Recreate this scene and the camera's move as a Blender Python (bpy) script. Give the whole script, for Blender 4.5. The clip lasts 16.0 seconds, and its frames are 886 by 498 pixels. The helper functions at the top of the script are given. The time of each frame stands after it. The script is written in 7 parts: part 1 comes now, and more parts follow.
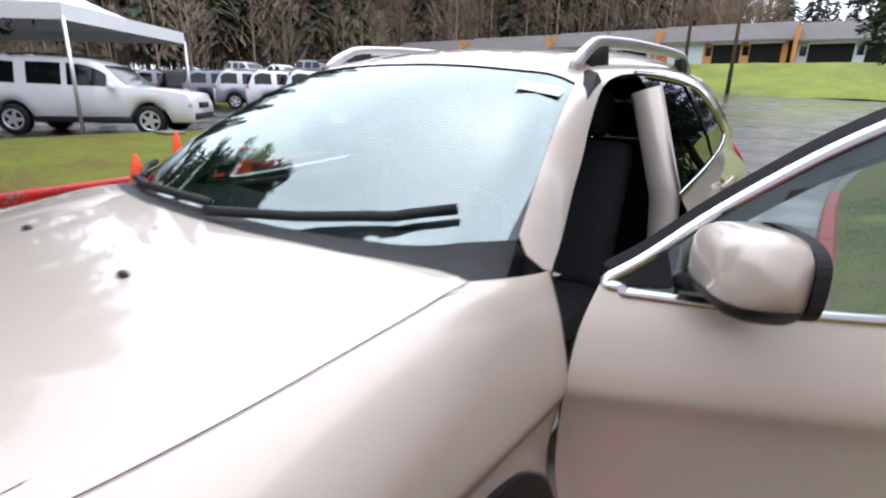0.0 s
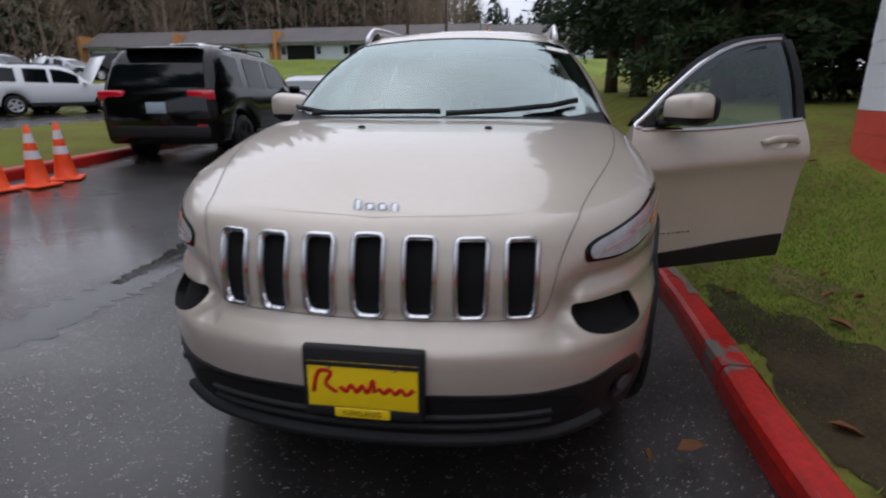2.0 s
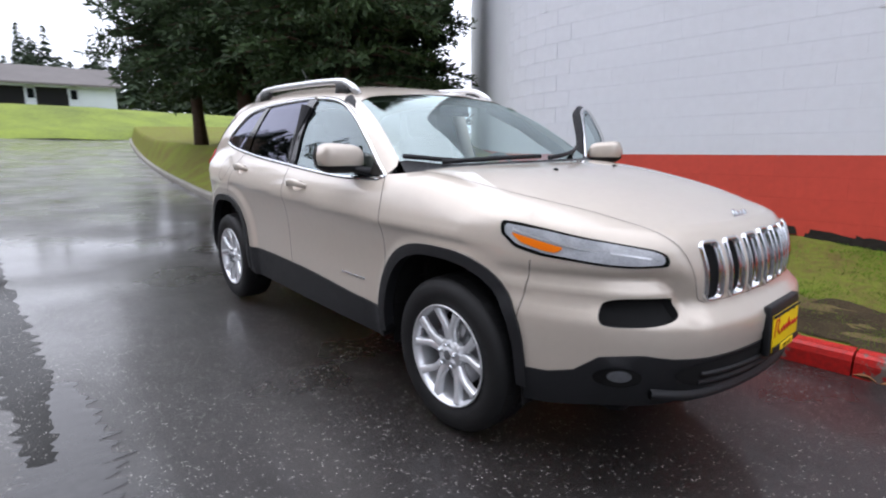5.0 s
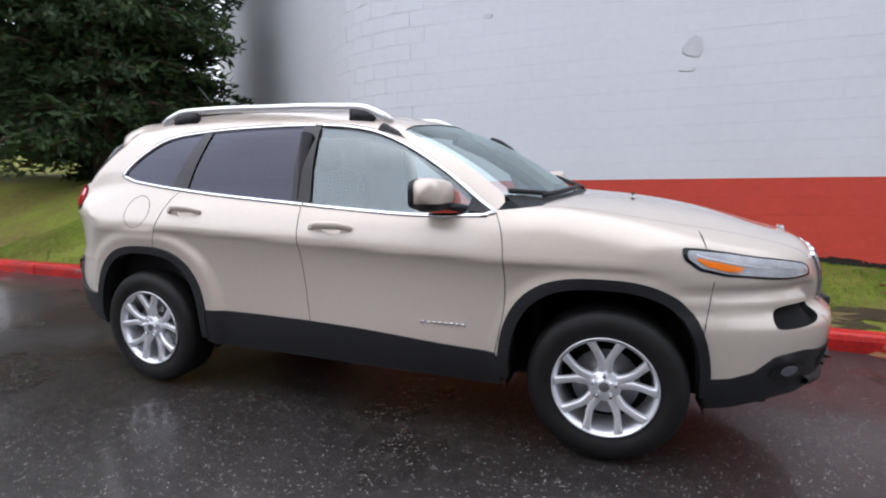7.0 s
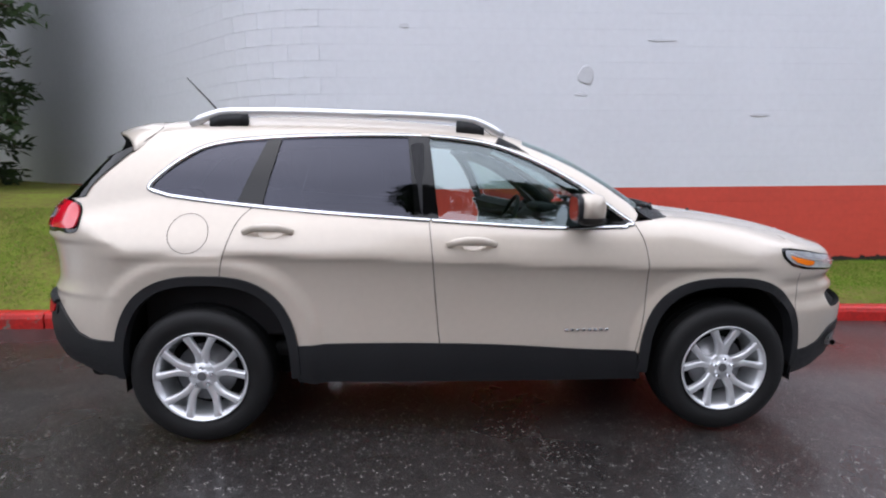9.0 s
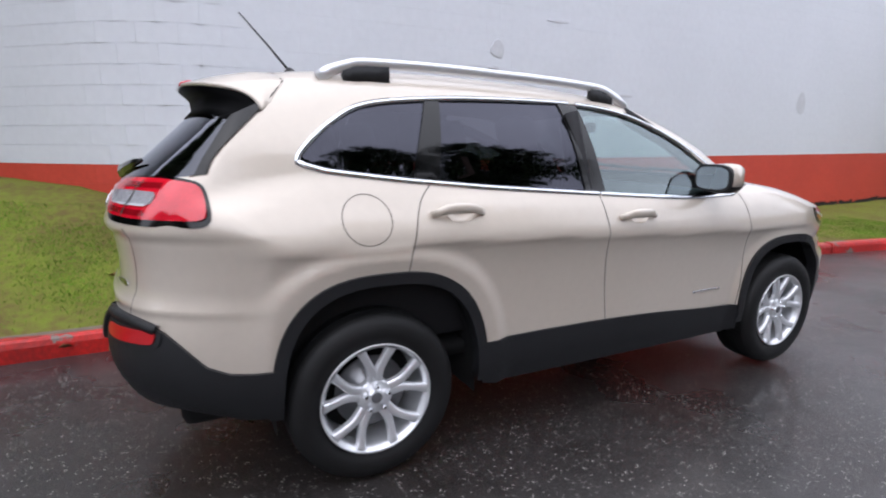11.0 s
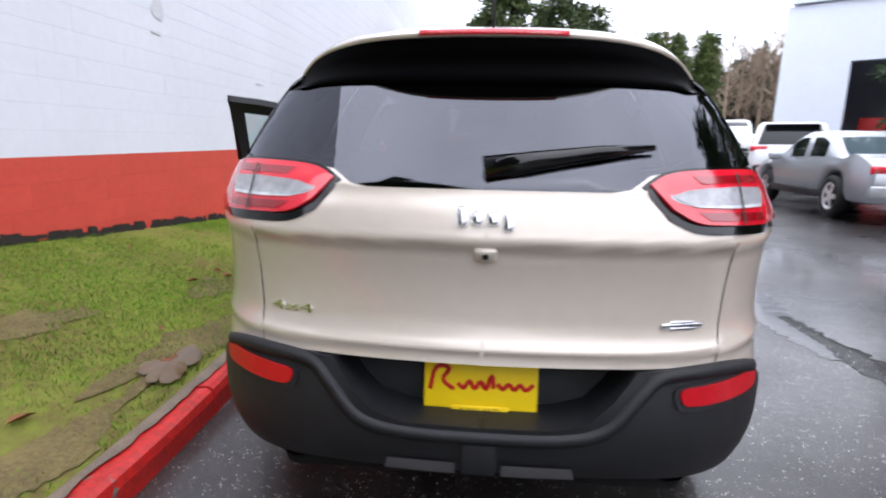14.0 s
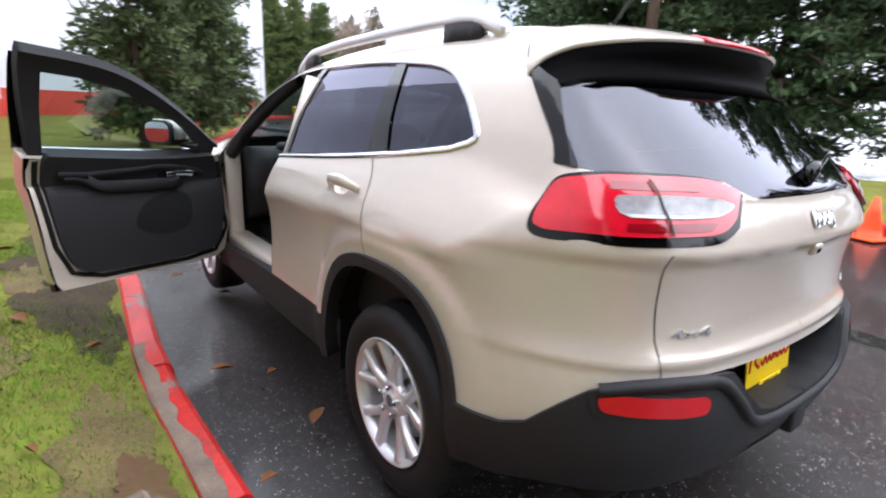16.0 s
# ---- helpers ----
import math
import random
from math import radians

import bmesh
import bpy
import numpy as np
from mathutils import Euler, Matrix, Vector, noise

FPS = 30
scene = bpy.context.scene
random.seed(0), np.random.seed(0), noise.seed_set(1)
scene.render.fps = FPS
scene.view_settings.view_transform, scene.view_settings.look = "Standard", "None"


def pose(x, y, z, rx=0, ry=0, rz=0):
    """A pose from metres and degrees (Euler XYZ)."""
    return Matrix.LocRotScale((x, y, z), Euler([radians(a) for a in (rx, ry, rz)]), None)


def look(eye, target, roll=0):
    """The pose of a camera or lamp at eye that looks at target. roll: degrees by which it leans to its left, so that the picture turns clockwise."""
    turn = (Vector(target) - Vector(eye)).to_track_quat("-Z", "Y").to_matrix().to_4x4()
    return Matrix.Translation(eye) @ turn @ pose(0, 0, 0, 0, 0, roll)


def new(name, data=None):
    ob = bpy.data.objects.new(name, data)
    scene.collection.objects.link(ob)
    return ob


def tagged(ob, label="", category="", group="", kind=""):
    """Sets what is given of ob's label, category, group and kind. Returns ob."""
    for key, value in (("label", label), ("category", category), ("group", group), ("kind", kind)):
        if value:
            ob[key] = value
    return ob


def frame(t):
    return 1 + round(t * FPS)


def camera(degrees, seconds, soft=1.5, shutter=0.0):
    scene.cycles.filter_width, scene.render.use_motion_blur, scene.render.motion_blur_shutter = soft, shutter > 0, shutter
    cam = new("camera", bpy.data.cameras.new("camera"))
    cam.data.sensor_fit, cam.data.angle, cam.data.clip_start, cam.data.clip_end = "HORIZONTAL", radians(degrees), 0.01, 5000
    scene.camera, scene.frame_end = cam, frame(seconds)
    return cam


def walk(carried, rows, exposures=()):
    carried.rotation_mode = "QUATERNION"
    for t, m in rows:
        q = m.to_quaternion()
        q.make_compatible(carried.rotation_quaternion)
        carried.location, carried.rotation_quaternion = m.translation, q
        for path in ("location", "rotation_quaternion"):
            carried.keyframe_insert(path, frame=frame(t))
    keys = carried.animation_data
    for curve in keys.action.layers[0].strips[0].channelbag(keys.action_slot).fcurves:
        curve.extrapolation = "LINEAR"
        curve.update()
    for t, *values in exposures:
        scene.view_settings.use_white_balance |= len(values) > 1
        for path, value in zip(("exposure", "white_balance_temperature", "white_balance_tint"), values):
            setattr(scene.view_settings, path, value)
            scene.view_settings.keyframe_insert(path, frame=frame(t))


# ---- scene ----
cam = camera(81.1, 16.0, soft=2.0, shutter=0.4)
PATH = [
    (0, (-1.259, 1.802, 1.483), (-0.125, 0.261, 0.898), 1.2),
    (0.2, (-1.224, 2.008, 1.482), (-0.142, 0.442, 0.87), 2.6),
    (0.5, (-1.136, 2.31, 1.442), (-0.159, 0.643, 0.925), 2.1),
    (1, (-0.938, 2.791, 1.451), (-0.24, 0.999, 0.901), 1.0),
    (1.5, (-0.709, 3.244, 1.452), (-0.263, 1.405, 0.803), 0.6),
    (2, (-0.368, 3.503, 1.294), (-0.1, 1.611, 0.703), -0.2),
    (2.5, (0.056, 3.675, 1.254), (0.072, 1.723, 0.819), -1.0),
    (3, (0.496, 3.695, 1.246), (0.211, 1.749, 0.882), 0.8),
    (3.5, (0.95, 3.616, 1.267), (0.427, 1.713, 0.944), 0.5),
    (3.7, (1.168, 3.555, 1.274), (0.502, 1.703, 0.921), 0.3),
    (5.8, (2.768, 2.439, 1.288), (1.209, 1.23, 0.959), 0.3),
    (6, (2.865, 2.284, 1.276), (1.234, 1.169, 0.967), 0.6),
    (6.5, (3.051, 1.876, 1.302), (1.299, 0.972, 0.966), 0.3),
    (7, (3.162, 1.431, 1.334), (1.309, 0.751, 1.012), -0.5),
    (7.5, (3.33, 1.006, 1.355), (1.413, 0.544, 1.017), -1.3),
    (8, (3.419, 0.573, 1.341), (1.46, 0.334, 1.02), -0.6),
    (8.2, (3.433, 0.388, 1.364), (1.464, 0.226, 1.05), -0.7),
    (10.3, (3.071, -1.391, 1.393), (1.202, -0.774, 1.041), 1.4),
    (10.5, (2.966, -1.568, 1.388), (1.13, -0.867, 1.018), 0.8),
    (11, (2.694, -2.007, 1.354), (0.956, -1.102, 0.955), 0.9),
    (11.5, (2.349, -2.425, 1.355), (0.761, -1.288, 0.925), 1.2),
    (12, (1.915, -2.76, 1.336), (0.551, -1.353, 0.932), 3.2),
    (12.5, (1.465, -3.087, 1.353), (0.386, -1.458, 0.927), 2.8),
    (13, (0.956, -3.291, 1.353), (0.171, -1.508, 0.902), 1.8),
    (13.5, (0.485, -3.449, 1.324), (-0.027, -1.564, 0.896), 0.9),
    (14, (-0.002, -3.49, 1.266), (-0.163, -1.535, 0.878), 1.2),
    (14.5, (-0.508, -3.423, 1.268), (-0.354, -1.469, 0.871), 2.4),
    (15, (-0.931, -3.283, 1.301), (-0.377, -1.415, 0.847), 1.0),
    (15.5, (-1.314, -3.044, 1.34), (-0.449, -1.312, 0.84), 1.8),
    (16, (-1.734, -2.786, 1.335), (-0.575, -1.23, 0.848), 2.1),
]
walk(cam, [(t, look(e, g, r)) for t, e, g, r in PATH], [(t, e + 0.09, 6220, 15) for t, e in ((0, 0.05), (0.3, -0.15), (0.5, -0.35), (1.0, -0.75), (1.5, -1.0), (2.5, -0.85), (3.2, -0.4), (3.5, -0.25), (5.8, -0.02), (8, 0.0), (11, 0.03), (12.5, 0.15), (13.5, 0.4), (15, 0.6), (16, 0.8))])

# world: bright overcast sky and a very soft sun
SUN_ELEV, SUN_ROT = radians(60), radians(140)
world = bpy.data.worlds.new("overcast")
scene.world = world
world.use_nodes = True
wn = world.node_tree
sky = wn.nodes.new("ShaderNodeTexSky")
sky.sky_type, sky.sun_disc = "NISHITA", False
sky.sun_elevation, sky.sun_rotation = SUN_ELEV, SUN_ROT
sky.air_density, sky.dust_density, sky.ozone_density = 1.0, 4.0, 1.0
pale = wn.nodes.new("ShaderNodeHueSaturation")
pale.inputs["Saturation"].default_value, pale.inputs["Value"].default_value = 0.25, 0.03
wn.links.new(sky.outputs[0], pale.inputs["Color"])
# cloud cover: even and a little brighter overhead, with soft lumps
coord, split, cloud, lumps = (wn.nodes.new(k) for k in ("ShaderNodeTexCoord", "ShaderNodeSeparateXYZ", "ShaderNodeValToRGB", "ShaderNodeTexNoise"))
wn.links.new(coord.outputs["Generated"], split.inputs[0])
wn.links.new(split.outputs["Z"], cloud.inputs[0])
cloud.color_ramp.elements[0].position, cloud.color_ramp.elements[0].color = 0.0, (1.42, 1.49, 1.64, 1)
cloud.color_ramp.elements[1].position, cloud.color_ramp.elements[1].color = 0.9, (1.92, 1.99, 2.14, 1)
lumps.inputs["Scale"].default_value, lumps.inputs["Detail"].default_value = 2.2, 4
wn.links.new(coord.outputs["Generated"], lumps.inputs["Vector"])
shade = wn.nodes.new("ShaderNodeMapRange")
shade.inputs["From Min"].default_value, shade.inputs["From Max"].default_value = 0.3, 0.7
shade.inputs["To Min"].default_value, shade.inputs["To Max"].default_value = 0.78, 1.12
wn.links.new(lumps.outputs[0], shade.inputs["Value"])
lit = wn.nodes.new("ShaderNodeVectorMath")
lit.operation = "SCALE"
wn.links.new(cloud.outputs[0], lit.inputs[0])
wn.links.new(shade.outputs[0], lit.inputs["Scale"])
total = wn.nodes.new("ShaderNodeVectorMath")
total.operation = "ADD"
wn.links.new(lit.outputs[0], total.inputs[0])
wn.links.new(pale.outputs[0], total.inputs[1])
wn.links.new(total.outputs[0], wn.nodes["Background"].inputs[0])
wn.nodes["Background"].inputs[1].default_value = 1.0
sun_data = bpy.data.lights.new("sun", "SUN")
sun_data.energy, sun_data.angle, sun_data.color = 0.5, radians(120), (1.0, 0.99, 0.97)
sun = new("sun", sun_data)
sun.matrix_world = look((math.sin(SUN_ROT) * 20, math.cos(SUN_ROT) * 20, 34.6), (0, 0, 0))


# ---- materials ----
def srgb(r, g, b):
    return tuple(((c / 255) / 12.92 if c <= 10 else ((c / 255 + 0.055) / 1.055) ** 2.4) for c in (r, g, b)) + (1.0,)


def material(name, color, rough=0.5, metal=0.0, coat=0.0, bump=0.0, bump_scale=60.0, vary=0.0, vary_scale=4.0, dark=None, ior=1.45,
             rough_vary=0.0, random_vary=0.0):
    """A principled material with two scales of noise in colour and gloss, and fine relief."""
    m = bpy.data.materials.new(name)
    m.use_nodes = True
    n, l = m.node_tree.nodes, m.node_tree.links
    p = n["Principled BSDF"]
    col = color if len(color) == 4 else (*color, 1.0)
    p.inputs["Base Color"].default_value = col
    p.inputs["Roughness"].default_value, p.inputs["Metallic"].default_value = rough, metal
    p.inputs["Coat Weight"].default_value, p.inputs["Coat Roughness"].default_value = coat, 0.04
    p.inputs["IOR"].default_value = ior
    geo = n.new("ShaderNodeNewGeometry")
    if vary or random_vary:
        big, small = n.new("ShaderNodeTexNoise"), n.new("ShaderNodeTexNoise")
        big.inputs["Scale"].default_value, small.inputs["Scale"].default_value = vary_scale, vary_scale * 14
        big.inputs["Detail"].default_value, small.inputs["Detail"].default_value = 5, 4
        for node in (big, small):
            l.new(geo.outputs["Position"], node.inputs["Vector"])
        add = n.new("ShaderNodeMath")
        add.operation = "MULTIPLY_ADD"
        add.inputs[1].default_value = 0.5
        l.new(small.outputs[0], add.inputs[0])
        half = n.new("ShaderNodeMath")
        half.operation = "MULTIPLY"
        half.inputs[1].default_value = 0.5
        l.new(big.outputs[0], half.inputs[0])
        l.new(half.outputs[0], add.inputs[2])
        ramp = n.new("ShaderNodeValToRGB")
        d = dark if dark else tuple(c * (1 - vary) for c in col[:3])
        ramp.color_ramp.elements[0].position, ramp.color_ramp.elements[1].position = 0.36, 0.62
        ramp.color_ramp.elements[0].color, ramp.color_ramp.elements[1].color = (*d[:3], 1.0), col
        l.new(add.outputs[0], ramp.inputs[0])
        out = ramp.outputs[0]
        if random_vary:
            info = n.new("ShaderNodeObjectInfo")
            hsv = n.new("ShaderNodeHueSaturation")
            mp = n.new("ShaderNodeMapRange")
            mp.inputs["To Min"].default_value, mp.inputs["To Max"].default_value = 1 - random_vary, 1 + random_vary
            l.new(info.outputs["Random"], mp.inputs["Value"])
            l.new(mp.outputs[0], hsv.inputs["Value"])
            l.new(out, hsv.inputs["Color"])
            out = hsv.outputs[0]
        l.new(out, p.inputs["Base Color"])
        if rough_vary:
            mr = n.new("ShaderNodeMapRange")
            mr.inputs["From Min"].default_value, mr.inputs["From Max"].default_value = 0.35, 0.65
            mr.inputs["To Min"].default_value, mr.inputs["To Max"].default_value = max(rough - rough_vary, 0.02), rough + rough_vary
            l.new(big.outputs[0], mr.inputs["Value"])
            l.new(mr.outputs[0], p.inputs["Roughness"])
    if bump:
        tex = n.new("ShaderNodeTexNoise")
        tex.inputs["Scale"].default_value, tex.inputs["Detail"].default_value = bump_scale, 6
        l.new(geo.outputs["Position"], tex.inputs["Vector"])
        b = n.new("ShaderNodeBump")
        b.inputs["Strength"].default_value, b.inputs["Distance"].default_value = bump, 0.02
        l.new(tex.outputs[0], b.inputs["Height"])
        l.new(b.outputs[0], p.inputs["Normal"])
    return m


def glass_material(name, tint, clear, mirror, sheen=(0.90, 0.99, 1.0)):
    """Thin car glass: a glossy coat over a tinted see-through sheet. clear: how much of the light goes through; mirror: how much it throws back square on."""
    m = bpy.data.materials.new(name)
    m.use_nodes = True
    n, l = m.node_tree.nodes, m.node_tree.links
    n.remove(n["Principled BSDF"])
    through_glass, gloss, mix, fres = (n.new(k) for k in ("ShaderNodeBsdfTransparent", "ShaderNodeBsdfGlossy", "ShaderNodeMixShader", "ShaderNodeLayerWeight"))
    through_glass.inputs[0].default_value = tuple(c * clear for c in tint) + (1.0,)
    gloss.inputs["Roughness"].default_value = 0.015
    gloss.inputs["Color"].default_value = sheen + (1.0,)
    # reflection rises from its square-on share to full at a grazing view, alike from both sides
    steep, share = n.new("ShaderNodeMath"), n.new("ShaderNodeMath")
    steep.operation, share.operation = "POWER", "MULTIPLY_ADD"
    fres.inputs["Blend"].default_value, steep.inputs[1].default_value = 0.5, 4.0
    l.new(fres.outputs["Facing"], steep.inputs[0])
    l.new(steep.outputs[0], share.inputs[0])
    share.inputs[1].default_value, share.inputs[2].default_value = 1 - mirror, mirror
    l.new(share.outputs[0], mix.inputs[0])
    l.new(through_glass.outputs[0], mix.inputs[1])
    l.new(gloss.outputs[0], mix.inputs[2])
    l.new(mix.outputs[0], n["Material Output"].inputs[0])
    return m


PAINT = material("champagne_paint", srgb(206, 195, 181), 0.38, 0.22, 1.0, vary=0.04, vary_scale=2.0, bump=0.02, bump_scale=900)
PLASTIC = material("black_plastic", srgb(29, 30, 33), 0.5, bump=0.25, bump_scale=700, vary=0.3, vary_scale=6)
GLOSSBLACK = material("gloss_black", srgb(10, 10, 11), 0.08)
RUBBER = material("tyre_rubber", srgb(19, 19, 20), 0.6, bump=0.2, bump_scale=300, vary=0.35, vary_scale=9)
CHROME = material("chrome", (0.75, 0.76, 0.78), 0.12, 1.0)
ALLOY = material("alloy_silver", (0.80, 0.81, 0.83), 0.32, 0.6, 0.4, vary=0.06, vary_scale=12)
SEAM = material("seam_black", srgb(52, 47, 42), 0.8)
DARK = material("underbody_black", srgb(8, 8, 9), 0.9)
WINDSHIELD = glass_material("windshield_glass", (0.80, 0.95, 0.93), 0.80, 0.27, (0.80, 0.94, 0.93))
SIDEGLASS = glass_material("front_side_glass", (0.80, 0.95, 0.93), 0.72, 0.15, (0.80, 0.91, 0.93))
TINTGLASS = glass_material("privacy_glass", (0.85, 0.86, 0.95), 0.09, 0.10, (0.76, 0.78, 0.86))
SIDETINT = glass_material("side_privacy_glass", (0.85, 0.86, 0.95), 0.05, 0.085, (0.62, 0.63, 0.76))
REDLENS = material("red_lens", srgb(226, 22, 46), 0.12, 0.0, 1.0, vary=0.25, vary_scale=18)
CLEARLENS = material("clear_lens", srgb(214, 216, 220), 0.22, 0.0, 1.0, vary=0.25, vary_scale=40)
REFLECTOR = material("reflector_red", srgb(186, 12, 26), 0.35, 0.0, 0.15, vary=0.2, vary_scale=60)
AMBER = material("amber_lens", srgb(255, 130, 20), 0.15, 0.0, 1.0)
YELLOW = material("plate_yellow", srgb(250, 214, 10), 0.45, vary=0.05, vary_scale=30)
PLATERED = material("plate_red", srgb(205, 30, 25), 0.5)
ASPHALT = material("wet_asphalt", srgb(52, 49, 48), 0.34, bump=0.22, bump_scale=240, vary=0.5, vary_scale=0.7, rough_vary=0.12)


def aggregate(m, amount, film):
    """Pale stone chips in asphalt, sky glints put into their colour, and a thin uneven film of water over it."""
    n, l = m.node_tree.nodes, m.node_tree.links
    p = n["Principled BSDF"]
    geo = n.new("ShaderNodeNewGeometry")
    chips, area, pools = n.new("ShaderNodeTexVoronoi"), n.new("ShaderNodeTexNoise"), n.new("ShaderNodeTexNoise")
    chips.inputs["Scale"].default_value, chips.inputs["Randomness"].default_value = 75.0, 1.0
    area.inputs["Scale"].default_value, area.inputs["Detail"].default_value = 30.0, 3
    pools.inputs["Scale"].default_value, pools.inputs["Detail"].default_value = 0.55, 5
    for node in (chips, area, pools):
        l.new(geo.outputs["Position"], node.inputs["Vector"])
    spot = n.new("ShaderNodeMapRange")
    spot.inputs["From Min"].default_value, spot.inputs["From Max"].default_value = 0.34, 0.18
    l.new(chips.outputs["Distance"], spot.inputs["Value"])
    where = n.new("ShaderNodeMapRange")
    where.inputs["From Min"].default_value, where.inputs["From Max"].default_value = 0.515, 0.60
    where.inputs["To Max"].default_value = amount
    l.new(area.outputs[0], where.inputs["Value"])
    both = n.new("ShaderNodeMath")
    both.operation = "MULTIPLY"
    l.new(spot.outputs[0], both.inputs[0])
    l.new(where.outputs[0], both.inputs[1])
    mix = n.new("ShaderNodeMix")
    mix.data_type = "RGBA"
    old = p.inputs["Base Color"].links[0].from_socket
    l.new(old, mix.inputs[6])
    mix.inputs[7].default_value = srgb(196, 192, 186)
    l.new(both.outputs[0], mix.inputs[0])
    l.new(mix.outputs[2], p.inputs["Base Color"])
    wet = n.new("ShaderNodeMapRange")
    wet.inputs["From Min"].default_value, wet.inputs["From Max"].default_value = 0.36, 0.60
    wet.inputs["To Min"].default_value, wet.inputs["To Max"].default_value = film[0], film[1]
    l.new(pools.outputs[0], wet.inputs["Value"])
    l.new(wet.outputs[0], p.inputs["Coat Weight"])
    p.inputs["Coat IOR"].default_value, p.inputs["Coat Roughness"].default_value = 1.33, 0.12


aggregate(ASPHALT, 0.65, (0.1, 0.85))
TAR = material("rough_tar", srgb(36, 35, 31), 0.8, bump=0.9, bump_scale=90, vary=0.5, vary_scale=5, ior=1.25)
aggregate(TAR, 0.7, (0.0, 0.5))
FILM = material("standing_water", srgb(58, 57, 57), 0.14, bump=0.03, bump_scale=14, vary=0.3, vary_scale=2)
GRASS = material("lawn", srgb(116, 128, 50), 0.95, bump=0.5, bump_scale=120, vary=0.5, vary_scale=1.1, dark=srgb(104, 90, 56), ior=1.2)
REDPAINT = material("red_kerb_paint", srgb(206, 38, 32), 0.38, vary=0.35, vary_scale=2.2, dark=srgb(150, 34, 30), bump=0.2, bump_scale=120)


def chipped(m, color, share):
    """Lets the bare ground show through worn paint in ragged patches."""
    n, l = m.node_tree.nodes, m.node_tree.links
    p = n["Principled BSDF"]
    geo, tex, cut, mix = n.new("ShaderNodeNewGeometry"), n.new("ShaderNodeTexNoise"), n.new("ShaderNodeMapRange"), n.new("ShaderNodeMix")
    tex.inputs["Scale"].default_value, tex.inputs["Detail"].default_value, tex.inputs["Roughness"].default_value = 3.2, 9, 0.68
    l.new(geo.outputs["Position"], tex.inputs["Vector"])
    cut.inputs["From Min"].default_value, cut.inputs["From Max"].default_value = share, share + 0.03
    l.new(tex.outputs[0], cut.inputs["Value"])
    mix.data_type = "RGBA"
    l.new(p.inputs["Base Color"].links[0].from_socket, mix.inputs[6])
    mix.inputs[7].default_value = color
    l.new(cut.outputs[0], mix.inputs[0])
    l.new(mix.outputs[2], p.inputs["Base Color"])


chipped(REDPAINT, srgb(118, 108, 100), 0.59)
CONCRETE = material("grey_concrete", srgb(140, 136, 128), 0.6, vary=0.3, vary_scale=3, bump=0.2, bump_scale=120)
WALLWHITE = material("white_block_paint", srgb(226, 228, 234), 0.6, vary=0.05, vary_scale=0.8, bump=0.10, bump_scale=60, random_vary=0.004)
WALLRED = material("red_block_paint", srgb(212, 78, 62), 0.55, vary=0.12, vary_scale=1.2, bump=0.12, bump_scale=60, random_vary=0.03)
BARK = material("bark", srgb(84, 66, 52), 0.9, bump=0.6, bump_scale=40, vary=0.4, vary_scale=6)
LEAFDARK = material("cedar_needles", srgb(58, 80, 40), 0.75, vary=0.5, vary_scale=1.5, dark=srgb(28, 42, 24))


# ---- helpers ----
def empty(name, m=None):
    ob = new(name)
    if m is not None:
        ob.matrix_world = m
    return ob


def mesh_object(name, verts, faces, mat, parent=None, label="", smooth=True, normals=None):
    me = bpy.data.meshes.new(name)
    me.from_pydata([tuple(v) for v in verts], [], [tuple(f) for f in faces])
    me.materials.append(mat)
    if smooth:
        me.polygons.foreach_set("use_smooth", [True] * len(me.polygons))
    if normals is not None:
        me.normals_split_custom_set_from_vertices([tuple(v) for v in normals])
    me.update()
    ob = new(name, me)
    if parent is not None:
        ob.parent = parent
    if label:
        ob["label"] = label
    return ob


def big_mesh(name, verts, faces, mat, parent=None):
    """A mesh from arrays of vertices and of faces that all have as many corners."""
    verts, faces = np.asarray(verts, np.float32).reshape(-1, 3), np.asarray(faces, np.int32)
    me = bpy.data.meshes.new(name)
    me.vertices.add(len(verts))
    me.vertices.foreach_set("co", verts.ravel())
    n, c = faces.shape
    me.loops.add(n * c)
    me.loops.foreach_set("vertex_index", faces.ravel())
    me.polygons.add(n)
    me.polygons.foreach_set("loop_start", np.arange(0, n * c, c, dtype=np.int32))
    me.update(calc_edges=True)
    me.validate()
    me.materials.append(mat)
    ob = new(name, me)
    if parent is not None:
        ob.parent = parent
    return ob


def part(name, bm, mat, parent=None, label="", smooth=True):
    me = bpy.data.meshes.new(name)
    bm.to_mesh(me)
    bm.free()
    me.materials.append(mat)
    if smooth:
        me.polygons.foreach_set("use_smooth", [True] * len(me.polygons))
    ob = new(name, me)
    if parent is not None:
        ob.parent = parent
    if label:
        ob["label"] = label
    return ob


def box_bm(cx, cy, cz, sx, sy, sz, bevel=0.0, segments=2, m=None, bm=None):
    bm = bm or bmesh.new()
    made = bmesh.ops.create_cube(bm, size=1.0, matrix=Matrix.Translation((cx, cy, cz)) @ Matrix.Diagonal((sx, sy, sz, 1)))
    if bevel:
        edges = list({e for v in made["verts"] for e in v.link_edges})
        made = bmesh.ops.bevel(bm, geom=edges, offset=bevel, segments=segments, affect="EDGES", profile=0.5)
    if m is not None:
        bmesh.ops.transform(bm, matrix=m, verts=made["verts"])
    return bm


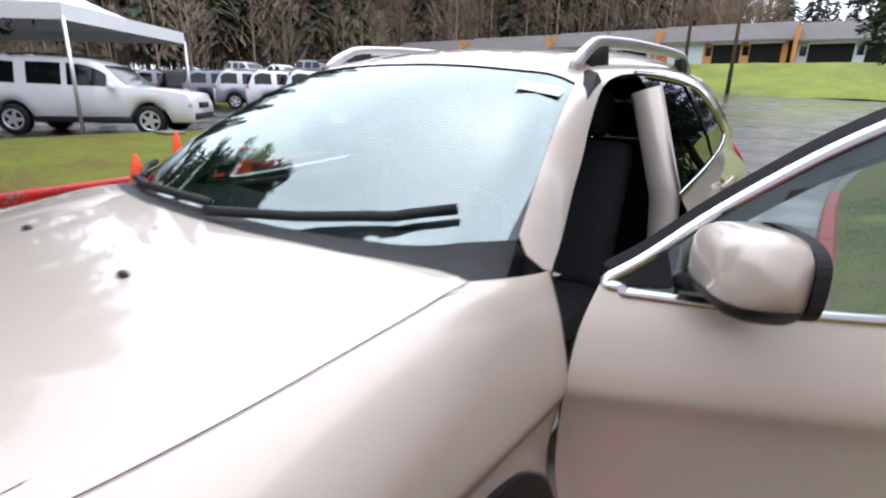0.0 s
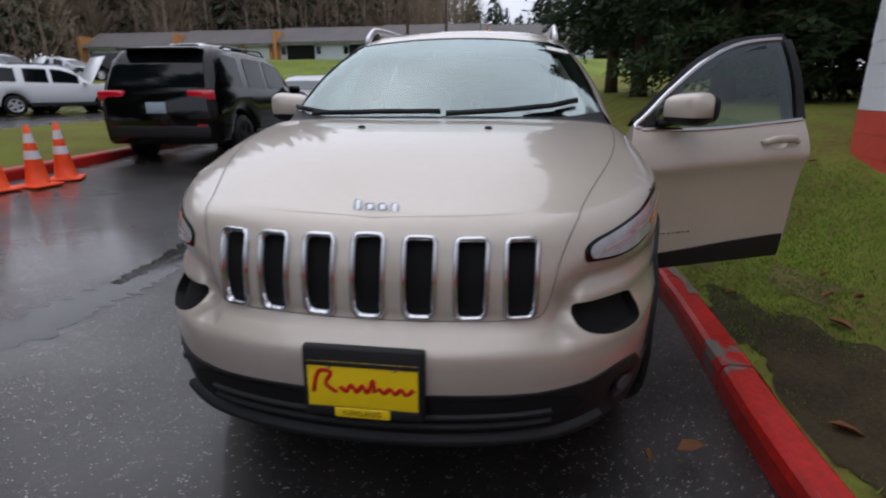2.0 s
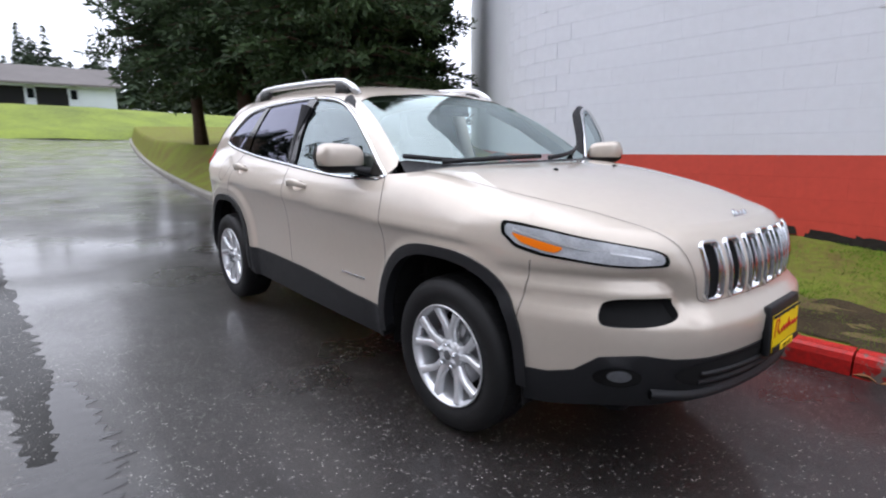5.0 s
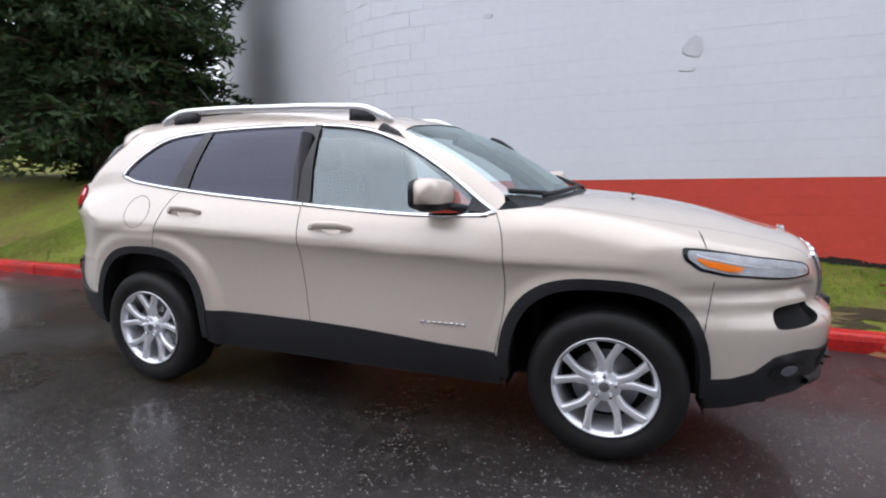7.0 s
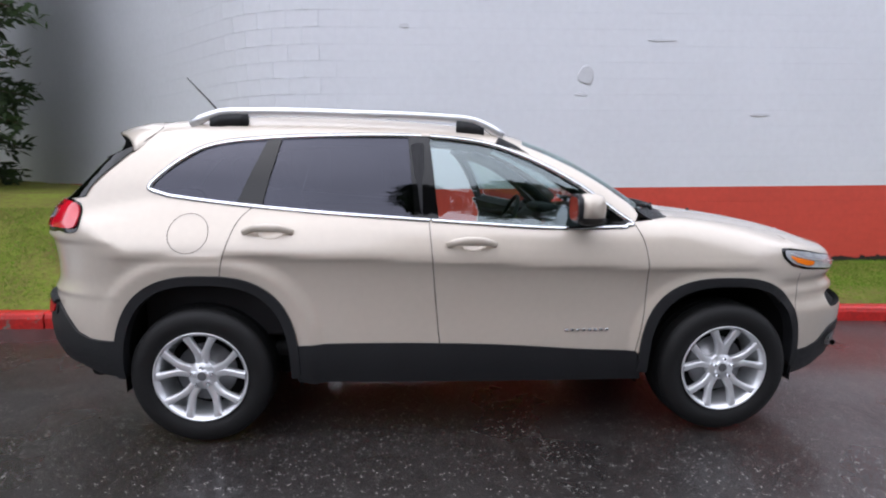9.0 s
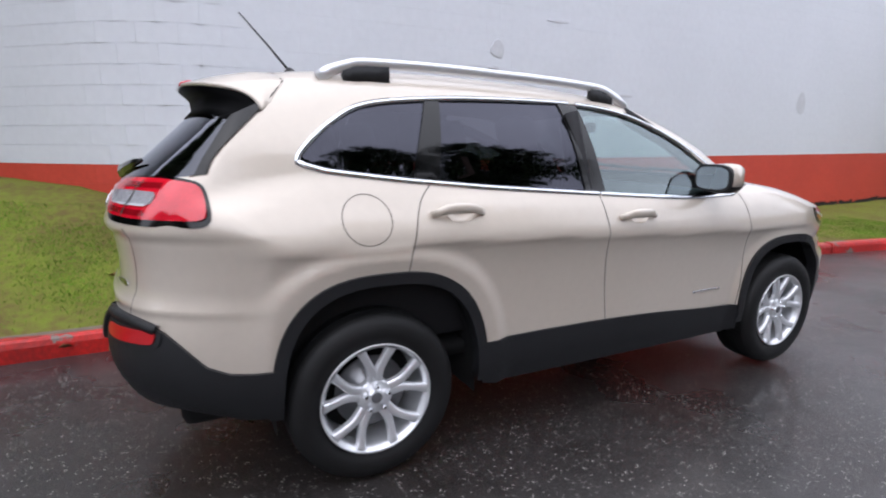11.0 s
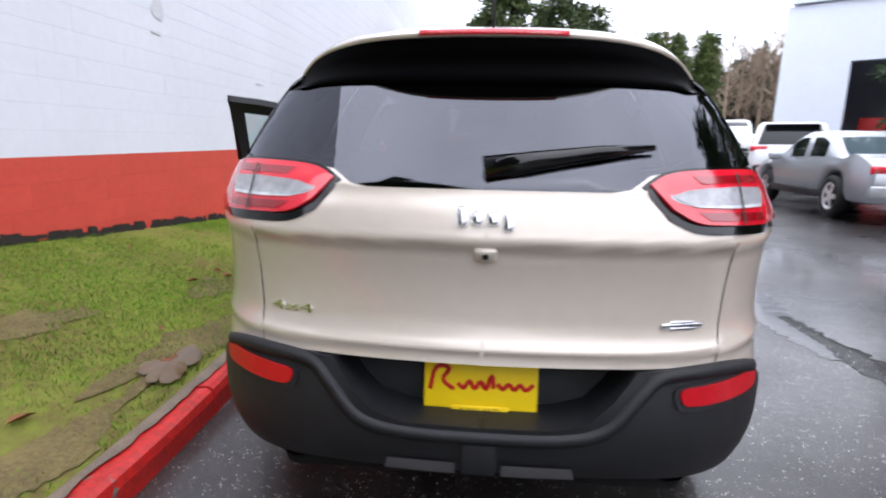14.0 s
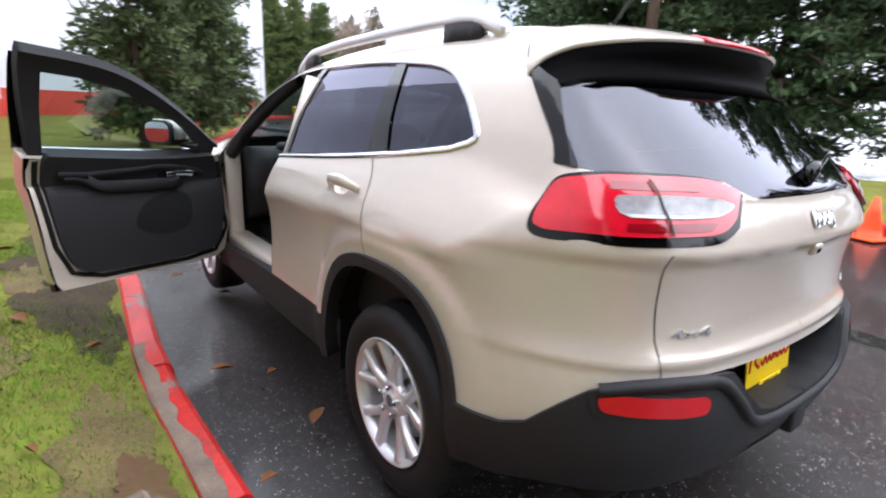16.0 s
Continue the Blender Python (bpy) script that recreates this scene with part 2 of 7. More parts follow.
def tube(points, radius, sides=8, closed=False, scale=(1, 1)):
    """Vertices and faces of a tube along points; radius may be a list."""
    pts = [Vector(p) for p in points]
    n = len(pts)
    rad = radius if isinstance(radius, (list, tuple)) else [radius] * n
    verts, faces = [], []
    for i, p in enumerate(pts):
        a, b = (pts[i - 1], pts[(i + 1) % n]) if closed else (pts[max(i - 1, 0)], pts[min(i + 1, n - 1)])
        d = (b - a).normalized()
        side = d.cross(Vector((0, 0, 1)))
        side = side.normalized() if side.length > 1e-3 else Vector((1, 0, 0))
        up = side.cross(d)
        for k in range(sides):
            t = 2 * math.pi * k / sides
            verts.append(p + side * (math.cos(t) * rad[i] * scale[0]) + up * (math.sin(t) * rad[i] * scale[1]))
    for i in range(n if closed else n - 1):
        j = (i + 1) % n
        for k in range(sides):
            k2 = (k + 1) % sides
            faces.append((i * sides + k, i * sides + k2, j * sides + k2, j * sides + k))
    if not closed:
        faces.append(tuple(range(sides))[::-1])
        faces.append(tuple((n - 1) * sides + k for k in range(sides)))
    return verts, faces


def lathe(profile, steps=48, axis="x"):
    """Vertices and faces turned about an axis; profile of (along, radius)."""
    verts, faces = [], []
    n = len(profile)
    for i in range(steps):
        t = 2 * math.pi * i / steps
        for a, r in profile:
            verts.append((a, r * math.cos(t), r * math.sin(t)) if axis == "x" else (r * math.cos(t), r * math.sin(t), a))
    for i in range(steps):
        j = (i + 1) % steps
        for k in range(n - 1):
            faces.append((i * n + k, j * n + k, j * n + k + 1, i * n + k + 1))
    return verts, faces


def spline(xs, ys):
    """A smooth curve through the points, as a function."""
    xs, ys = np.array(xs, float), np.array(ys, float)
    m = np.gradient(ys, xs)

    def at(x):
        x = np.clip(np.asarray(x, float), xs[0], xs[-1])
        i = np.clip(np.searchsorted(xs, x) - 1, 0, len(xs) - 2)
        h = xs[i + 1] - xs[i]
        t = (x - xs[i]) / h
        return ((1 + 2 * t) * (1 - t) ** 2 * ys[i] + t * (1 - t) ** 2 * h * m[i] + t * t * (3 - 2 * t) * ys[i + 1] + t * t * (t - 1) * h * m[i + 1])

    return at


def curve2(points, n=10, closed=True):
    """A rounded outline through 2D points."""
    p = [np.array(q, float) for q in points]
    k = len(p)
    out = []
    for i in range(k if closed else k - 1):
        a, b, c, d = (p[(i + j) % k] if closed else p[min(max(i + j, 0), k - 1)] for j in (-1, 0, 1, 2))
        for s in range(n):
            t = s / n
            out.append(0.5 * (2 * b + (c - a) * t + (2 * a - 5 * b + 4 * c - d) * t * t + (3 * b - a - 3 * c + d) * t ** 3))
    if not closed:
        out.append(p[-1])
    return [tuple(q) for q in out]


def dense(points, step=0.03, closed=True):
    """The same polygon with points added along its edges."""
    out = []
    k = len(points)
    for i in range(k if closed else k - 1):
        a, b = np.array(points[i], float), np.array(points[(i + 1) % k], float)
        n = max(1, int(np.linalg.norm(b - a) / step))
        out += [tuple(a + (b - a) * j / n) for j in range(n)]
    if not closed:
        out.append(tuple(points[-1]))
    return out


def inside_polygon(px, py, poly):
    poly = np.array(poly)
    x1, y1 = poly[:, 0], poly[:, 1]
    x2, y2 = np.roll(x1, -1), np.roll(y1, -1)
    res = np.zeros(len(px), bool)
    for a, b, c, d in zip(x1, y1, x2, y2):
        if b == d:
            continue
        cross = (b > py) != (d > py)
        res ^= cross & (px < (c - a) * (py - b) / (d - b) + a)
    return res


# ---- the ground ----
LONG = spline([-120, -60, -50, -40, -25, -12, -5, 6, 10, 14, 19, 25, 40, 80], [3.4, 2.1, 1.68, 1.1, 0.38, 0.03, 0.0, 0.0, 0.025, 0.09, 0.27, 0.58, 1.0, 1.6])
CROSS = spline([-60, 1.0, 2.5, 4.0, 6.0, 8.0, 12.0, 60.0], [0.0, 0.0, 0.045, 0.13, 0.22, 0.27, 0.31, 0.5])


def ground_z(x, y):
    return LONG(y) + CROSS(x)


def axis_steps(lo, hi, fine_lo, fine_hi, fine, coarse):
    a = list(np.arange(lo, fine_lo, coarse)) + list(np.arange(fine_lo, fine_hi, fine)) + list(np.arange(fine_hi, hi + 0.1, coarse))
    return np.array(a)


gx, gy = axis_steps(-300, 300, -20, 45, 1.0, 10), axis_steps(-400, 400, -70, 60, 1.0, 10)
GX, GY = np.meshgrid(gx, gy)
GZ = ground_z(GX, GY)
gv = np.stack([GX, GY, GZ], -1).reshape(-1, 3)
nx, ny = len(gx), len(gy)
gf = [(j * nx + i, j * nx + i + 1, (j + 1) * nx + i + 1, (j + 1) * nx + i) for j in range(ny - 1) for i in range(nx - 1)]
ground = tagged(mesh_object("ground", gv, gf, ASPHALT), "wet dark asphalt drive and car park", "ground", kind="structure")


def strip(name, line, widths, lift, mat, seed, label, category):
    """A ragged-edged strip lying on the ground along (x, y) points."""
    rnd = random.Random(seed)
    pts = curve2(line, 24, False)
    verts, faces = [], []
    n = len(pts)
    for i, (x, y) in enumerate(pts):
        a, b = np.array(pts[max(i - 1, 0)]), np.array(pts[min(i + 1, n - 1)])
        d = (b - a) / np.linalg.norm(b - a)
        w = np.interp(i / (n - 1), np.linspace(0, 1, len(widths)), widths) / 2
        l, r = w * rnd.uniform(0.55, 1.25), w * rnd.uniform(0.55, 1.25)
        for k, s in enumerate((l, l * 0.5, 0.0, -r * 0.5, -r)):
            px, py = x - d[1] * s, y + d[0] * s
            verts.append((px, py, float(ground_z(px, py)) + lift + (0.003 if 0 < k < 4 else 0)))
    faces = [(5 * i + j, 5 * i + 5 + j, 5 * i + 6 + j, 5 * i + 1 + j) for i in range(n - 1) for j in range(4)]
    return tagged(mesh_object(name, verts, faces, mat), label, category, kind="structure")


strip("tar_seam", [(2.30, 0.55), (2.32, -0.4), (2.38, -1.6), (2.45, -4.0), (2.52, -7.2)], (0.10, 0.24, 0.26, 0.2, 0.12), 0.005, TAR, 1, "rough dark tar seam in the drive", "tar seam")
strip("tar_seam", [(2.56, 3.5), (3.06, 5.22), (3.82, 7.48), (4.88, 10.52), (6.17, 14.34), (7.58, 18.46), (9.45, 23.9)], (0.05, 0.24, 0.30, 0.34, 0.34, 0.34, 0.24), 0.005, TAR, 2, "rough dark tar seam in the drive", "tar seam")
strip("puddle", [(2.42, 3.6), (2.40, 2.6), (2.30, 1.2), (2.22, 0.4), (2.18, -0.3)], (0.06, 0.26, 0.42, 0.40, 0.08), 0.003, FILM, 3, "thin sheet of standing water on the drive", "puddle")

# ---- kerb, lawn, wall ----
KERB = spline([-60, -37, -14.4, -8, -4, -2.4, -1.5, -0.9, -0.3, 0.3, 0.9, 1.6, 3, 6, 9, 11.7, 14.25, 16.4, 18.85, 21.8, 25.1, 28.0, 29.5, 30.5, 31.2], [-9.0, -5.0, -1.95, -1.33, -1.31, -1.30, -1.305, -1.335, -1.372, -1.378, -1.355, -1.325, -1.33, -1.05, -0.3, 0.85, 1.78, 2.7, 3.83, 5.15, 6.65, 8.0, 9.3, 11.6, 15.0])
KERB_PROFILE = [(0.0, -0.05), (0.0, 0.09), (-0.012, 0.125), (-0.035, 0.14), (-0.135, 0.14), (-0.155, 0.125), (-0.16, -0.05)]


def kerb_stone(line, mat, parent, lift=0.0):
    """One kerb stone along a short line of (x, y), its face to the right of the way."""
    verts, faces = [], []
    k = len(KERB_PROFILE)
    n = len(line)
    for i, (x, y) in enumerate(line):
        a, b = Vector(line[max(i - 1, 0)]), Vector(line[min(i + 1, n - 1)])
        d = (b - a).normalized()
        kz = float(ground_z(x, y)) + lift
        for dx, dz in KERB_PROFILE:
            verts.append((x + d.y * dx, y - d.x * dx, kz + dz))
    for i in range(n - 1):
        for j in range(k - 1):
            faces.append((i * k + j, (i + 1) * k + j, (i + 1) * k + j + 1, i * k + j + 1))
    faces += [tuple(range(k)), tuple((n - 1) * k + j for j in range(k))[::-1]]
    return mesh_object("kerb_stone", verts, faces, mat, parent, smooth=False)


kerb = tagged(empty("kerb"), "red painted concrete kerb with chipped worn edges", "kerb", kind="structure")
for i in range(-7, 26):
    ys = np.linspace(i * 1.2 + 0.006, i * 1.2 + 1.194, 5)
    kerb_stone([(float(KERB(y)) + random.uniform(-0.008, 0.008) * (j in (0, 4)), float(y)) for j, y in enumerate(ys)], REDPAINT, kerb, random.uniform(-0.006, 0.006))
for i in range(20):
    ys = np.linspace(-8.4 - i * 2.4 - 2.392, -8.4 - i * 2.4 - 0.008, 5)
    kerb_stone([(float(KERB(y)), float(y)) for y in ys], CONCRETE, kerb)

# paint worn off the inner half of the kerb's top
WORN = material("worn_concrete", srgb(128, 112, 96), 0.7, vary=0.35, vary_scale=9, dark=srgb(96, 84, 72), bump=0.3, bump_scale=90)
wv, wf = [], []
wear_y = np.arange(-3.4, 0.35, 0.04)
for y in wear_y:
    x, z = float(KERB(y)), float(ground_z(KERB(y), y)) + 0.1465
    w = 0.028 + 0.05 * min(1.0, max(0.0, 0.55 + noise.noise((y * 1.7, 0.3, 2.0)) + 0.5 * noise.noise((y * 9, 1.3, 2.0))))
    wv += [(x - 0.150, y, z - 0.006), (x - 0.136, y, z), (x - 0.136 + w, y, z)]
wf = [(3 * i + j, 3 * i + 1 + j, 3 * i + 4 + j, 3 * i + 3 + j) for i in range(len(wear_y) - 1) for j in range(2)]
mesh_object("worn_edge", wv, wf, WORN, kerb, "bare concrete where the red paint has worn off", False)

WALL_X = -3.48


def lawn_z(x, y):
    edge = ground_z(KERB(y), y) + 0.12
    wall = np.clip(0.50 - 0.075 * y, 0.14, 0.85) + LONG(y) * 0.9
    t = np.clip((KERB(y) - 0.15 - x) / np.maximum(KERB(y) - 0.15 - WALL_X, 0.3), 0, 3)
    return edge + (wall - edge) * np.minimum(t, 1.15) ** 1.2


ly = np.concatenate([np.arange(-60, -10, 1.0), np.arange(-10, 8, 0.12), np.arange(8, 31.2, 0.6)])
lt = np.concatenate([np.linspace(0, 1, 22), np.array([1.3, 2, 3.5, 6, 10])])
verts = []
for y in ly:
    x0 = float(KERB(y)) - 0.155
    for t in lt:
        x = x0 - t * max(x0 - WALL_X, 2.0)
        verts.append((x, y, float(lawn_z(x, y)) + 0.02 * noise.noise((x * 2, y * 2, 0)) + 0.012 * noise.noise((x * 7, y * 7, 3))))
k = len(lt)
faces = [(i * k + j, (i + 1) * k + j, (i + 1) * k + j + 1, i * k + j + 1) for i in range(len(ly) - 1) for j in range(k - 1)]
lawn = tagged(mesh_object("lawn", verts, faces, GRASS), "sloping wet lawn strip with bare muddy patches", "lawn", kind="structure")


def bare(x, y):
    """How muddy the lawn is at a place, 0 to 1."""
    v = noise.noise((x * 1.1 + 3.1, y * 0.8, 0.5)) + 0.5 * noise.noise((x * 3.1, y * 2.7, 1.5))
    near = max(0.0, 1 - abs(x + 1.75) / 0.55) * max(0.0, 1 - abs(y + 0.1) / 2.6)
    return min(1.0, max(0.0, v * 1.2 + 0.08 + 0.9 * near))


# blades of grass, denser where the lawn is sound
rng = np.random.default_rng(4)
N = 190000
by = rng.uniform(-7.5, 9.0, N)
bx = KERB(by) - 0.17 - rng.uniform(0, 1, N) ** 0.9 * (KERB(by) - 0.17 - WALL_X)
keep = rng.uniform(0, 1, N) > 1.25 * np.array([bare(x, y) for x, y in zip(bx, by)])
bx, by = bx[keep], by[keep]
N = len(bx)
bz = lawn_z(bx, by) + 0.004
bh, ba, bw = rng.uniform(0.008, 0.028, N), rng.uniform(0, 6.28, N), rng.uniform(0.0018, 0.0042, N)
low_a = np.stack([bx - bw * np.cos(ba), by - bw * np.sin(ba), bz], -1)
low_b = np.stack([bx + bw * np.cos(ba), by + bw * np.sin(ba), bz], -1)
high = np.stack([bx + rng.normal(0, 0.012, N), by + rng.normal(0, 0.012, N), bz + bh], -1)
gv = np.stack([low_a, low_b, high], 1).reshape(-1, 3)
gf = np.arange(3 * N).reshape(-1, 3)
BLADE = material("grass_blade", srgb(106, 146, 42), 0.8, vary=0.45, vary_scale=1.3, dark=srgb(100, 112, 48), ior=1.2)
tagged(big_mesh("grass_blades", gv, gf, BLADE), "short wet green grass blades on the lawn", "grass", kind="stuff")

# worn muddy patches near the kerb
MUD = material("wet_mud", srgb(116, 104, 66), 0.8, bump=0.5, bump_scale=55, vary=0.4, vary_scale=3.5, dark=srgb(86, 74, 52), ior=1.25)
MUDWATER = material("muddy_water", srgb(104, 84, 62), 0.06, vary=0.2, vary_scale=2)


def patch(name, cx, cy, rx, ry, mat, lift, seed, label, category):
    """A ragged flat patch lying on the lawn."""
    verts, n = [], 90
    for ring in (0.0, 0.35, 0.7, 1.0):
        for i in range(n):
            a = 2 * math.pi * i / n
            k = ring * (1 + 0.55 * noise.noise((math.cos(a) * 2 + seed, math.sin(a) * 2, 0.3)) + 0.2 * noise.noise((math.cos(a) * 7 + seed, math.sin(a) * 7, 0.9)))
            x = min(cx + rx * k * math.cos(a), float(KERB(cy)) - 0.165)
            y = cy + ry * k * math.sin(a)
            verts.append((x, y, float(lawn_z(x, y)) + 0.02 * noise.noise((x * 2, y * 2, 0)) + 0.012 * noise.noise((x * 7, y * 7, 3)) + lift - 0.008 * ring))
    faces = [(r * n + i, r * n + (i + 1) % n, (r + 1) * n + (i + 1) % n, (r + 1) * n + i) for r in range(3) for i in range(n)]
    return tagged(mesh_object(name, verts, faces, mat), label, category, kind="structure")


for i, (cx, cy, rx, ry) in enumerate(((-1.72, -0.75, 0.17, 0.75), (-2.12, 0.25, 0.16, 0.35), (-2.0, 1.75, 0.16, 0.5), (-1.62, -1.9, 0.13, 0.5), (-2.45, -1.0, 0.14, 0.4), (-1.75, 2.7, 0.22, 0.5))):
    patch("mud_patch", cx, cy, rx * 0.85, ry * 0.85, MUD, 0.017, i * 3.7, "bare wet brown mud in the lawn", "mud")
SOIL = material("dark_soil", srgb(74, 64, 46), 0.85, bump=0.6, bump_scale=45, vary=0.45, vary_scale=4, dark=srgb(50, 44, 32), ior=1.25)
for i, (cx, cy, rx, ry) in enumerate(((-1.74, 1.55, 0.26, 0.85), (-1.82, 2.55, 0.34, 0.9), (-1.66, 0.75, 0.15, 0.55))):
    patch("soil_patch", cx, cy, rx, ry, SOIL, 0.016, 80 + i * 2.3, "dark trodden soil along the kerb", "soil")
for i, (cx, cy, rx, ry) in enumerate(((-1.64, -1.05, 0.10, 0.24),)):
    patch("mud_puddle", cx, cy, rx, ry, MUDWATER, 0.036, 50 + i, "shallow muddy puddle in the lawn", "puddle")

# the block wall: courses laid in real blocks
wall = tagged(empty("wall_building"), "white painted block wall with red painted base", "wall", kind="structure")
RED_TOP, RISE, BL, BH = 1.118, 0.014, 0.405, 0.203
tilt = Matrix.Translation((WALL_X, 0, RED_TOP)) @ Matrix.Rotation(math.atan(RISE), 4, "X")


def block_mesh(name, mat, length=BL):
    bm = bmesh.new()
    l, h, e = length / 2, BH / 2 - 0.0006, 0.0013
    f = [bm.verts.new((0.0, s * (l - 0.0003), t * (h - e))) for s, t in ((-1, -1), (1, -1), (1, 1), (-1, 1))]
    b = [bm.verts.new((-0.0024, s * l, t * h)) for s, t in ((-1, -1), (1, -1), (1, 1), (-1, 1))]
    bm.faces.new(f)
    for i in range(4):
        bm.faces.new((b[i], b[(i + 1) % 4], f[(i + 1) % 4], f[i]))
    me = bpy.data.meshes.new(name)
    bm.to_mesh(me)
    bm.free()
    me.materials.append(mat)
    return me


# behind the bend the wall turns away from the drive
BEND_Y, BEND_R, BEND_A = -1.35, 2.2, radians(42)


def along_wall(y):
    """Place (x, y) and turn of the wall's face, where y runs on round the bend."""
    s = BEND_Y - y
    if s <= 0:
        return 0.0, y, 0.0
    a = min(s / BEND_R, BEND_A)
    x, y2 = -BEND_R + BEND_R * math.cos(a), BEND_Y - BEND_R * math.sin(a)
    rest_s = max(0.0, s - BEND_R * BEND_A)
    return x - rest_s * math.sin(a), y2 - rest_s * math.cos(a), a


BLOCK_W, BLOCK_R = block_mesh("block", WALLWHITE), block_mesh("block", WALLRED)
rest = {True: ([], []), False: ([], [])}
tmpl = [tuple(v.co) for v in BLOCK_W.vertices]
tfaces = [tuple(p.vertices) for p in BLOCK_W.polygons]
near_blocks = []
for row in range(-6, 22):
    red = row < 0
    for col in range(-28, 78):
        y, z = (col + 0.5 * (row % 2)) * BL, (row + 0.5) * BH
        if y > 28.5:
            continue
        px, py, turn = along_wall(y)
        m = tilt @ Matrix.Translation((px + random.uniform(-0.0004, 0.0004), py, z)) @ Matrix.Rotation(-turn, 4, "Z")
        if -1.1 < y < 5.2 and -5 <= row < 11:
            near_blocks.append((red, m))
        else:
            vs, fs = rest[red]
            k = len(vs)
            vs += [m @ Vector(q) for q in tmpl]
            fs += [tuple(k + i for i in f) for f in tfaces]
for red, (vs, fs) in rest.items():
    ob = mesh_object("blocks", vs, fs, WALLRED if red else WALLWHITE, wall, smooth=False)
    tagged(ob, kind="stuff")
MORTARW = material("white_mortar", srgb(220, 222, 228), 0.8, vary=0.12, vary_scale=2)
MORTARR = material("red_mortar", srgb(200, 66, 52), 0.8, vary=0.15, vary_scale=2)
part("mortar_bed", box_bm(-0.162, 13.675, 3.2, 0.32, 30.05, 6.4, m=tilt), MORTARW, wall, smooth=False)
part("mortar_bed", box_bm(-0.1621, 13.675, -0.75, 0.32, 30.05, 1.5, m=tilt), MORTARR, wall, smooth=False)
# the rounded corner at the back end of the wall
for name, z0, z1, mat in (("corner_top", 0.0, 6.4, WALLWHITE), ("corner_foot", -1.5, 0.0, WALLRED)):
    cv, cf = [], []
    for i in range(121):
        px, py, turn = along_wall(BEND_Y - 0.16 * i)
        for back, zz in ((0.0045, z0), (0.0045, z1), (0.3, z1), (0.3, z0)):
            cv.append(tilt @ Vector((px - back * math.cos(turn), py + back * math.sin(turn), zz)))
    cf = [(4 * i + j, 4 * i + 4 + j, 4 * i + 4 + (j + 1) % 4, 4 * i + (j + 1) % 4) for i in range(120) for j in range(4)]
    corner = mesh_object(name, cv, cf, mat, wall)
    corner.data.set_sharp_from_angle(angle=radians(40))
# mended spots on the wall
PATCHGREY = material("patch_grey", srgb(214, 215, 220), 0.8, vary=0.12, vary_scale=14, bump=0.5, bump_scale=50)
for y, z, w, h in ((2.0, 1.46, 0.22, 0.26), (1.95, 1.22, 0.18, 0.05), (9.15, 0.98, 0.30, 0.42), (-0.35, 2.05, 0.12, 0.06), (0.7, 2.4, 0.25, 0.05), (3.0, 1.9, 0.4, 0.03), (4.4, 0.95, 0.3, 0.035), (12.5, 1.5, 0.3, 0.3)):
    bm = bmesh.new()
    pts = [(y + w / 2 * math.cos(t) * (1 + 0.3 * noise.noise((y, t, 1))), z + h / 2 * math.sin(t) * (1 + 0.3 * noise.noise((y, t, 5)))) for t in np.linspace(0, 6.28, 15)[:-1]]
    lo = [bm.verts.new((0.0, a, b)) for a, b in pts]
    hi = [bm.verts.new((0.008, y + (a - y) * 0.85, z + (b - z) * 0.85)) for a, b in pts]
    bm.faces.new(hi)
    for i in range(len(lo)):
        bm.faces.new((lo[i], lo[(i + 1) % len(lo)], hi[(i + 1) % len(lo)], hi[i]))
    bmesh.ops.transform(bm, matrix=tilt, verts=bm.verts)
    part("mortar_patch", bm, PATCHGREY, wall, smooth=False)
# dark broken edge where the paint peels at the foot of the wall
pv, pf = [], []
for i in range(900):
    y = random.uniform(-1.3, 22)
    z = float(lawn_z(WALL_X + 0.02, y)) + random.uniform(-0.02, 0.05) + 0.04 * max(0, noise.noise((y * 1.3, 0, 7)))
    w, h, k = random.uniform(0.03, 0.12), random.uniform(0.015, 0.05), len(pv)
    x = WALL_X + random.uniform(0.004, 0.03)
    pv += [(x, y - w, z - h), (x + 0.01, y + w * 0.8, z - h * 0.9), (x, y + w * 0.6, z + h * random.uniform(0.5, 1)), (x, y - w * 0.7, z + h)]
    pf.append((k, k + 1, k + 2, k + 3))
tagged(mesh_object("peeling_edge", pv, pf, material("black_mould", srgb(44, 38, 32), 0.9, vary=0.4, vary_scale=8), wall, smooth=False), kind="stuff")

# the further building that closes the drive ahead
far_wall = tagged(empty("wall_ahead"), "white painted building wall with red base ahead", "wall", kind="structure")
wm = Matrix.Translation((2.4, 28.6, 0.0))
part("wall_top", box_bm(0, 0.2, 5.0, 12.0, 0.4, 6.0, m=wm), WALLWHITE, far_wall, smooth=False)
part("wall_foot", box_bm(0, 0.196, 1.2, 12.0, 0.4, 1.6, m=wm), WALLRED, far_wall, smooth=False)
part("downspout", box_bm(5.8, -0.08, 4.5, 0.12, 0.12, 7.0, 0.03, m=wm), WALLWHITE, far_wall)


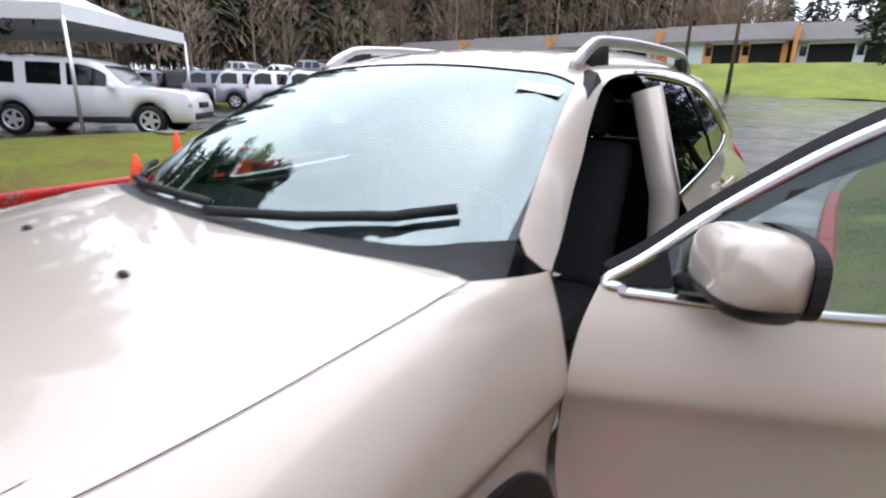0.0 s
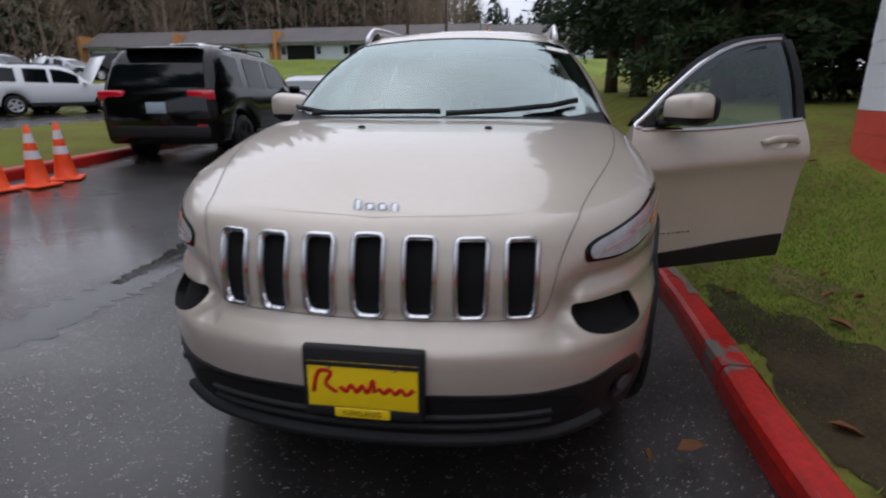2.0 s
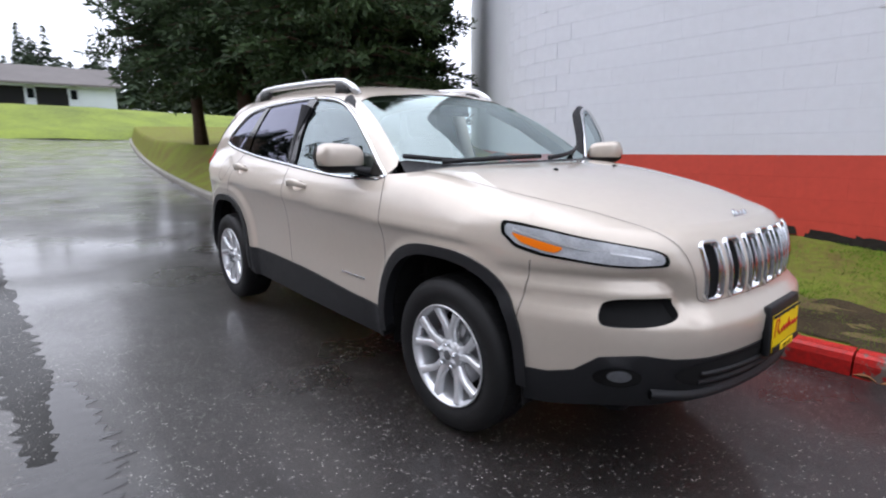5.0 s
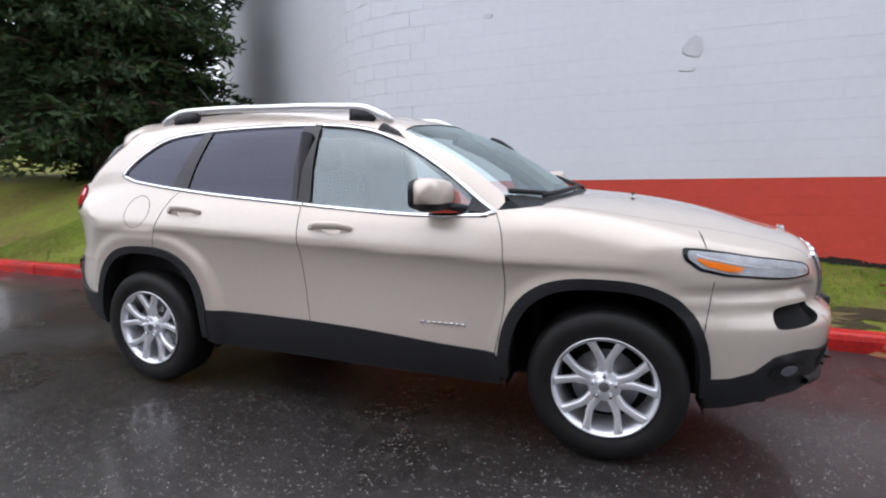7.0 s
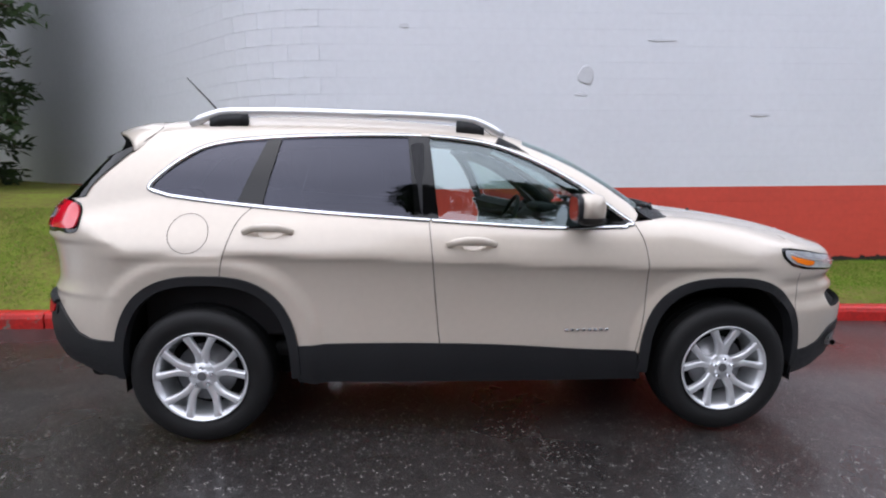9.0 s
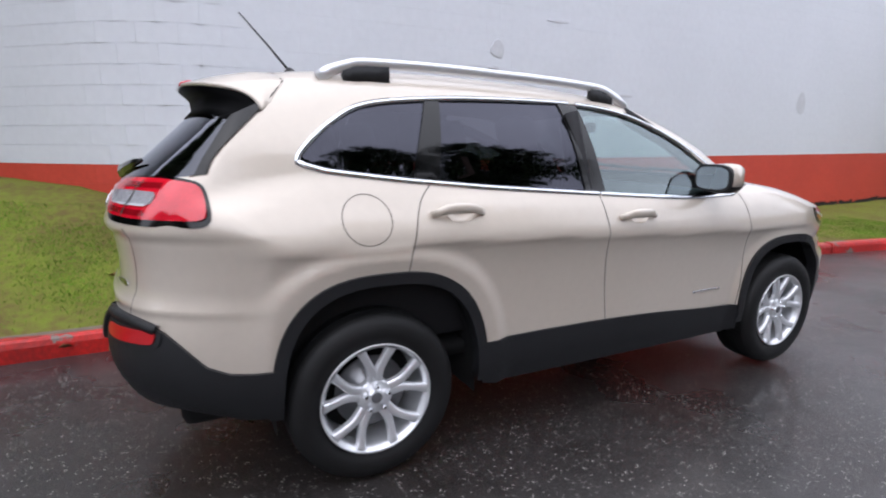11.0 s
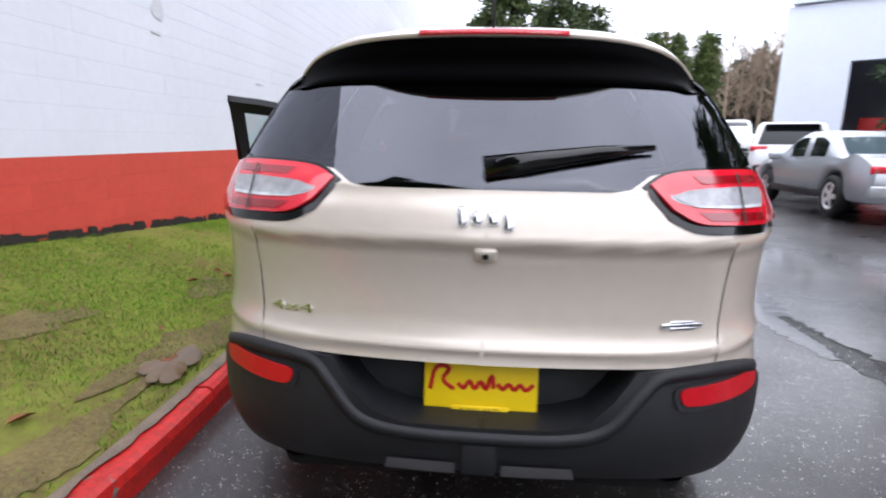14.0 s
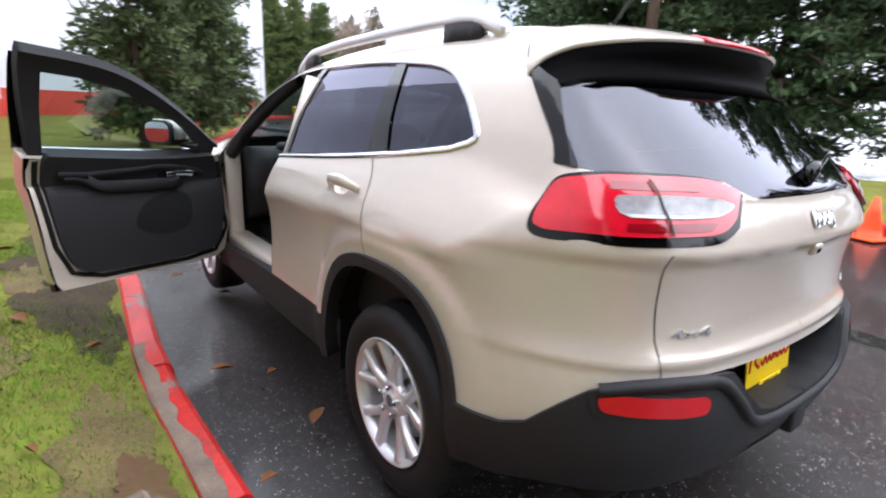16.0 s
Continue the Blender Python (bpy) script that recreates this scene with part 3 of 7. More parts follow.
# ---- trees ----
def spray_mesh(points, size, rng, spread=1.0, droop=0.3, blades=5):
    """Needle sprays: little fans of narrow leaves at each point; points of (place, outward way)."""
    c = np.repeat(np.array([q[0] for q in points]), blades, 0)
    d = np.repeat(np.array([q[1] for q in points]), blades, 0)
    n = len(c)
    v = d * 0.7 + rng.normal(0, 0.55 * spread, (n, 3))
    v[:, 2] -= droop * rng.uniform(0, 1, n)
    v /= np.maximum(np.linalg.norm(v, axis=1)[:, None], 1e-6)
    s = np.cross(v, rng.normal(0, 1, (n, 3)))
    s /= np.maximum(np.linalg.norm(s, axis=1)[:, None], 1e-6)
    l, w = size * rng.uniform(0.6, 1.3, (n, 1)), size * rng.uniform(0.10, 0.2, (n, 1))
    b = c + rng.normal(0, size * 0.25, (n, 3))
    verts = np.stack([b, b + v * l * 0.5 + s * w, b + v * l, b + v * l * 0.5 - s * w], 1).reshape(-1, 3)
    return verts, np.arange(4 * n).reshape(-1, 4)


def conifer(x, y, height, radius, base, seed, density=1.0, needle=0.22, mat=LEAFDARK, shape=0.8, gaps=0.25, label="tall dark evergreen tree beside the lawn", z0=None, trunk=0.22):
    """An evergreen: tapered trunk, limbs in uneven whorls and a crown of many needle sprays."""
    rng = np.random.default_rng(seed)
    z0 = float(lawn_z(x, y)) - 0.05 if z0 is None else z0
    tree = tagged(empty("tree", Matrix.Translation((x, y, z0))), label, "tree", "trees")
    v, f = tube([(0.04 * math.sin(i), 0.04 * math.cos(i * 1.3), height * i / 8) for i in range(9)], [trunk * (1 - 0.85 * i / 8) * (1.25 if i == 0 else 1) for i in range(9)], 10)
    mesh_object("trunk", v, f, BARK, tree)
    lv, lf, pts = [], [], []
    z = base
    while z < height * 0.97:
        t = (z - base) / (height - base)
        r0 = radius * (1 - t) ** shape * (0.75 + 0.35 * min(1, t * 6))
        for _ in range(int(5 + 3 * density)):
            if rng.uniform() < gaps * 0.5:
                continue
            a = rng.uniform(0, 6.283)
            r = r0 * rng.uniform(0.55, 1.12) + 0.12
            tip = np.array((math.cos(a) * r, math.sin(a) * r, z - 0.10 * r + rng.uniform(-0.25, 0.25)))
            root = np.array((0, 0, z + 0.05))
            mid = (tip + root) / 2 + np.array((0, 0, 0.10 * r))
            vv, ff = tube([root, mid, tip], [0.05 * (1 - t) + 0.012, 0.03 * (1 - t) + 0.01, 0.006], 5)
            k = len(lv)
            lv += vv
            lf += [tuple(k + q for q in face) for face in ff]
            n = max(3, int(r * 9 * density))
            for q in range(n):
                u = (q + rng.uniform(0.2, 1)) / n
                if u < 0.12:
                    continue
                c = root * (1 - u) ** 2 + 2 * mid * u * (1 - u) + tip * u * u
                wide = 0.20 * r * (1 - 0.5 * u)
                c = c + np.array((-math.sin(a), math.cos(a), 0)) * rng.uniform(-wide, wide) + np.array((0, 0, rng.uniform(-0.12, 0.12)))
                pts.append((c, (math.cos(a), math.sin(a), 0.15)))
        z += rng.uniform(0.16, 0.34) * (0.6 + 0.05 * height)
    mesh_object("branchwork", lv, lf, BARK, tree)
    v, f = spray_mesh(pts, needle, rng)
    big_mesh("crown", v, f, mat, tree)
    return tree


LEAFPINE = material("pine_needles", srgb(66, 88, 46), 0.75, vary=0.45, vary_scale=1.5, dark=srgb(34, 50, 30))
LEAFOPEN = material("open_pine_needles", srgb(88, 106, 58), 0.75, vary=0.5, vary_scale=1.2, dark=srgb(46, 58, 34))
LEAFCYP = material("cypress_leaf", srgb(96, 112, 52), 0.75, vary=0.4, vary_scale=1.5, dark=srgb(58, 74, 36))
conifer(-4.7, -8.9, 14.0, 2.45, 0.7, 1, 2.4, 0.20, LEAFPINE, shape=0.42, gaps=0.1)
conifer(-4.0, -13.8, 13.0, 3.0, 1.9, 2, 2.2, 0.24, gaps=0.1, shape=0.45)
conifer(-3.9, -18.3, 13.0, 3.2, 1.9, 3, 1.8, 0.26, gaps=0.1, shape=0.45)
conifer(-7.0, -10.6, 15.0, 2.7, 0.3, 8, 2.2, 0.24, gaps=0.1, shape=0.4)
conifer(-9.5, -16.0, 13.0, 3.4, 1.2, 7, 1.6, 0.28, gaps=0.1, shape=0.45)
conifer(0.3, 14.3, 7.0, 1.4, 0.7, 4, 1.7, 0.27, LEAFOPEN, 0.38, 0.7, "young open pine on the lawn before the wall", trunk=0.13)
conifer(2.4, 17.2, 7.0, 1.4, 0.6, 5, 1.7, 0.27, LEAFOPEN, 0.38, 0.7, "young open pine on the lawn before the wall", trunk=0.12)
conifer(4.3, 21.6, 7.0, 1.45, 0.6, 6, 1.7, 0.27, LEAFOPEN, 0.38, 0.7, "young open pine on the lawn before the wall", trunk=0.12)
for i, (x, y) in enumerate(((10.2, 32.4), (11.7, 32.6), (13.7, 33.0))):
    conifer(x, y, 7.6, 1.3, 0.1, 10 + i, 2.2, 0.20, LEAFCYP, 0.35, 0.05, "dense clipped cypress column", z0=float(ground_z(x, y)), trunk=0.12)
for i, (x, y, h, r) in enumerate(((12.8, 8.4, 17, 3.9), (15.8, 4.4, 18, 4.2), (17.0, 0.0, 16, 4.0))):
    conifer(x, y, h, r, 0.8, 20 + i, 1.8, 0.26, LEAFPINE, 0.45, 0.15, "broad dark cedar beyond the drive", z0=float(ground_z(x, y)))


# ---- the parked car: one smooth body surface, from which every panel is cut ----
CAR = tagged(empty("suv"), "champagne beige compact suv with driver door open, parked at kerb", "car")
F0 = spline([0.1, 0.22, 0.32, 0.45, 0.53, 0.60, 0.655, 0.685, 0.712, 0.75, 0.82, 0.90, 0.96, 1.05, 1.2], [2.05, 2.17, 2.28, 2.34, 2.355, 2.365, 2.358, 2.325, 2.297, 2.298, 2.295, 2.27, 2.24, 2.18, 2.1])
R0 = spline([0.1, 0.30, 0.38, 0.48, 0.60, 0.68, 0.725, 0.75, 0.768, 0.79, 0.82, 0.87, 0.93, 0.99, 1.012, 1.026, 1.036, 1.046, 1.07, 1.10, 1.16, 1.3],
            [2.02, 2.12, 2.21, 2.275, 2.29, 2.278, 2.266, 2.262, 2.268, 2.254, 2.243, 2.239, 2.241, 2.249, 2.253, 2.261, 2.2725, 2.2745, 2.268, 2.257, 2.23, 2.1])
SZ = spline([0.1, 0.25, 0.35, 0.45, 0.55, 0.70, 0.80, 0.85, 0.885, 0.908, 0.922, 0.930, 0.938, 0.955, 0.985, 1.03, 1.10, 1.16, 1.3],
            [0.80, 0.86, 0.885, 0.896, 0.895, 0.893, 0.898, 0.904, 0.911, 0.9175, 0.9235, 0.9275, 0.9275, 0.926, 0.918, 0.900, 0.866, 0.835, 0.76])
LT = spline([-2.4, -1.95, -1.6, -0.9, 0.0, 0.5, 0.9, 1.08, 1.2, 1.53, 1.84, 2.08, 2.2, 2.3, 2.4], [1.15, 1.17, 1.24, 1.19, 1.135, 1.13, 1.15, 1.17, 1.165, 1.135, 1.078, 1.008, 0.976, 0.95, 0.91])
LK = spline([-2.4, 0.9, 1.1, 1.4, 1.7, 2.0, 2.3], [0.02, 0.03, 0.05, 0.10, 0.16, 0.21, 0.25])
RF = spline([-2.3, -2.05, -1.85, -1.5, -1.1, -0.6, -0.2, 0.1, 0.32, 0.58, 0.75, 0.91, 1.04, 1.12, 1.25, 1.6, 2.6], [1.49, 1.55, 1.605, 1.658, 1.680, 1.678, 1.658, 1.628, 1.578, 1.483, 1.398, 1.302, 1.217, 1.163, 1.07, 0.85, 0.3])
RK = spline([-2.3, -0.5, 0.1, 0.5, 0.9, 1.2], [0.11, 0.10, 0.12, 0.16, 0.20, 0.22])
WHEELS_Y = (1.35, -1.35)


def smax(a, b, r):
    h = np.maximum(r - np.abs(a - b), 0)
    return np.maximum(a, b) + h * h / (4 * r)


def smin(a, b, r):
    return -smax(-a, -b, r)


HOLLOW = [(0.84, 0.792), (0.70, 0.797), (0.585, 0.802), (0.535, 0.785), (0.508, 0.74), (0.50, 0.69)]


def hull(x, y, z):
    """Below zero inside the car's body."""
    x = np.abs(x)
    x2, x6 = x * x, x ** 6
    # hollow that runs under the headlamps and turns down beside the grille
    hollow = 0.0
    if np.any(y > 1.6):
        d = np.full(np.shape(x * z), 9.0)
        for (ax, az), (bx, bz) in zip(HOLLOW[:-1], HOLLOW[1:]):
            t = np.clip(((x - ax) * (bx - ax) + (z - az) * (bz - az)) / ((bx - ax) ** 2 + (bz - az) ** 2), 0, 1)
            d = np.minimum(d, np.hypot(x - ax - t * (bx - ax), z - az - t * (bz - az)))
        hollow = 0.042 * np.exp(-(d / 0.031) ** 2)
    front = y - (F0(z) - 0.30 * x2 - 0.98 * x6 - hollow)
    rear = -(R0(z) - 0.13 * x2 - 0.82 * x6) - y
    shift = 0.043 * np.clip(y, -1.0, 1.0) * np.clip(1 - np.abs(z - 0.93) / 0.22, 0, 1)
    flare = 0.0
    for wy, zc, reach, high in ((1.32, 0.38, 0.515, 0.021), (-1.31, 0.40, 0.585, 0.024)):
        d = (np.abs(y - wy) ** 2.5 + np.abs(z - zc) ** 2.5) ** 0.4
        e = np.clip((reach - d) / 0.075, 0, 1)
        flare = flare + high * e * e * (3 - 2 * e)
    side = x - (SZ(z + shift) - 0.010 * y * y + flare)
    low = smax(smax(side, z - (LT(y) - LK(y) * (0.25 * x2 + 1.1 * x2 * x2)), 0.10), smax(front, rear, 0.02), 0.05)
    low = smax(low, 0.22 - z, 0.04)
    gside = x - (0.852 - 0.36 * (z - 1.1) - 0.42 * np.maximum(z - 1.3, 0) ** 1.5 - np.where(y < 0, 0.016, 0.022) * y * y)
    roof = z - (RF(y) - RK(y) * x2)
    tail = -(2.225 - 1.05 * np.maximum(z - 1.17, 0) - 0.15 * x2 - 0.82 * x6) - y
    top = smax(smax(gside, roof, 0.13), tail, 0.05)
    top = smax(top, 1.0 - z, 0.02)
    return smin(low, top, 0.03)


def shoot(o, d, far=2.4):
    """Where rays from inside leave the body."""
    lo, hi = np.full(len(o), 0.02), np.full(len(o), far)
    for _ in range(34):
        mid = (lo + hi) / 2
        p = o + d * mid[:, None]
        out = hull(p[:, 0], p[:, 1], p[:, 2]) > 0
        hi, lo = np.where(out, mid, hi), np.where(out, lo, mid)
    return o + d * lo[:, None]


def normal_at(p):
    e = 0.004
    g = np.stack([hull(p[:, 0] + e * (i == 0), p[:, 1] + e * (i == 1), p[:, 2] + e * (i == 2))
                  - hull(p[:, 0] - e * (i == 0), p[:, 1] - e * (i == 1), p[:, 2] - e * (i == 2)) for i in range(3)], -1)
    return g / np.maximum(np.linalg.norm(g, axis=1)[:, None], 1e-9)


ZC, YC, RS, PS = 0.72, 1.5, 0.55, 0.85  # the fan that sweeps the body: spine height, spine half length, scales


def fan(q):
    s, phi = q[:, 0], q[:, 1] / PS
    th = np.where(s > YC, (s - YC) / RS, np.where(s < -YC, (s + YC) / RS, 0))
    o = np.stack([0 * s, np.clip(s, -YC, YC), 0 * s + ZC], -1)
    d = np.stack([np.cos(th) * np.cos(phi), np.sin(th) * np.cos(phi), np.sin(phi)], -1)
    return shoot(o, d)


def to_fan(p):
    x, y, z = p[:, 0], p[:, 1], p[:, 2]
    yc = np.clip(y, -YC, YC)
    th = np.arctan2(y - yc, np.maximum(x, 1e-9))
    return np.stack([yc + RS * th, PS * np.arctan2(z - ZC, np.hypot(x, y - yc))], -1)


def over(q):
    return shoot(np.stack([q[:, 0], q[:, 1], 0 * q[:, 0] + 0.75], -1), np.tile((0.0, 0.0, 1.0), (len(q), 1)))


def on_side(q):
    q = np.array(q, float)
    return shoot(np.stack([0 * q[:, 0], q[:, 0], q[:, 1]], -1), np.tile((1.0, 0.0, 0.0), (len(q), 1)))


def on_front(q):
    q = np.array(q, float)
    return shoot(np.stack([q[:, 0], 0 * q[:, 0] + 0.9, q[:, 1]], -1), np.tile((0.0, 1.0, 0.0), (len(q), 1)))


def on_rear(q):
    q = np.array(q, float)
    return shoot(np.stack([q[:, 0], 0 * q[:, 0] - 0.9, q[:, 1]], -1), np.tile((0.0, -1.0, 0.0), (len(q), 1)))


def on_top(q):
    return over(np.array(q, float))


PLACE = {"side": on_side, "front": on_front, "rear": on_rear, "top": on_top}
from mathutils.geometry import delaunay_2d_cdt


def outline(kind, points, step=0.025, closed=True):
    return PLACE[kind](dense(points, step, closed))


def panel(name, loop, mat, holes=(), offset=0.0, rim=0.0, step=0.03, domain="fan", label="", parent=None, sides="RL", mirror_name=None):
    """Cuts a piece of the body surface along a loop of places on it, with holes, as a sheet or (rim) a shell; for both sides of the car."""
    flat = (lambda p: to_fan(p)) if domain == "fan" else (lambda p: p[:, :2])
    lift = fan if domain == "fan" else over
    loops = [flat(np.array(l, float)) for l in (loop, *holes)]
    pts, edges = [], []
    for l in loops:
        k = len(pts)
        pts += [tuple(v) for v in l]
        edges += [(k + i, k + (i + 1) % len(l)) for i in range(len(l))]
    lo, hi = loops[0].min(0), loops[0].max(0)
    U, V = np.meshgrid(np.arange(lo[0] + step / 2, hi[0], step), np.arange(lo[1] + step / 2, hi[1], step))
    u, v = U.ravel(), V.ravel()
    keep = inside_polygon(u, v, loops[0])
    for h in loops[1:]:
        keep &= ~inside_polygon(u, v, h)
    edge_pts = np.concatenate(loops)
    near = np.ones(len(u), bool)
    for c in edge_pts:
        near &= (u - c[0]) ** 2 + (v - c[1]) ** 2 > (step * 0.45) ** 2
    keep &= near
    pts += list(zip(u[keep], v[keep]))
    ov, _, of, *_ = delaunay_2d_cdt([Vector(q) for q in pts], edges, [], 0, 1e-6)
    q = np.array([tuple(c) for c in ov])
    tri = np.array([f for f in of if len(f) == 3])
    cen = q[tri].mean(1)
    ok = inside_polygon(cen[:, 0], cen[:, 1], loops[0])
    for h in loops[1:]:
        ok &= ~inside_polygon(cen[:, 0], cen[:, 1], h)
    tri = tri[ok]
    p = lift(q)
    n = normal_at(p)
    fn = np.cross(p[tri[:, 1]] - p[tri[:, 0]], p[tri[:, 2]] - p[tri[:, 0]])
    flip = (fn * n[tri[:, 0]]).sum(1) < 0
    tri[flip] = tri[flip][:, ::-1]
    p = p + n * offset
    verts, faces, norms = list(p), [tuple(t) for t in tri], list(n)
    if rim:
        count = {}
        for t in tri:
            for a, b in ((t[0], t[1]), (t[1], t[2]), (t[2], t[0])):
                count[(a, b)] = count.get((a, b), 0) + 1
        border = [e for e in count if (e[1], e[0]) not in count]
        made = {}
        for a, b in border:
            for w in (a, b):
                if w not in made:
                    made[w] = (len(verts), len(verts) + 1)
                    verts += [p[w], p[w] - n[w] * rim]
                    norms += [n[w], n[w]]
            faces.append((made[b][0], made[a][0], made[a][1], made[b][1]))
        norms = None
    obs = []
    for side in sides:
        sx = 1 if side == "R" else -1
        vv = [(w[0] * sx, w[1], w[2]) for w in verts]
        ff = faces if sx > 0 else [f[::-1] for f in faces]
        nn = None if norms is None else [(w[0] * sx, w[1], w[2]) for w in norms]
        obs.append(mesh_object(name, vv, ff, mat, parent or CAR, label, True, nn))
    return obs


def ribbon(name, line, width, mat, offset=0.001, closed=False, parent=None, label="", sides="RL", rim=0.0):
    """A strip along places on the body surface."""
    p = np.array(line, float)
    n = normal_at(p)
    nxt, prv = (np.roll(p, -1, 0), np.roll(p, 1, 0)) if closed else (np.vstack([p[1:], p[-1:]]), np.vstack([p[:1], p[:-1]]))
    t = nxt - prv
    t /= np.maximum(np.linalg.norm(t, axis=1)[:, None], 1e-9)
    b = np.cross(n, t)
    k = len(p)
    rows = [p + b * width / 2 - n * rim, p + b * width / 2 + n * offset, p + n * (offset + rim * 0.25), p - b * width / 2 + n * offset, p - b * width / 2 - n * rim]
    if not rim:
        rows = [rows[1], rows[3]]
    verts = np.concatenate(rows)
    faces = []
    for r in range(len(rows) - 1):
        for i in range(k if closed else k - 1):
            j = (i + 1) % k
            faces.append((r * k + i, r * k + j, (r + 1) * k + j, (r + 1) * k + i))
    obs = []
    for side in sides:
        sx = 1 if side == "R" else -1
        obs.append(mesh_object(name, [(w[0] * sx, w[1], w[2]) for w in verts], faces, mat, parent or CAR, label))
    return obs


def arch(cy, top, hw, z0=0.35, lo=0.24, power=2.7):
    """Points (y, z) of a wheel opening, from its front foot over the top to its rear foot."""
    out = []
    h = top - z0
    for i in range(41):
        t = math.pi * i / 40
        c, s = math.cos(t), math.sin(t)
        out.append((cy + hw * math.copysign(abs(c) ** (2 / power), c), z0 + h * abs(s) ** (2 / power)))
    return [(cy + hw, lo)] + out + [(cy - hw, lo)]


ARCH_F, ARCH_R = arch(1.325, 0.80, 0.405), arch(-1.305, 0.825, 0.405)          # wheel openings
TRIM_F, TRIM_R = arch(1.32, 0.845, 0.45), arch(-1.305, 0.87, 0.45)              # outer edge of the black flares
CLAD_TOP = spline([-0.95, -0.5, -0.14, 0.21, 0.55, 0.95], [0.515, 0.52, 0.515, 0.50, 0.475, 0.455])
# window line: quarter glass corner, along the belt, up the windscreen pillar and back along the roof
BELT = spline([-1.62, -1.25, -0.92, -0.28, 0.02, 0.46, 0.80], [1.262, 1.215, 1.183, 1.137, 1.117, 1.095, 1.10])
belt_pts = [(y, float(BELT(y))) for y in np.linspace(-1.50, 0.70, 23)]
DLO = belt_pts + curve2([(0.80, 1.108), (0.83, 1.118), (0.76, 1.165), (0.60, 1.285), (0.40, 1.405), (0.19, 1.495), (0.0, 1.538), (-0.25, 1.558), (-0.62, 1.558), (-1.0, 1.542), (-1.30, 1.505),
                         (-1.46, 1.425), (-1.575, 1.325), (-1.60, 1.28)], 6, False)
dlo = outline("side", DLO)
# seams on the side
CUT_A = curve2([(0.835, 1.125), (0.875, 1.03), (0.893, 0.90), (0.895, 0.68), (0.85, 0.44)], 8, False)
CUT_B = curve2([(-0.215, 1.135), (-0.20, 0.95), (-0.17, 0.60), (-0.15, 0.44)], 8, False)
CUT_C = curve2([(-1.075, 1.20), (-1.15, 1.12), (-1.205, 0.96), (-1.225, 0.86)], 8, False)
HOODLINE = curve2([(0.0, 2.185), (0.25, 2.155), (0.44, 2.085), (0.535, 1.98), (0.60, 1.80), (0.655, 1.50), (0.70, 1.25), (0.745, 1.10), (0.76, 1.045)], 8, False)   # (x, y)
WS_LOW = curve2([(0.0, 1.115), (0.3, 1.09), (0.55, 1.02), (0.70, 0.935), (0.765, 0.87)], 6, False)
WS_SIDE = curve2([(0.765, 0.87), (0.735, 0.75), (0.675, 0.52), (0.615, 0.29)], 6, False)
WS_TOP = curve2([(0.615, 0.29), (0.4, 0.325), (0.0, 0.345)], 6, False)


def top_line(points, step=0.025):
    return on_top(dense(points, step, False))


# roof edge, along the side above the windows, from the windscreen to the tail
ROOF_EDGE = [(y, x) for y, x in zip(np.linspace(0.29, -1.62, 50), spline([-1.62, -1.45, -0.6, 0.0, 0.29], [0.555, 0.575, 0.60, 0.605, 0.615])(np.linspace(0.29, -1.62, 50)))]
roof_edge = on_top([(x, y) for y, x in ROOF_EDGE])
roof_loop = np.concatenate([top_line(WS_TOP)[::-1], roof_edge[1:], on_top(dense([(0.555, -1.62), (0.3, -1.665), (0.0, -1.675)], 0.03, False))[1:], on_top(dense([(0, -1.66), (0, 0.34)], 0.03, False))])
panel("roof", roof_loop, PAINT, domain="top", step=0.05)
hood_loop = np.concatenate([top_line(HOODLINE), on_top(dense([(0.76, 1.045), (0.70, 1.05), (0.5, 1.115), (0.25, 1.155), (0.0, 1.165), (0.0, 2.17)], 0.03, False))])
panel("hood", hood_loop, PAINT, domain="top", step=0.035)
ribbon("hood_flange", top_line(HOODLINE), 0.05, PAINT, -0.0015)
cowl_loop = np.concatenate([on_top(dense([(0.0, 1.165), (0.25, 1.155), (0.5, 1.115), (0.70, 1.05), (0.76, 1.045), (0.79, 0.95), (0.765, 0.87)], 0.02, False)), top_line(WS_LOW)[::-1], on_top(dense([(0, 1.12), (0, 1.16)], 0.02, False))])
panel("cowl", cowl_loop, PLASTIC, domain="top", step=0.03, label="black plastic cowl under the windshield")
ws_loop = np.concatenate([top_line(WS_LOW), top_line(WS_SIDE)[1:], top_line(WS_TOP)[1:], on_top(dense([(0, 0.34), (0, 1.11)], 0.03, False))])
panel("windshield", ws_loop, WINDSHIELD, domain="top", step=0.05, offset=-0.004, label="tinted windshield glass")


def seg(kind, pts, step=0.025):
    return PLACE[kind](dense(pts, step, False))


def joined(*chunks):
    return np.concatenate([np.asarray(c) for c in chunks])


wsl = on_top(dense(WS_SIDE, 0.025, False))
dlo_top = seg("side", DLO[23:])
# upper body side: pillar, roof rail and quarter above the windows
clad_line = [(y, float(CLAD_TOP(y))) for y in np.linspace(0.85, -0.86, 30)]
PILLAR_D = curve2([(-1.645, 1.535), (-1.69, 1.483), (-1.76, 1.415), (-1.825, 1.352), (-1.878, 1.292), (-1.905, 1.238)], 5, False)     # (y, z): from the roof end down beside the black blade
PANE_EDGE = [(-1.945, 1.232), (-1.912, 1.29), (-1.868, 1.355), (-1.82, 1.425)]
GATE = curve2([(0.715, 1.23), (0.66, 1.215), (0.622, 1.18), (0.622, 1.08), (0.612, 0.90), (0.60, 0.733)], 5, False)
QUARTER_LOW = [(0.60, 0.733), (0.68, 0.724), (0.735, 0.695)]
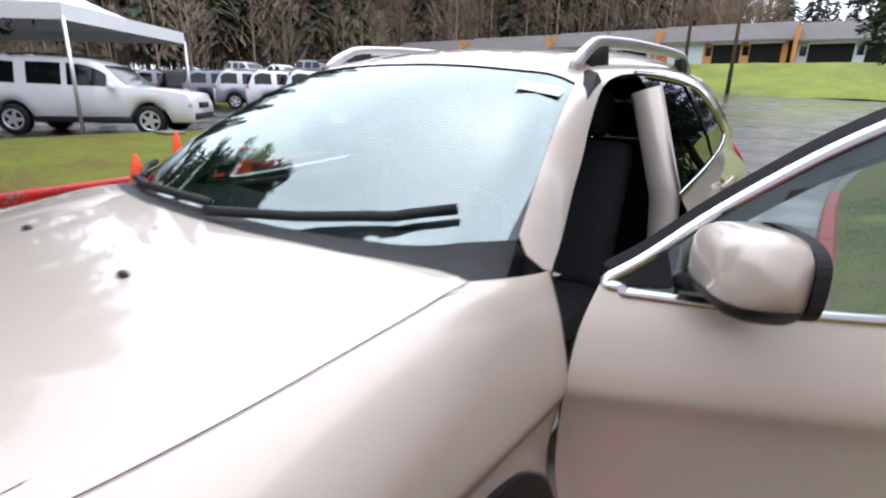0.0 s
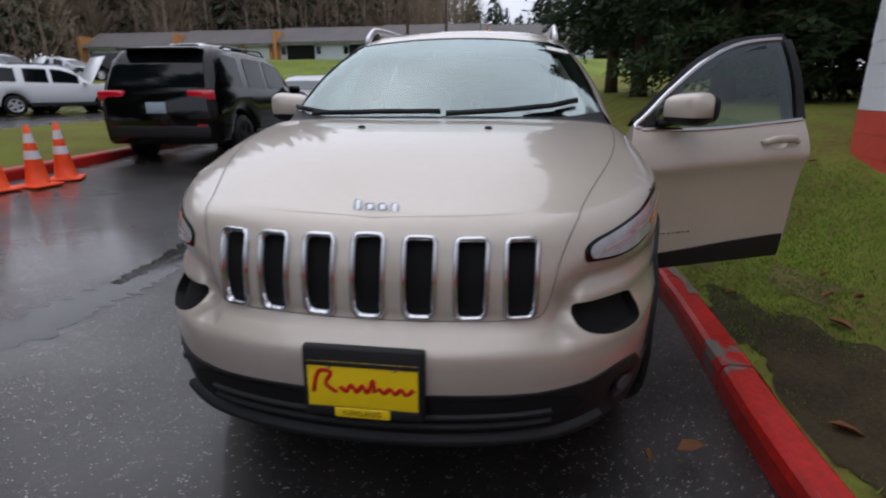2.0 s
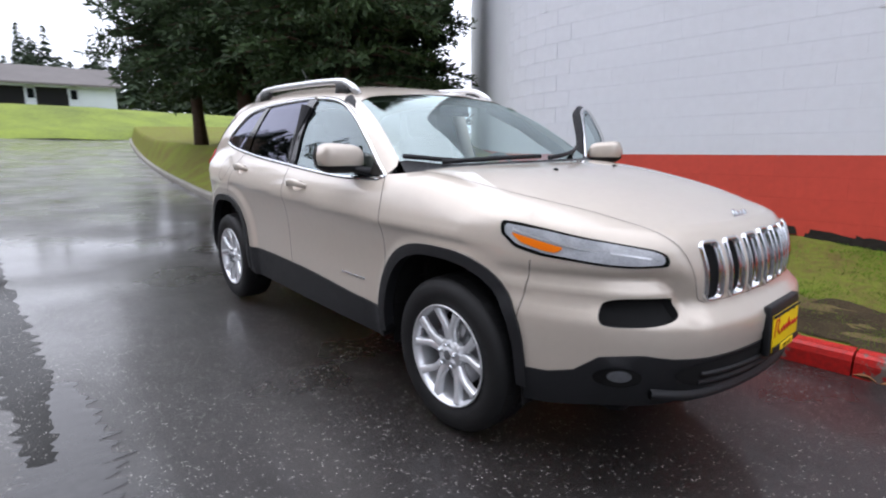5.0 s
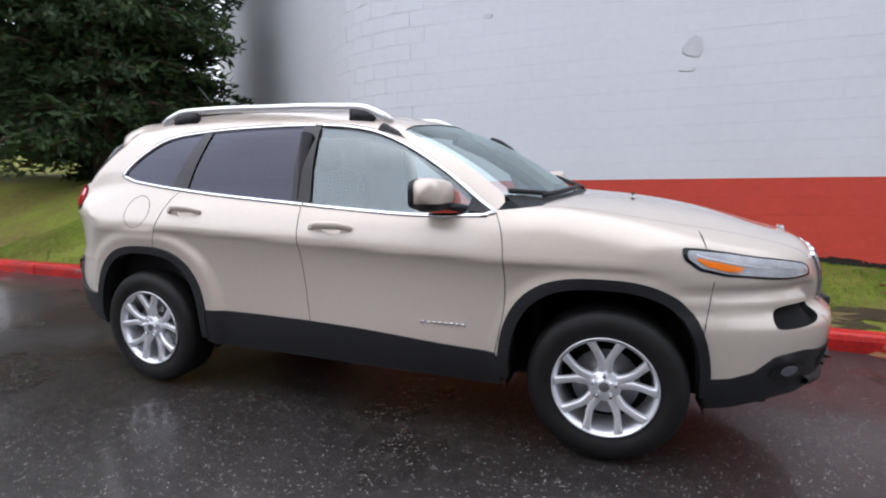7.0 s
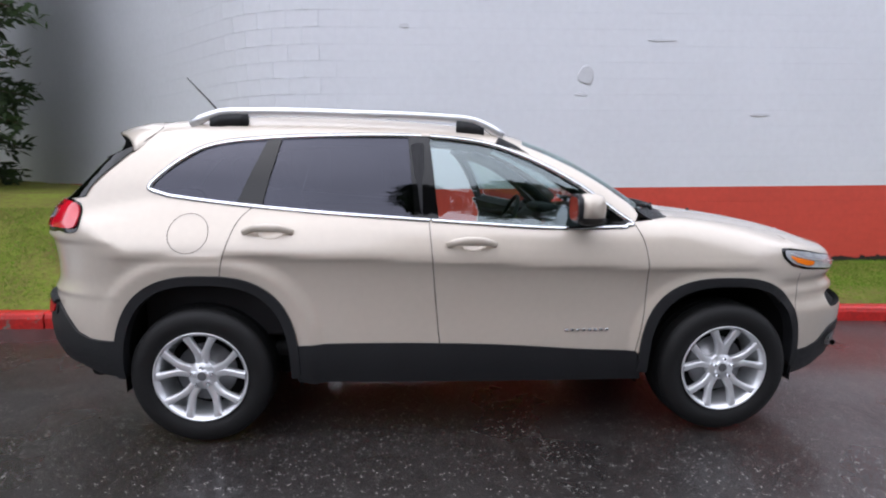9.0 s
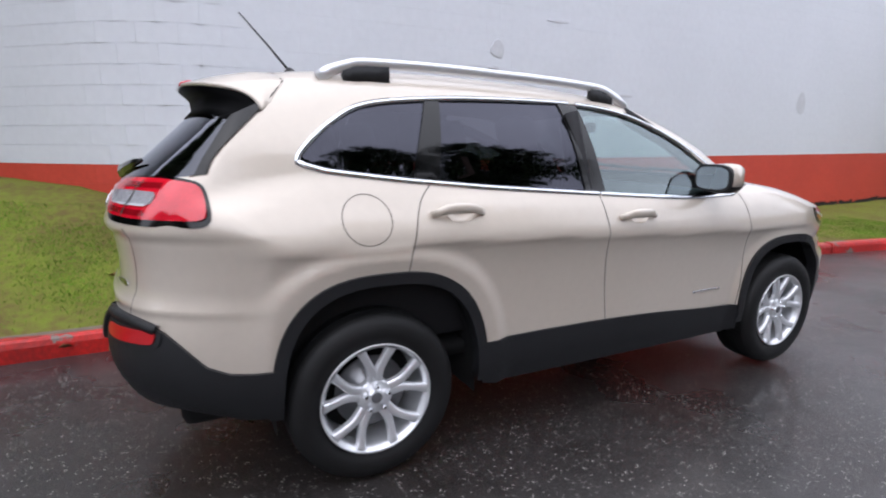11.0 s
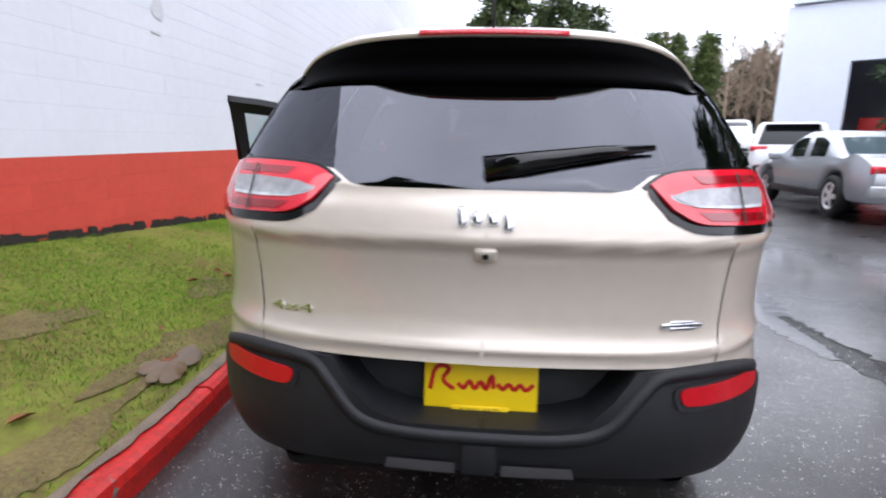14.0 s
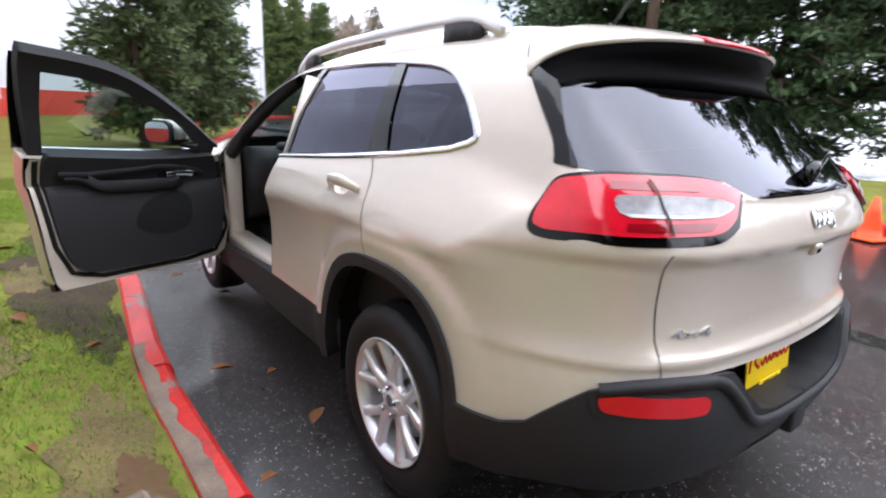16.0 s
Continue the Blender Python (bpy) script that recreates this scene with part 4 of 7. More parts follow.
quarter_side = [(-2.03, 0.655), (-1.95, 0.575), (-1.88, 0.548), (-1.80, 0.545), (-1.708, 0.545)]
arch_r = [q for q in ARCH_R]
ar_back = [q for q in arch_r[::-1] if q[1] > 0.55 and q[0] < -1.23]            # from the rear foot up
ar_front = [q for q in arch_r[::-1] if q[1] > 0.50 and q[0] > -1.22]           # over the top and down in front
body_loop = joined(roof_edge, seg("side", PILLAR_D), seg("rear", GATE), seg("rear", QUARTER_LOW)[1:], seg("side", quarter_side), seg("side", ar_back), seg("side", CUT_C[::-1]),
                   seg("side", [(y, float(BELT(y))) for y in np.linspace(-1.09, -1.50, 8)]), dlo_top[::-1], seg("side", [(0.85, 1.13), (0.872, 1.16)]), wsl[1:-1])
panel("body_side", body_loop, PAINT, step=0.02)
rear_door_loop = joined(seg("side", CUT_C), seg("side", ar_front), seg("side", [(y, float(CLAD_TOP(y))) for y in np.linspace(-0.86, -0.17, 10)]), seg("side", CUT_B[::-1])[2:],
                        seg("side", [(y, float(BELT(y))) for y in np.linspace(-0.24, -1.05, 12)]))


def cup_line(y0, y1, z):
    """Outline (y, z) of the finger hollow behind a pull handle."""
    m, w = (y0 + y1) / 2 + 0.015, 0.062
    return curve2([(m - w, z), (m - w * 0.6, z + 0.027), (m + w * 0.5, z + 0.027), (m + w, z + 0.004), (m + w * 0.5, z - 0.026), (m - w * 0.6, z - 0.026)], 5)


HANDLES = {"front": (-0.13, 0.115, 1.018), "rear": (-1.115, -0.875, 1.075)}
REAR_DOORS = panel("rear_door", rear_door_loop, PAINT, step=0.016, holes=[outline("side", cup_line(*HANDLES["rear"]), 0.012)])
front_door_loop = joined(seg("side", CUT_B), seg("side", [(y, float(CLAD_TOP(y))) for y in np.linspace(-0.12, 0.83, 12)]), seg("side", CUT_A[::-1]), seg("side", [(y, float(BELT(y))) for y in np.linspace(0.79, -0.19, 12)]))
af_back = [q for q in ARCH_F[::-1] if q[1] > 0.45 and q[0] < 1.72]
SEAM_F = [(1.728, 0.60), (1.75, 0.75), (1.765, 0.87), (1.74, 0.95)]
fender_top = [(0.70, 1.70), (0.625, 1.70)]
hood_back = [p for p in HOODLINE[::-1] if p[1] < 1.70]
af_up = [q for q in af_back if q[1] > 0.58 or q[0] < 1.3]
fender_loop = joined(seg("side", CUT_A), seg("side", af_up), seg("side", SEAM_F)[1:], on_top(dense(fender_top, 0.025, False)), on_top(dense(hood_back[::-1], 0.025, False)), seg("side", [(0.93, 1.13), (0.86, 1.125)]))
panel("fender", fender_loop, PAINT, step=0.02)
slot_half = [(0.0, 0.934), (0.030, 0.933), (0.040, 0.923), (0.040, 0.745), (0.028, 0.727), (0.0, 0.726)]
PAINT_LOW = [(0.0, 0.535), (0.2, 0.534), (0.45, 0.528), (0.58, 0.532), (0.66, 0.545)]
PAINT_LOW_SIDE = [(2.02, 0.525), (1.94, 0.46), (1.85, 0.435), (1.732, 0.43)]
hood_front = [p for p in HOODLINE if p[1] > 1.72]
slots = [[(cx + dx, z + dz) for dx, z in ((-0.030, 0.932), (0.030, 0.932), (0.040, 0.922), (0.039, 0.747), (0.028, 0.731), (-0.028, 0.731), (-0.039, 0.747), (-0.040, 0.922)) for dz in (-0.003 * (cx / 0.13),)] for cx in (0.133, 0.264, 0.390)]
FOG = curve2([(0.545, 0.738), (0.63, 0.740), (0.70, 0.730), (0.728, 0.700), (0.748, 0.660), (0.735, 0.643), (0.66, 0.650), (0.585, 0.668), (0.545, 0.690), (0.530, 0.715)], 5)
fascia_loop = joined(on_top(dense(hood_front[::-1], 0.025, False)), seg("front", [(0.0, 0.95), (0.0, 0.94)]), seg("front", slot_half, 0.012), seg("front", [(0.0, 0.70), (0.0, 0.55)]), seg("front", PAINT_LOW),
                     seg("side", PAINT_LOW_SIDE), seg("side", [(1.732, 0.44), (1.728, 0.58)]), seg("side", SEAM_F), on_top(dense(fender_top, 0.025, False)))
panel("front_bumper", fascia_loop, PAINT, holes=[outline("front", s, 0.012) for s in slots] + [outline("front", FOG)], step=0.025, label="painted front bumper and grille surround")
gate_loop = joined(seg("rear", [(0.0, 1.165), (0.30, 1.165), (0.345, 1.172), (0.40, 1.205), (0.46, 1.215), (0.622, 1.215)]), seg("rear", GATE[14:]), seg("rear", [(0.59, 0.732), (0.33, 0.730), (0.0, 0.728)]), seg("rear", [(0, 0.745), (0, 1.15)]))
panel("tailgate", gate_loop, PAINT, step=0.014)
GLASS_TOP = [(0.60, 1.438), (0.54, 1.446), (0.45, 1.450), (0.2, 1.453), (0.0, 1.453)]
glass_loop = joined(seg("rear", [(0.0, 1.165), (0.30, 1.165), (0.345, 1.172), (0.40, 1.205), (0.46, 1.215), (0.622, 1.215)]), seg("side", PANE_EDGE), seg("rear", GLASS_TOP), seg("rear", [(0, 1.43), (0, 1.19)]))
panel("rear_window", glass_loop, TINTGLASS, step=0.04, label="dark tinted rear window")
HINGE = Vector((-0.865, 0.88, 0.0))
OPEN = Matrix.Translation(HINGE + Vector((-0.04, -0.03, 0))) @ Matrix.Rotation(radians(-66), 4, "Z") @ Matrix.Translation(-HINGE)
LINER = material("dark_door_trim", srgb(29, 29, 32), 0.7, bump=0.2, bump_scale=500, vary=0.15, vary_scale=8)
GREYTRIM = material("grey_trim", srgb(96, 96, 98), 0.5)
SEATCLOTH = material("black_seat_cloth", srgb(40, 40, 43), 0.85, bump=0.3, bump_scale=600, vary=0.2, vary_scale=9)
BRIGHT = material("bright_silver", (0.80, 0.81, 0.83), 0.36, 0.75)

front_cup = [outline("side", cup_line(*HANDLES["front"]), 0.012)]
door_r = panel("front_door", front_door_loop, PAINT, step=0.016, sides="R", rim=0.0, holes=front_cup)[0]
door_l = panel("front_door", front_door_loop, PAINT, step=0.016, sides="L", rim=0.085, holes=front_cup, label="open driver door, champagne paint outside, black trim inside")[0]
door_l.matrix_basis = OPEN
DOORS = {"R": door_r, "L": door_l}


def belt(a, b, n=12, lift=0.0):
    return [(y, float(BELT(y)) + lift) for y in np.linspace(a, b, n)]


top_pts = DLO[23:]


def top_between(a, b, drop=0.0):
    """The upper window line from y = a back to y = b."""
    return [(y, z - drop) for y, z in top_pts if b - 1e-6 <= y <= a + 1e-6 and z > 1.30]


front_win = belt(-0.165, 0.78, 14, 0.008) + [(y - 0.012, z - 0.006) for y, z in top_pts if y > -0.20 and (z > 1.115)] + [(-0.207, 1.545)]
rear_win = belt(-1.04, -0.285, 12, 0.008) + [(-0.318, 1.55)] + [(y, z - 0.006) for y, z in top_pts if -0.97 < y < -0.325 and z > 1.3] + [(-0.965, 1.535)]
quarter_win = belt(-1.50, -1.165, 6, 0.008) + [(-1.035, 1.53)] + [(y + 0.008, z - 0.006) for y, z in top_pts if y < -1.04] + [(-1.595, 1.285), (-1.56, 1.262)]
pillar_b = [(-0.165, float(BELT(-0.165))), (-0.207, 1.548), (-0.318, 1.552), (-0.285, float(BELT(-0.285)))]
pillar_c = [(-1.04, float(BELT(-1.04))), (-0.965, 1.538), (-1.035, 1.532), (-1.165, float(BELT(-1.165)))]
panel("rear_side_window", outline("side", rear_win), SIDETINT, step=0.06, offset=-0.006, label="dark privacy glass")
panel("quarter_window", outline("side", quarter_win), SIDETINT, step=0.06, offset=-0.006, label="dark privacy glass")
panel("pillar_trim", outline("side", [(-0.225, float(BELT(-0.225))), (-0.262, 1.552), (-0.318, 1.552), (-0.285, float(BELT(-0.285)))]), GLOSSBLACK, step=0.04, offset=0.001)
panel("pillar_trim", outline("side", pillar_c), GLOSSBLACK, step=0.04, offset=0.001)
pb_front = [pillar_b[0], pillar_b[1], (-0.262, 1.55), (-0.225, float(BELT(-0.225)))]
front_dlo = belt(-0.185, 0.80, 16) + [(y + 0.006, z + 0.034) for y, z in top_pts if y > -0.20 and z > 1.10] + [(-0.262, 1.597)]
inset = belt(-0.13, 0.70, 14, 0.012) + [(0.715, 1.13), (0.60, 1.235), (0.42, 1.355), (0.20, 1.452), (0.0, 1.497), (-0.16, 1.51)]
for side in "RL":
    d = DOORS[side]
    panel("window_glass", outline("side", front_win), SIDEGLASS, step=0.06, offset=-0.01, parent=d, sides=side, label="lightly tinted glass")
    panel("pillar_trim", outline("side", pb_front), GLOSSBLACK, step=0.04, offset=0.0015, parent=d, sides=side)
    ribbon("chrome_strip", seg("side", belt(-0.20, 0.795, 18) + [q for q in top_pts if q[0] > -0.21]), 0.022, CHROME, 0.004, parent=d, sides=side, rim=0.008)
panel("window_frame", outline("side", front_dlo), LINER, holes=[outline("side", inset)], step=0.04, offset=-0.012, rim=0.05, parent=door_l, sides="L")
panel("window_seal", outline("side", front_dlo), LINER, holes=[outline("side", inset)], step=0.04, offset=-0.06, parent=door_l, sides="L")
# inner side of the open door
jamb = [(-0.185, 1.13)] + [(y + 0.012, z) for y, z in CUT_B[4:]] + [(y, 0.398) for y in np.linspace(-0.12, 0.79, 10)] + [(y - 0.012, z) for y, z in CUT_A[::-1][:-2]] + belt(0.78, -0.18, 10, -0.004)
panel("door_jamb", outline("side", jamb), PAINT, step=0.06, offset=-0.085, parent=door_l, sides="L", label="painted inner edge of the door")
trim = curve2([(-0.14, 1.118), (-0.13, 0.90), (-0.10, 0.66), (-0.04, 0.52), (0.10, 0.465), (0.55, 0.455), (0.76, 0.475), (0.835, 0.62), (0.85, 0.90), (0.81, 1.08)], 5, False)
panel("door_trim", outline("side", trim + belt(0.77, -0.13, 8, 0.02)), LINER, step=0.04, offset=-0.115, rim=-0.035, parent=door_l, sides="L", label="black inner trim")
ribbon("door_seal", seg("side", [(-0.165, 1.12), (-0.152, 0.90), (-0.122, 0.64), (-0.058, 0.49), (0.09, 0.435), (0.58, 0.425), (0.79, 0.447), (0.86, 0.60), (0.872, 0.95), (0.835, 1.07)]), 0.022, DARK, -0.092, parent=door_l, sides="L", rim=0.01)
ribbon("armrest", seg("side", [(-0.06, 0.925), (0.15, 0.93), (0.38, 0.925), (0.50, 0.94), (0.56, 0.97)]), 0.055, LINER, -0.165, parent=door_l, sides="L", rim=0.05, label="soft black armrest")
ribbon("trim_ridge", seg("side", curve2([(-0.08, 1.05), (0.10, 1.04), (0.30, 1.06), (0.44, 1.075), (0.60, 1.05), (0.72, 1.00)], 5, False)), 0.03, LINER, -0.135, parent=door_l, sides="L", rim=0.02)
# pocket and cup are flat patches, the hollows' shade put into near-black colour
panel("map_pocket", outline("side", curve2([(0.28, 0.68), (0.34, 0.80), (0.52, 0.84), (0.62, 0.80), (0.60, 0.66), (0.45, 0.62)], 5)), DARK, step=0.04, offset=-0.117, parent=door_l, sides="L")
panel("handle_cup", outline("side", curve2([(0.44, 1.02), (0.56, 1.045), (0.70, 1.03), (0.68, 0.975), (0.55, 0.965), (0.46, 0.98)], 5)), DARK, step=0.03, offset=-0.118, parent=door_l, sides="L")
ribbon("inner_handle", seg("side", [(0.48, 1.008), (0.54, 1.016), (0.60, 1.012), (0.645, 1.004)]), 0.036, CHROME, -0.142, parent=door_l, sides="L", rim=0.012, label="chrome inner handle")
low_l = [(y, float(CLAD_TOP(y))) for y in np.linspace(-0.14, 0.84, 14)] + [(0.80, 0.385), (-0.13, 0.39)]
panel("sill_cladding", outline("side", low_l), PLASTIC, step=0.05, offset=0.012, rim=0.05, parent=door_l, sides="L", label="black plastic lower cladding")

# outer handles
for side in "RL":
    for (y0, y1, z), d in ((HANDLES["front"], DOORS[side]), (HANDLES["rear"], REAR_DOORS[0 if side == "R" else 1])):
        line = seg("side", [(y0 + (y1 - y0) * t, z + 0.008 * math.sin(t * 3.14)) for t in np.linspace(0, 1, 9)], 0.02)
        n = normal_at(line)
        k = len(line)
        lift = np.array([0.034 * min(1.0, 4.5 * min(i / (k - 1), 1 - i / (k - 1))) + 0.004 for i in range(k)])
        pts = line + n * lift[:, None]
        pts[:, 0] *= 1 if side == "R" else -1
        v, f = tube(pts, [0.011 + 0.007 * math.sin(math.pi * i / (k - 1)) for i in range(k)], 10, scale=(0.75, 1.25))
        mesh_object("door_handle", v, f, PAINT, d, "body coloured pull handle")
        rim_pts = outline("side", cup_line(y0, y1, z), 0.012)
        out = normal_at(rim_pts)
        mid, n0, sx = rim_pts.mean(0), out.mean(0), 1 if side == "R" else -1
        rings = [rim_pts, mid + (rim_pts - mid) * 0.88 - n0 * 0.012, mid + (rim_pts - mid) * 0.6 - n0 * 0.020, mid + (rim_pts - mid) * 0.05 - n0 * 0.022]
        k = len(rim_pts)
        cup_f = [(r * k + i, r * k + (i + 1) % k, (r + 1) * k + (i + 1) % k, (r + 1) * k + i) for r in range(3) for i in range(k)] + [tuple(3 * k + i for i in range(k))]
        mesh_object("handle_recess", [(p[0] * sx, p[1], p[2]) for ring in rings for p in ring], cup_f, PAINT, d)

# chrome round the rear side windows
ribbon("chrome_strip", seg("side", [q for q in top_pts if q[0] < -0.215] + [(-1.575, 1.267), (-1.54, 1.258)] + belt(-1.50, -0.21, 24)), 0.022, CHROME, 0.004, rim=0.008)

# seams
for line in (CUT_A, CUT_C):
    ribbon("panel_gap", seg("side", line), 0.0042, SEAM)
ribbon("panel_gap", seg("side", CUT_B), 0.0042, SEAM)
ribbon("panel_gap", seg("rear", [q for q in GATE if q[1] < 1.07]), 0.004, SEAM)
SHUT = curve2([(0.513, 0.922), (0.490, 0.865), (0.475, 0.80), (0.458, 0.740), (0.438, 0.718), (0.39, 0.714), (0.20, 0.716), (0.0, 0.716)], 6, False)   # (x, z), down beside the grille and under it
shut_side = curve2([(0.552, 2.055), (0.580, 1.97), (0.612, 1.88), (0.655, 1.755), (0.697, 1.61), (0.732, 1.44), (0.757, 1.22), (0.765, 1.05)], 6, False)
ribbon("panel_gap", joined(top_line(shut_side[::-1]), seg("front", curve2([(0.542, 0.962), (0.528, 0.945), (0.513, 0.922)], 4, False), 0.012), seg("front", SHUT)[1:]), 0.0022, SEAM, 0.002)
ribbon("panel_gap", seg("side", [(1.728, 0.60), (1.75, 0.75), (1.762, 0.85)]), 0.004, SEAM)
fuel = [(-1.375 + 0.096 * math.cos(t), 1.07 + 0.092 * math.sin(t)) for t in np.linspace(0, 2 * math.pi, 40)[:-1]]
ribbon("fuel_door", seg("side", fuel + fuel[:1]), 0.003, SEAM, sides="R", label="round fuel filler door outline")

# black flares, sills and bumpers
def flare(trim, opening):
    a, b = [q for q in trim if q[1] > 0.30], [q for q in opening if q[1] > 0.30]
    panel("wheel_flare", joined(seg("side", a), seg("side", b[::-1])), PLASTIC, offset=0.014, rim=0.055, step=0.03, label="black plastic wheel arch flare")


flare(TRIM_F, ARCH_F)
flare(TRIM_R, ARCH_R)
sill = [(y, float(CLAD_TOP(y))) for y in np.linspace(0.86, -0.87, 26)] + [(-0.87, 0.33), (-0.80, 0.315), (0.80, 0.30), (0.89, 0.31)]
panel("sill_cladding", outline("side", sill), PLASTIC, step=0.05, offset=0.010, rim=0.06, sides="R", label="black plastic sill cladding")
panel("sill_cladding", outline("side", sill), PLASTIC, step=0.05, offset=0.004, rim=0.06, sides="L", label="black plastic sill cladding")
lower_f = joined(seg("front", PAINT_LOW), seg("side", PAINT_LOW_SIDE), seg("side", [(1.745, 0.42), (1.745, 0.29), (1.85, 0.295), (1.95, 0.315)]), seg("front", [(0.62, 0.335), (0.4, 0.365), (0.0, 0.372)]), seg("front", [(0, 0.38), (0, 0.52)]))
panel("front_skirt", lower_f, PLASTIC, step=0.04, offset=0.006, rim=0.06, label="black plastic lower bumper")
panel("lower_grille", outline("front", curve2([(0.0, 0.522), (0.30, 0.520), (0.50, 0.510), (0.57, 0.475), (0.50, 0.425), (0.30, 0.405), (0.0, 0.402)], 4, False)), DARK, step=0.05, offset=0.009, label="dark lower air intake")
ribbon("skirt_ridge", seg("front", [(0.0, 0.386), (0.3, 0.384), (0.5, 0.384), (0.62, 0.40)]), 0.032, PLASTIC, 0.026, rim=0.025)
for dz in (0.436, 0.470):
    ribbon("intake_bar", seg("front", [(0.0, dz), (0.3, dz), (0.48, dz)]), 0.012, PLASTIC, 0.018, rim=0.012)
quarter_edge = [(y, z) for y, z in quarter_side]
lower_r = joined(seg("rear", [(0.0, 0.578), (0.19, 0.580), (0.27, 0.602), (0.33, 0.655), (0.385, 0.724), (0.45, 0.729), (0.60, 0.733), (0.68, 0.724), (0.735, 0.695)]), seg("side", quarter_edge), seg("side", [(-1.715, 0.50), (-1.72, 0.36), (-1.85, 0.365)]),
                 seg("rear", [(0.70, 0.405), (0.60, 0.41), (0.4, 0.43), (0.0, 0.44)]), seg("rear", [(0, 0.45), (0, 0.565)]))
panel("rear_bumper", lower_r, PLASTIC, step=0.035, offset=0.014, rim=0.05, label="black plastic rear bumper")
panel("plate_recess", joined(seg("rear", [(0.0, 0.727), (0.385, 0.729), (0.335, 0.655), (0.275, 0.60), (0.19, 0.578), (0.0, 0.576)]), seg("rear", [(0, 0.60), (0, 0.71)])), PLASTIC, step=0.04, offset=-0.13, label="recess behind the rear plate")
wall_line = seg("rear", [(0.0, 0.576), (0.19, 0.578), (0.275, 0.60), (0.335, 0.655), (0.385, 0.729)])
for sx in (1, -1):
    n = len(wall_line)
    mesh_object("recess_wall", [(p[0] * sx, p[1] + dy, p[2]) for dy in (-0.012, 0.15) for p in wall_line], [(i, i + 1, n + i + 1, n + i) for i in range(n - 1)], PLASTIC, CAR)
ribbon("bumper_ridge", seg("rear", curve2([(0.0, 0.552), (0.20, 0.555), (0.31, 0.582), (0.385, 0.660), (0.44, 0.708), (0.53, 0.720), (0.64, 0.718), (0.72, 0.700)], 5, False)), 0.030, PLASTIC, 0.024, rim=0.02)
panel("bumper_step", joined(seg("rear", [(0.06, 0.475), (0.235, 0.475), (0.25, 0.43), (0.06, 0.43)])), GREYTRIM, step=0.04, offset=0.018)
refl = curve2([(0.492, 0.680), (0.55, 0.687), (0.64, 0.692), (0.705, 0.694), (0.722, 0.684), (0.720, 0.658), (0.70, 0.650), (0.62, 0.645), (0.54, 0.642), (0.498, 0.648)], 4)
panel("reflector_bezel", outline("rear", [((x - 0.61) * 1.12 + 0.61, (z - 0.668) * 1.45 + 0.665) for x, z in refl]), PLASTIC, step=0.03, offset=0.019, rim=0.01)
panel("rear_reflector", outline("rear", refl), REFLECTOR, step=0.03, offset=0.024, rim=0.01, label="red rear reflector")

# grille
for cx, sl, half in [(0, slot_half, True)] + [(c, s, False) for c, s in zip((0.133, 0.264, 0.390), slots)]:
    if half:
        full = slot_half + [(-x, z) for x, z in slot_half[::-1][1:-1]]
        line = seg("front", full + full[:1], 0.012)
        ribbon("slot_frame", line, 0.013, CHROME, 0.010, rim=0.018, sides="R", label="chrome slot frame")
        panel("grille_mesh", joined(seg("front", slot_half, 0.012), seg("front", [(0, 0.74), (0, 0.93)])), DARK, step=0.02, offset=-0.018)
        ribbon("slot_wall", line, 0.004, PLASTIC, 0.0, rim=0.04, sides="R")
    else:
        line = seg("front", sl + sl[:1], 0.012)
        ribbon("slot_frame", line, 0.013, CHROME, 0.010, rim=0.018, label="chrome slot frame")
        panel("grille_mesh", outline("front", sl, 0.012), DARK, step=0.02, offset=-0.018)
        ribbon("slot_wall", line, 0.004, PLASTIC, 0.0, rim=0.04)
panel("fog_pocket", outline("front", FOG), DARK, step=0.03, offset=-0.03, rim=-0.03, label="black fog lamp pocket")
FOGLAMP = [(0.70 + 0.024 * math.cos(t), 0.462 + 0.022 * math.sin(t)) for t in np.linspace(0, 2 * math.pi, 20)[:-1]]
panel("fog_bezel", outline("front", [(0.70 + (x - 0.70) * 2.0, 0.455 + (z - 0.462) * 1.8) for x, z in FOGLAMP], 0.012), GLOSSBLACK, step=0.02, offset=0.011)
panel("fog_lamp", outline("front", FOGLAMP, 0.012), material("smoked_lens", srgb(92, 94, 98), 0.15, 0.0, 1.0, vary=0.3, vary_scale=40), step=0.015, offset=0.014, rim=0.01)

# headlamps
def rounded(loop, times=2):
    """A closed loop with its corners cut round."""
    p = np.asarray(loop)
    for _ in range(times):
        q = np.roll(p, -1, 0)
        p = np.stack([p * 0.75 + q * 0.25, p * 0.25 + q * 0.75], 1).reshape(-1, 3)
    return p


HL = rounded(joined(seg("side", [(1.628, 0.988), (1.70, 0.984), (1.80, 0.969), (1.93, 0.945)]), seg("front", [(0.66, 0.927), (0.585, 0.909), (0.554, 0.890), (0.558, 0.852), (0.66, 0.846), (0.72, 0.850)]), seg("side", [(1.91, 0.860), (1.80, 0.869), (1.70, 0.892), (1.638, 0.940)])))
HLI = rounded(joined(seg("side", [(1.652, 0.977), (1.80, 0.961), (1.93, 0.938)]), seg("front", [(0.66, 0.920), (0.592, 0.902), (0.568, 0.888), (0.575, 0.859), (0.66, 0.854), (0.717, 0.858)]), seg("side", [(1.91, 0.869), (1.81, 0.880), (1.710, 0.904), (1.652, 0.945)])))
AMB = rounded(joined(seg("side", [(1.675, 0.948), (1.72, 0.938), (1.80, 0.921), (1.875, 0.904), (1.85, 0.884), (1.80, 0.890), (1.72, 0.913)])), 1)
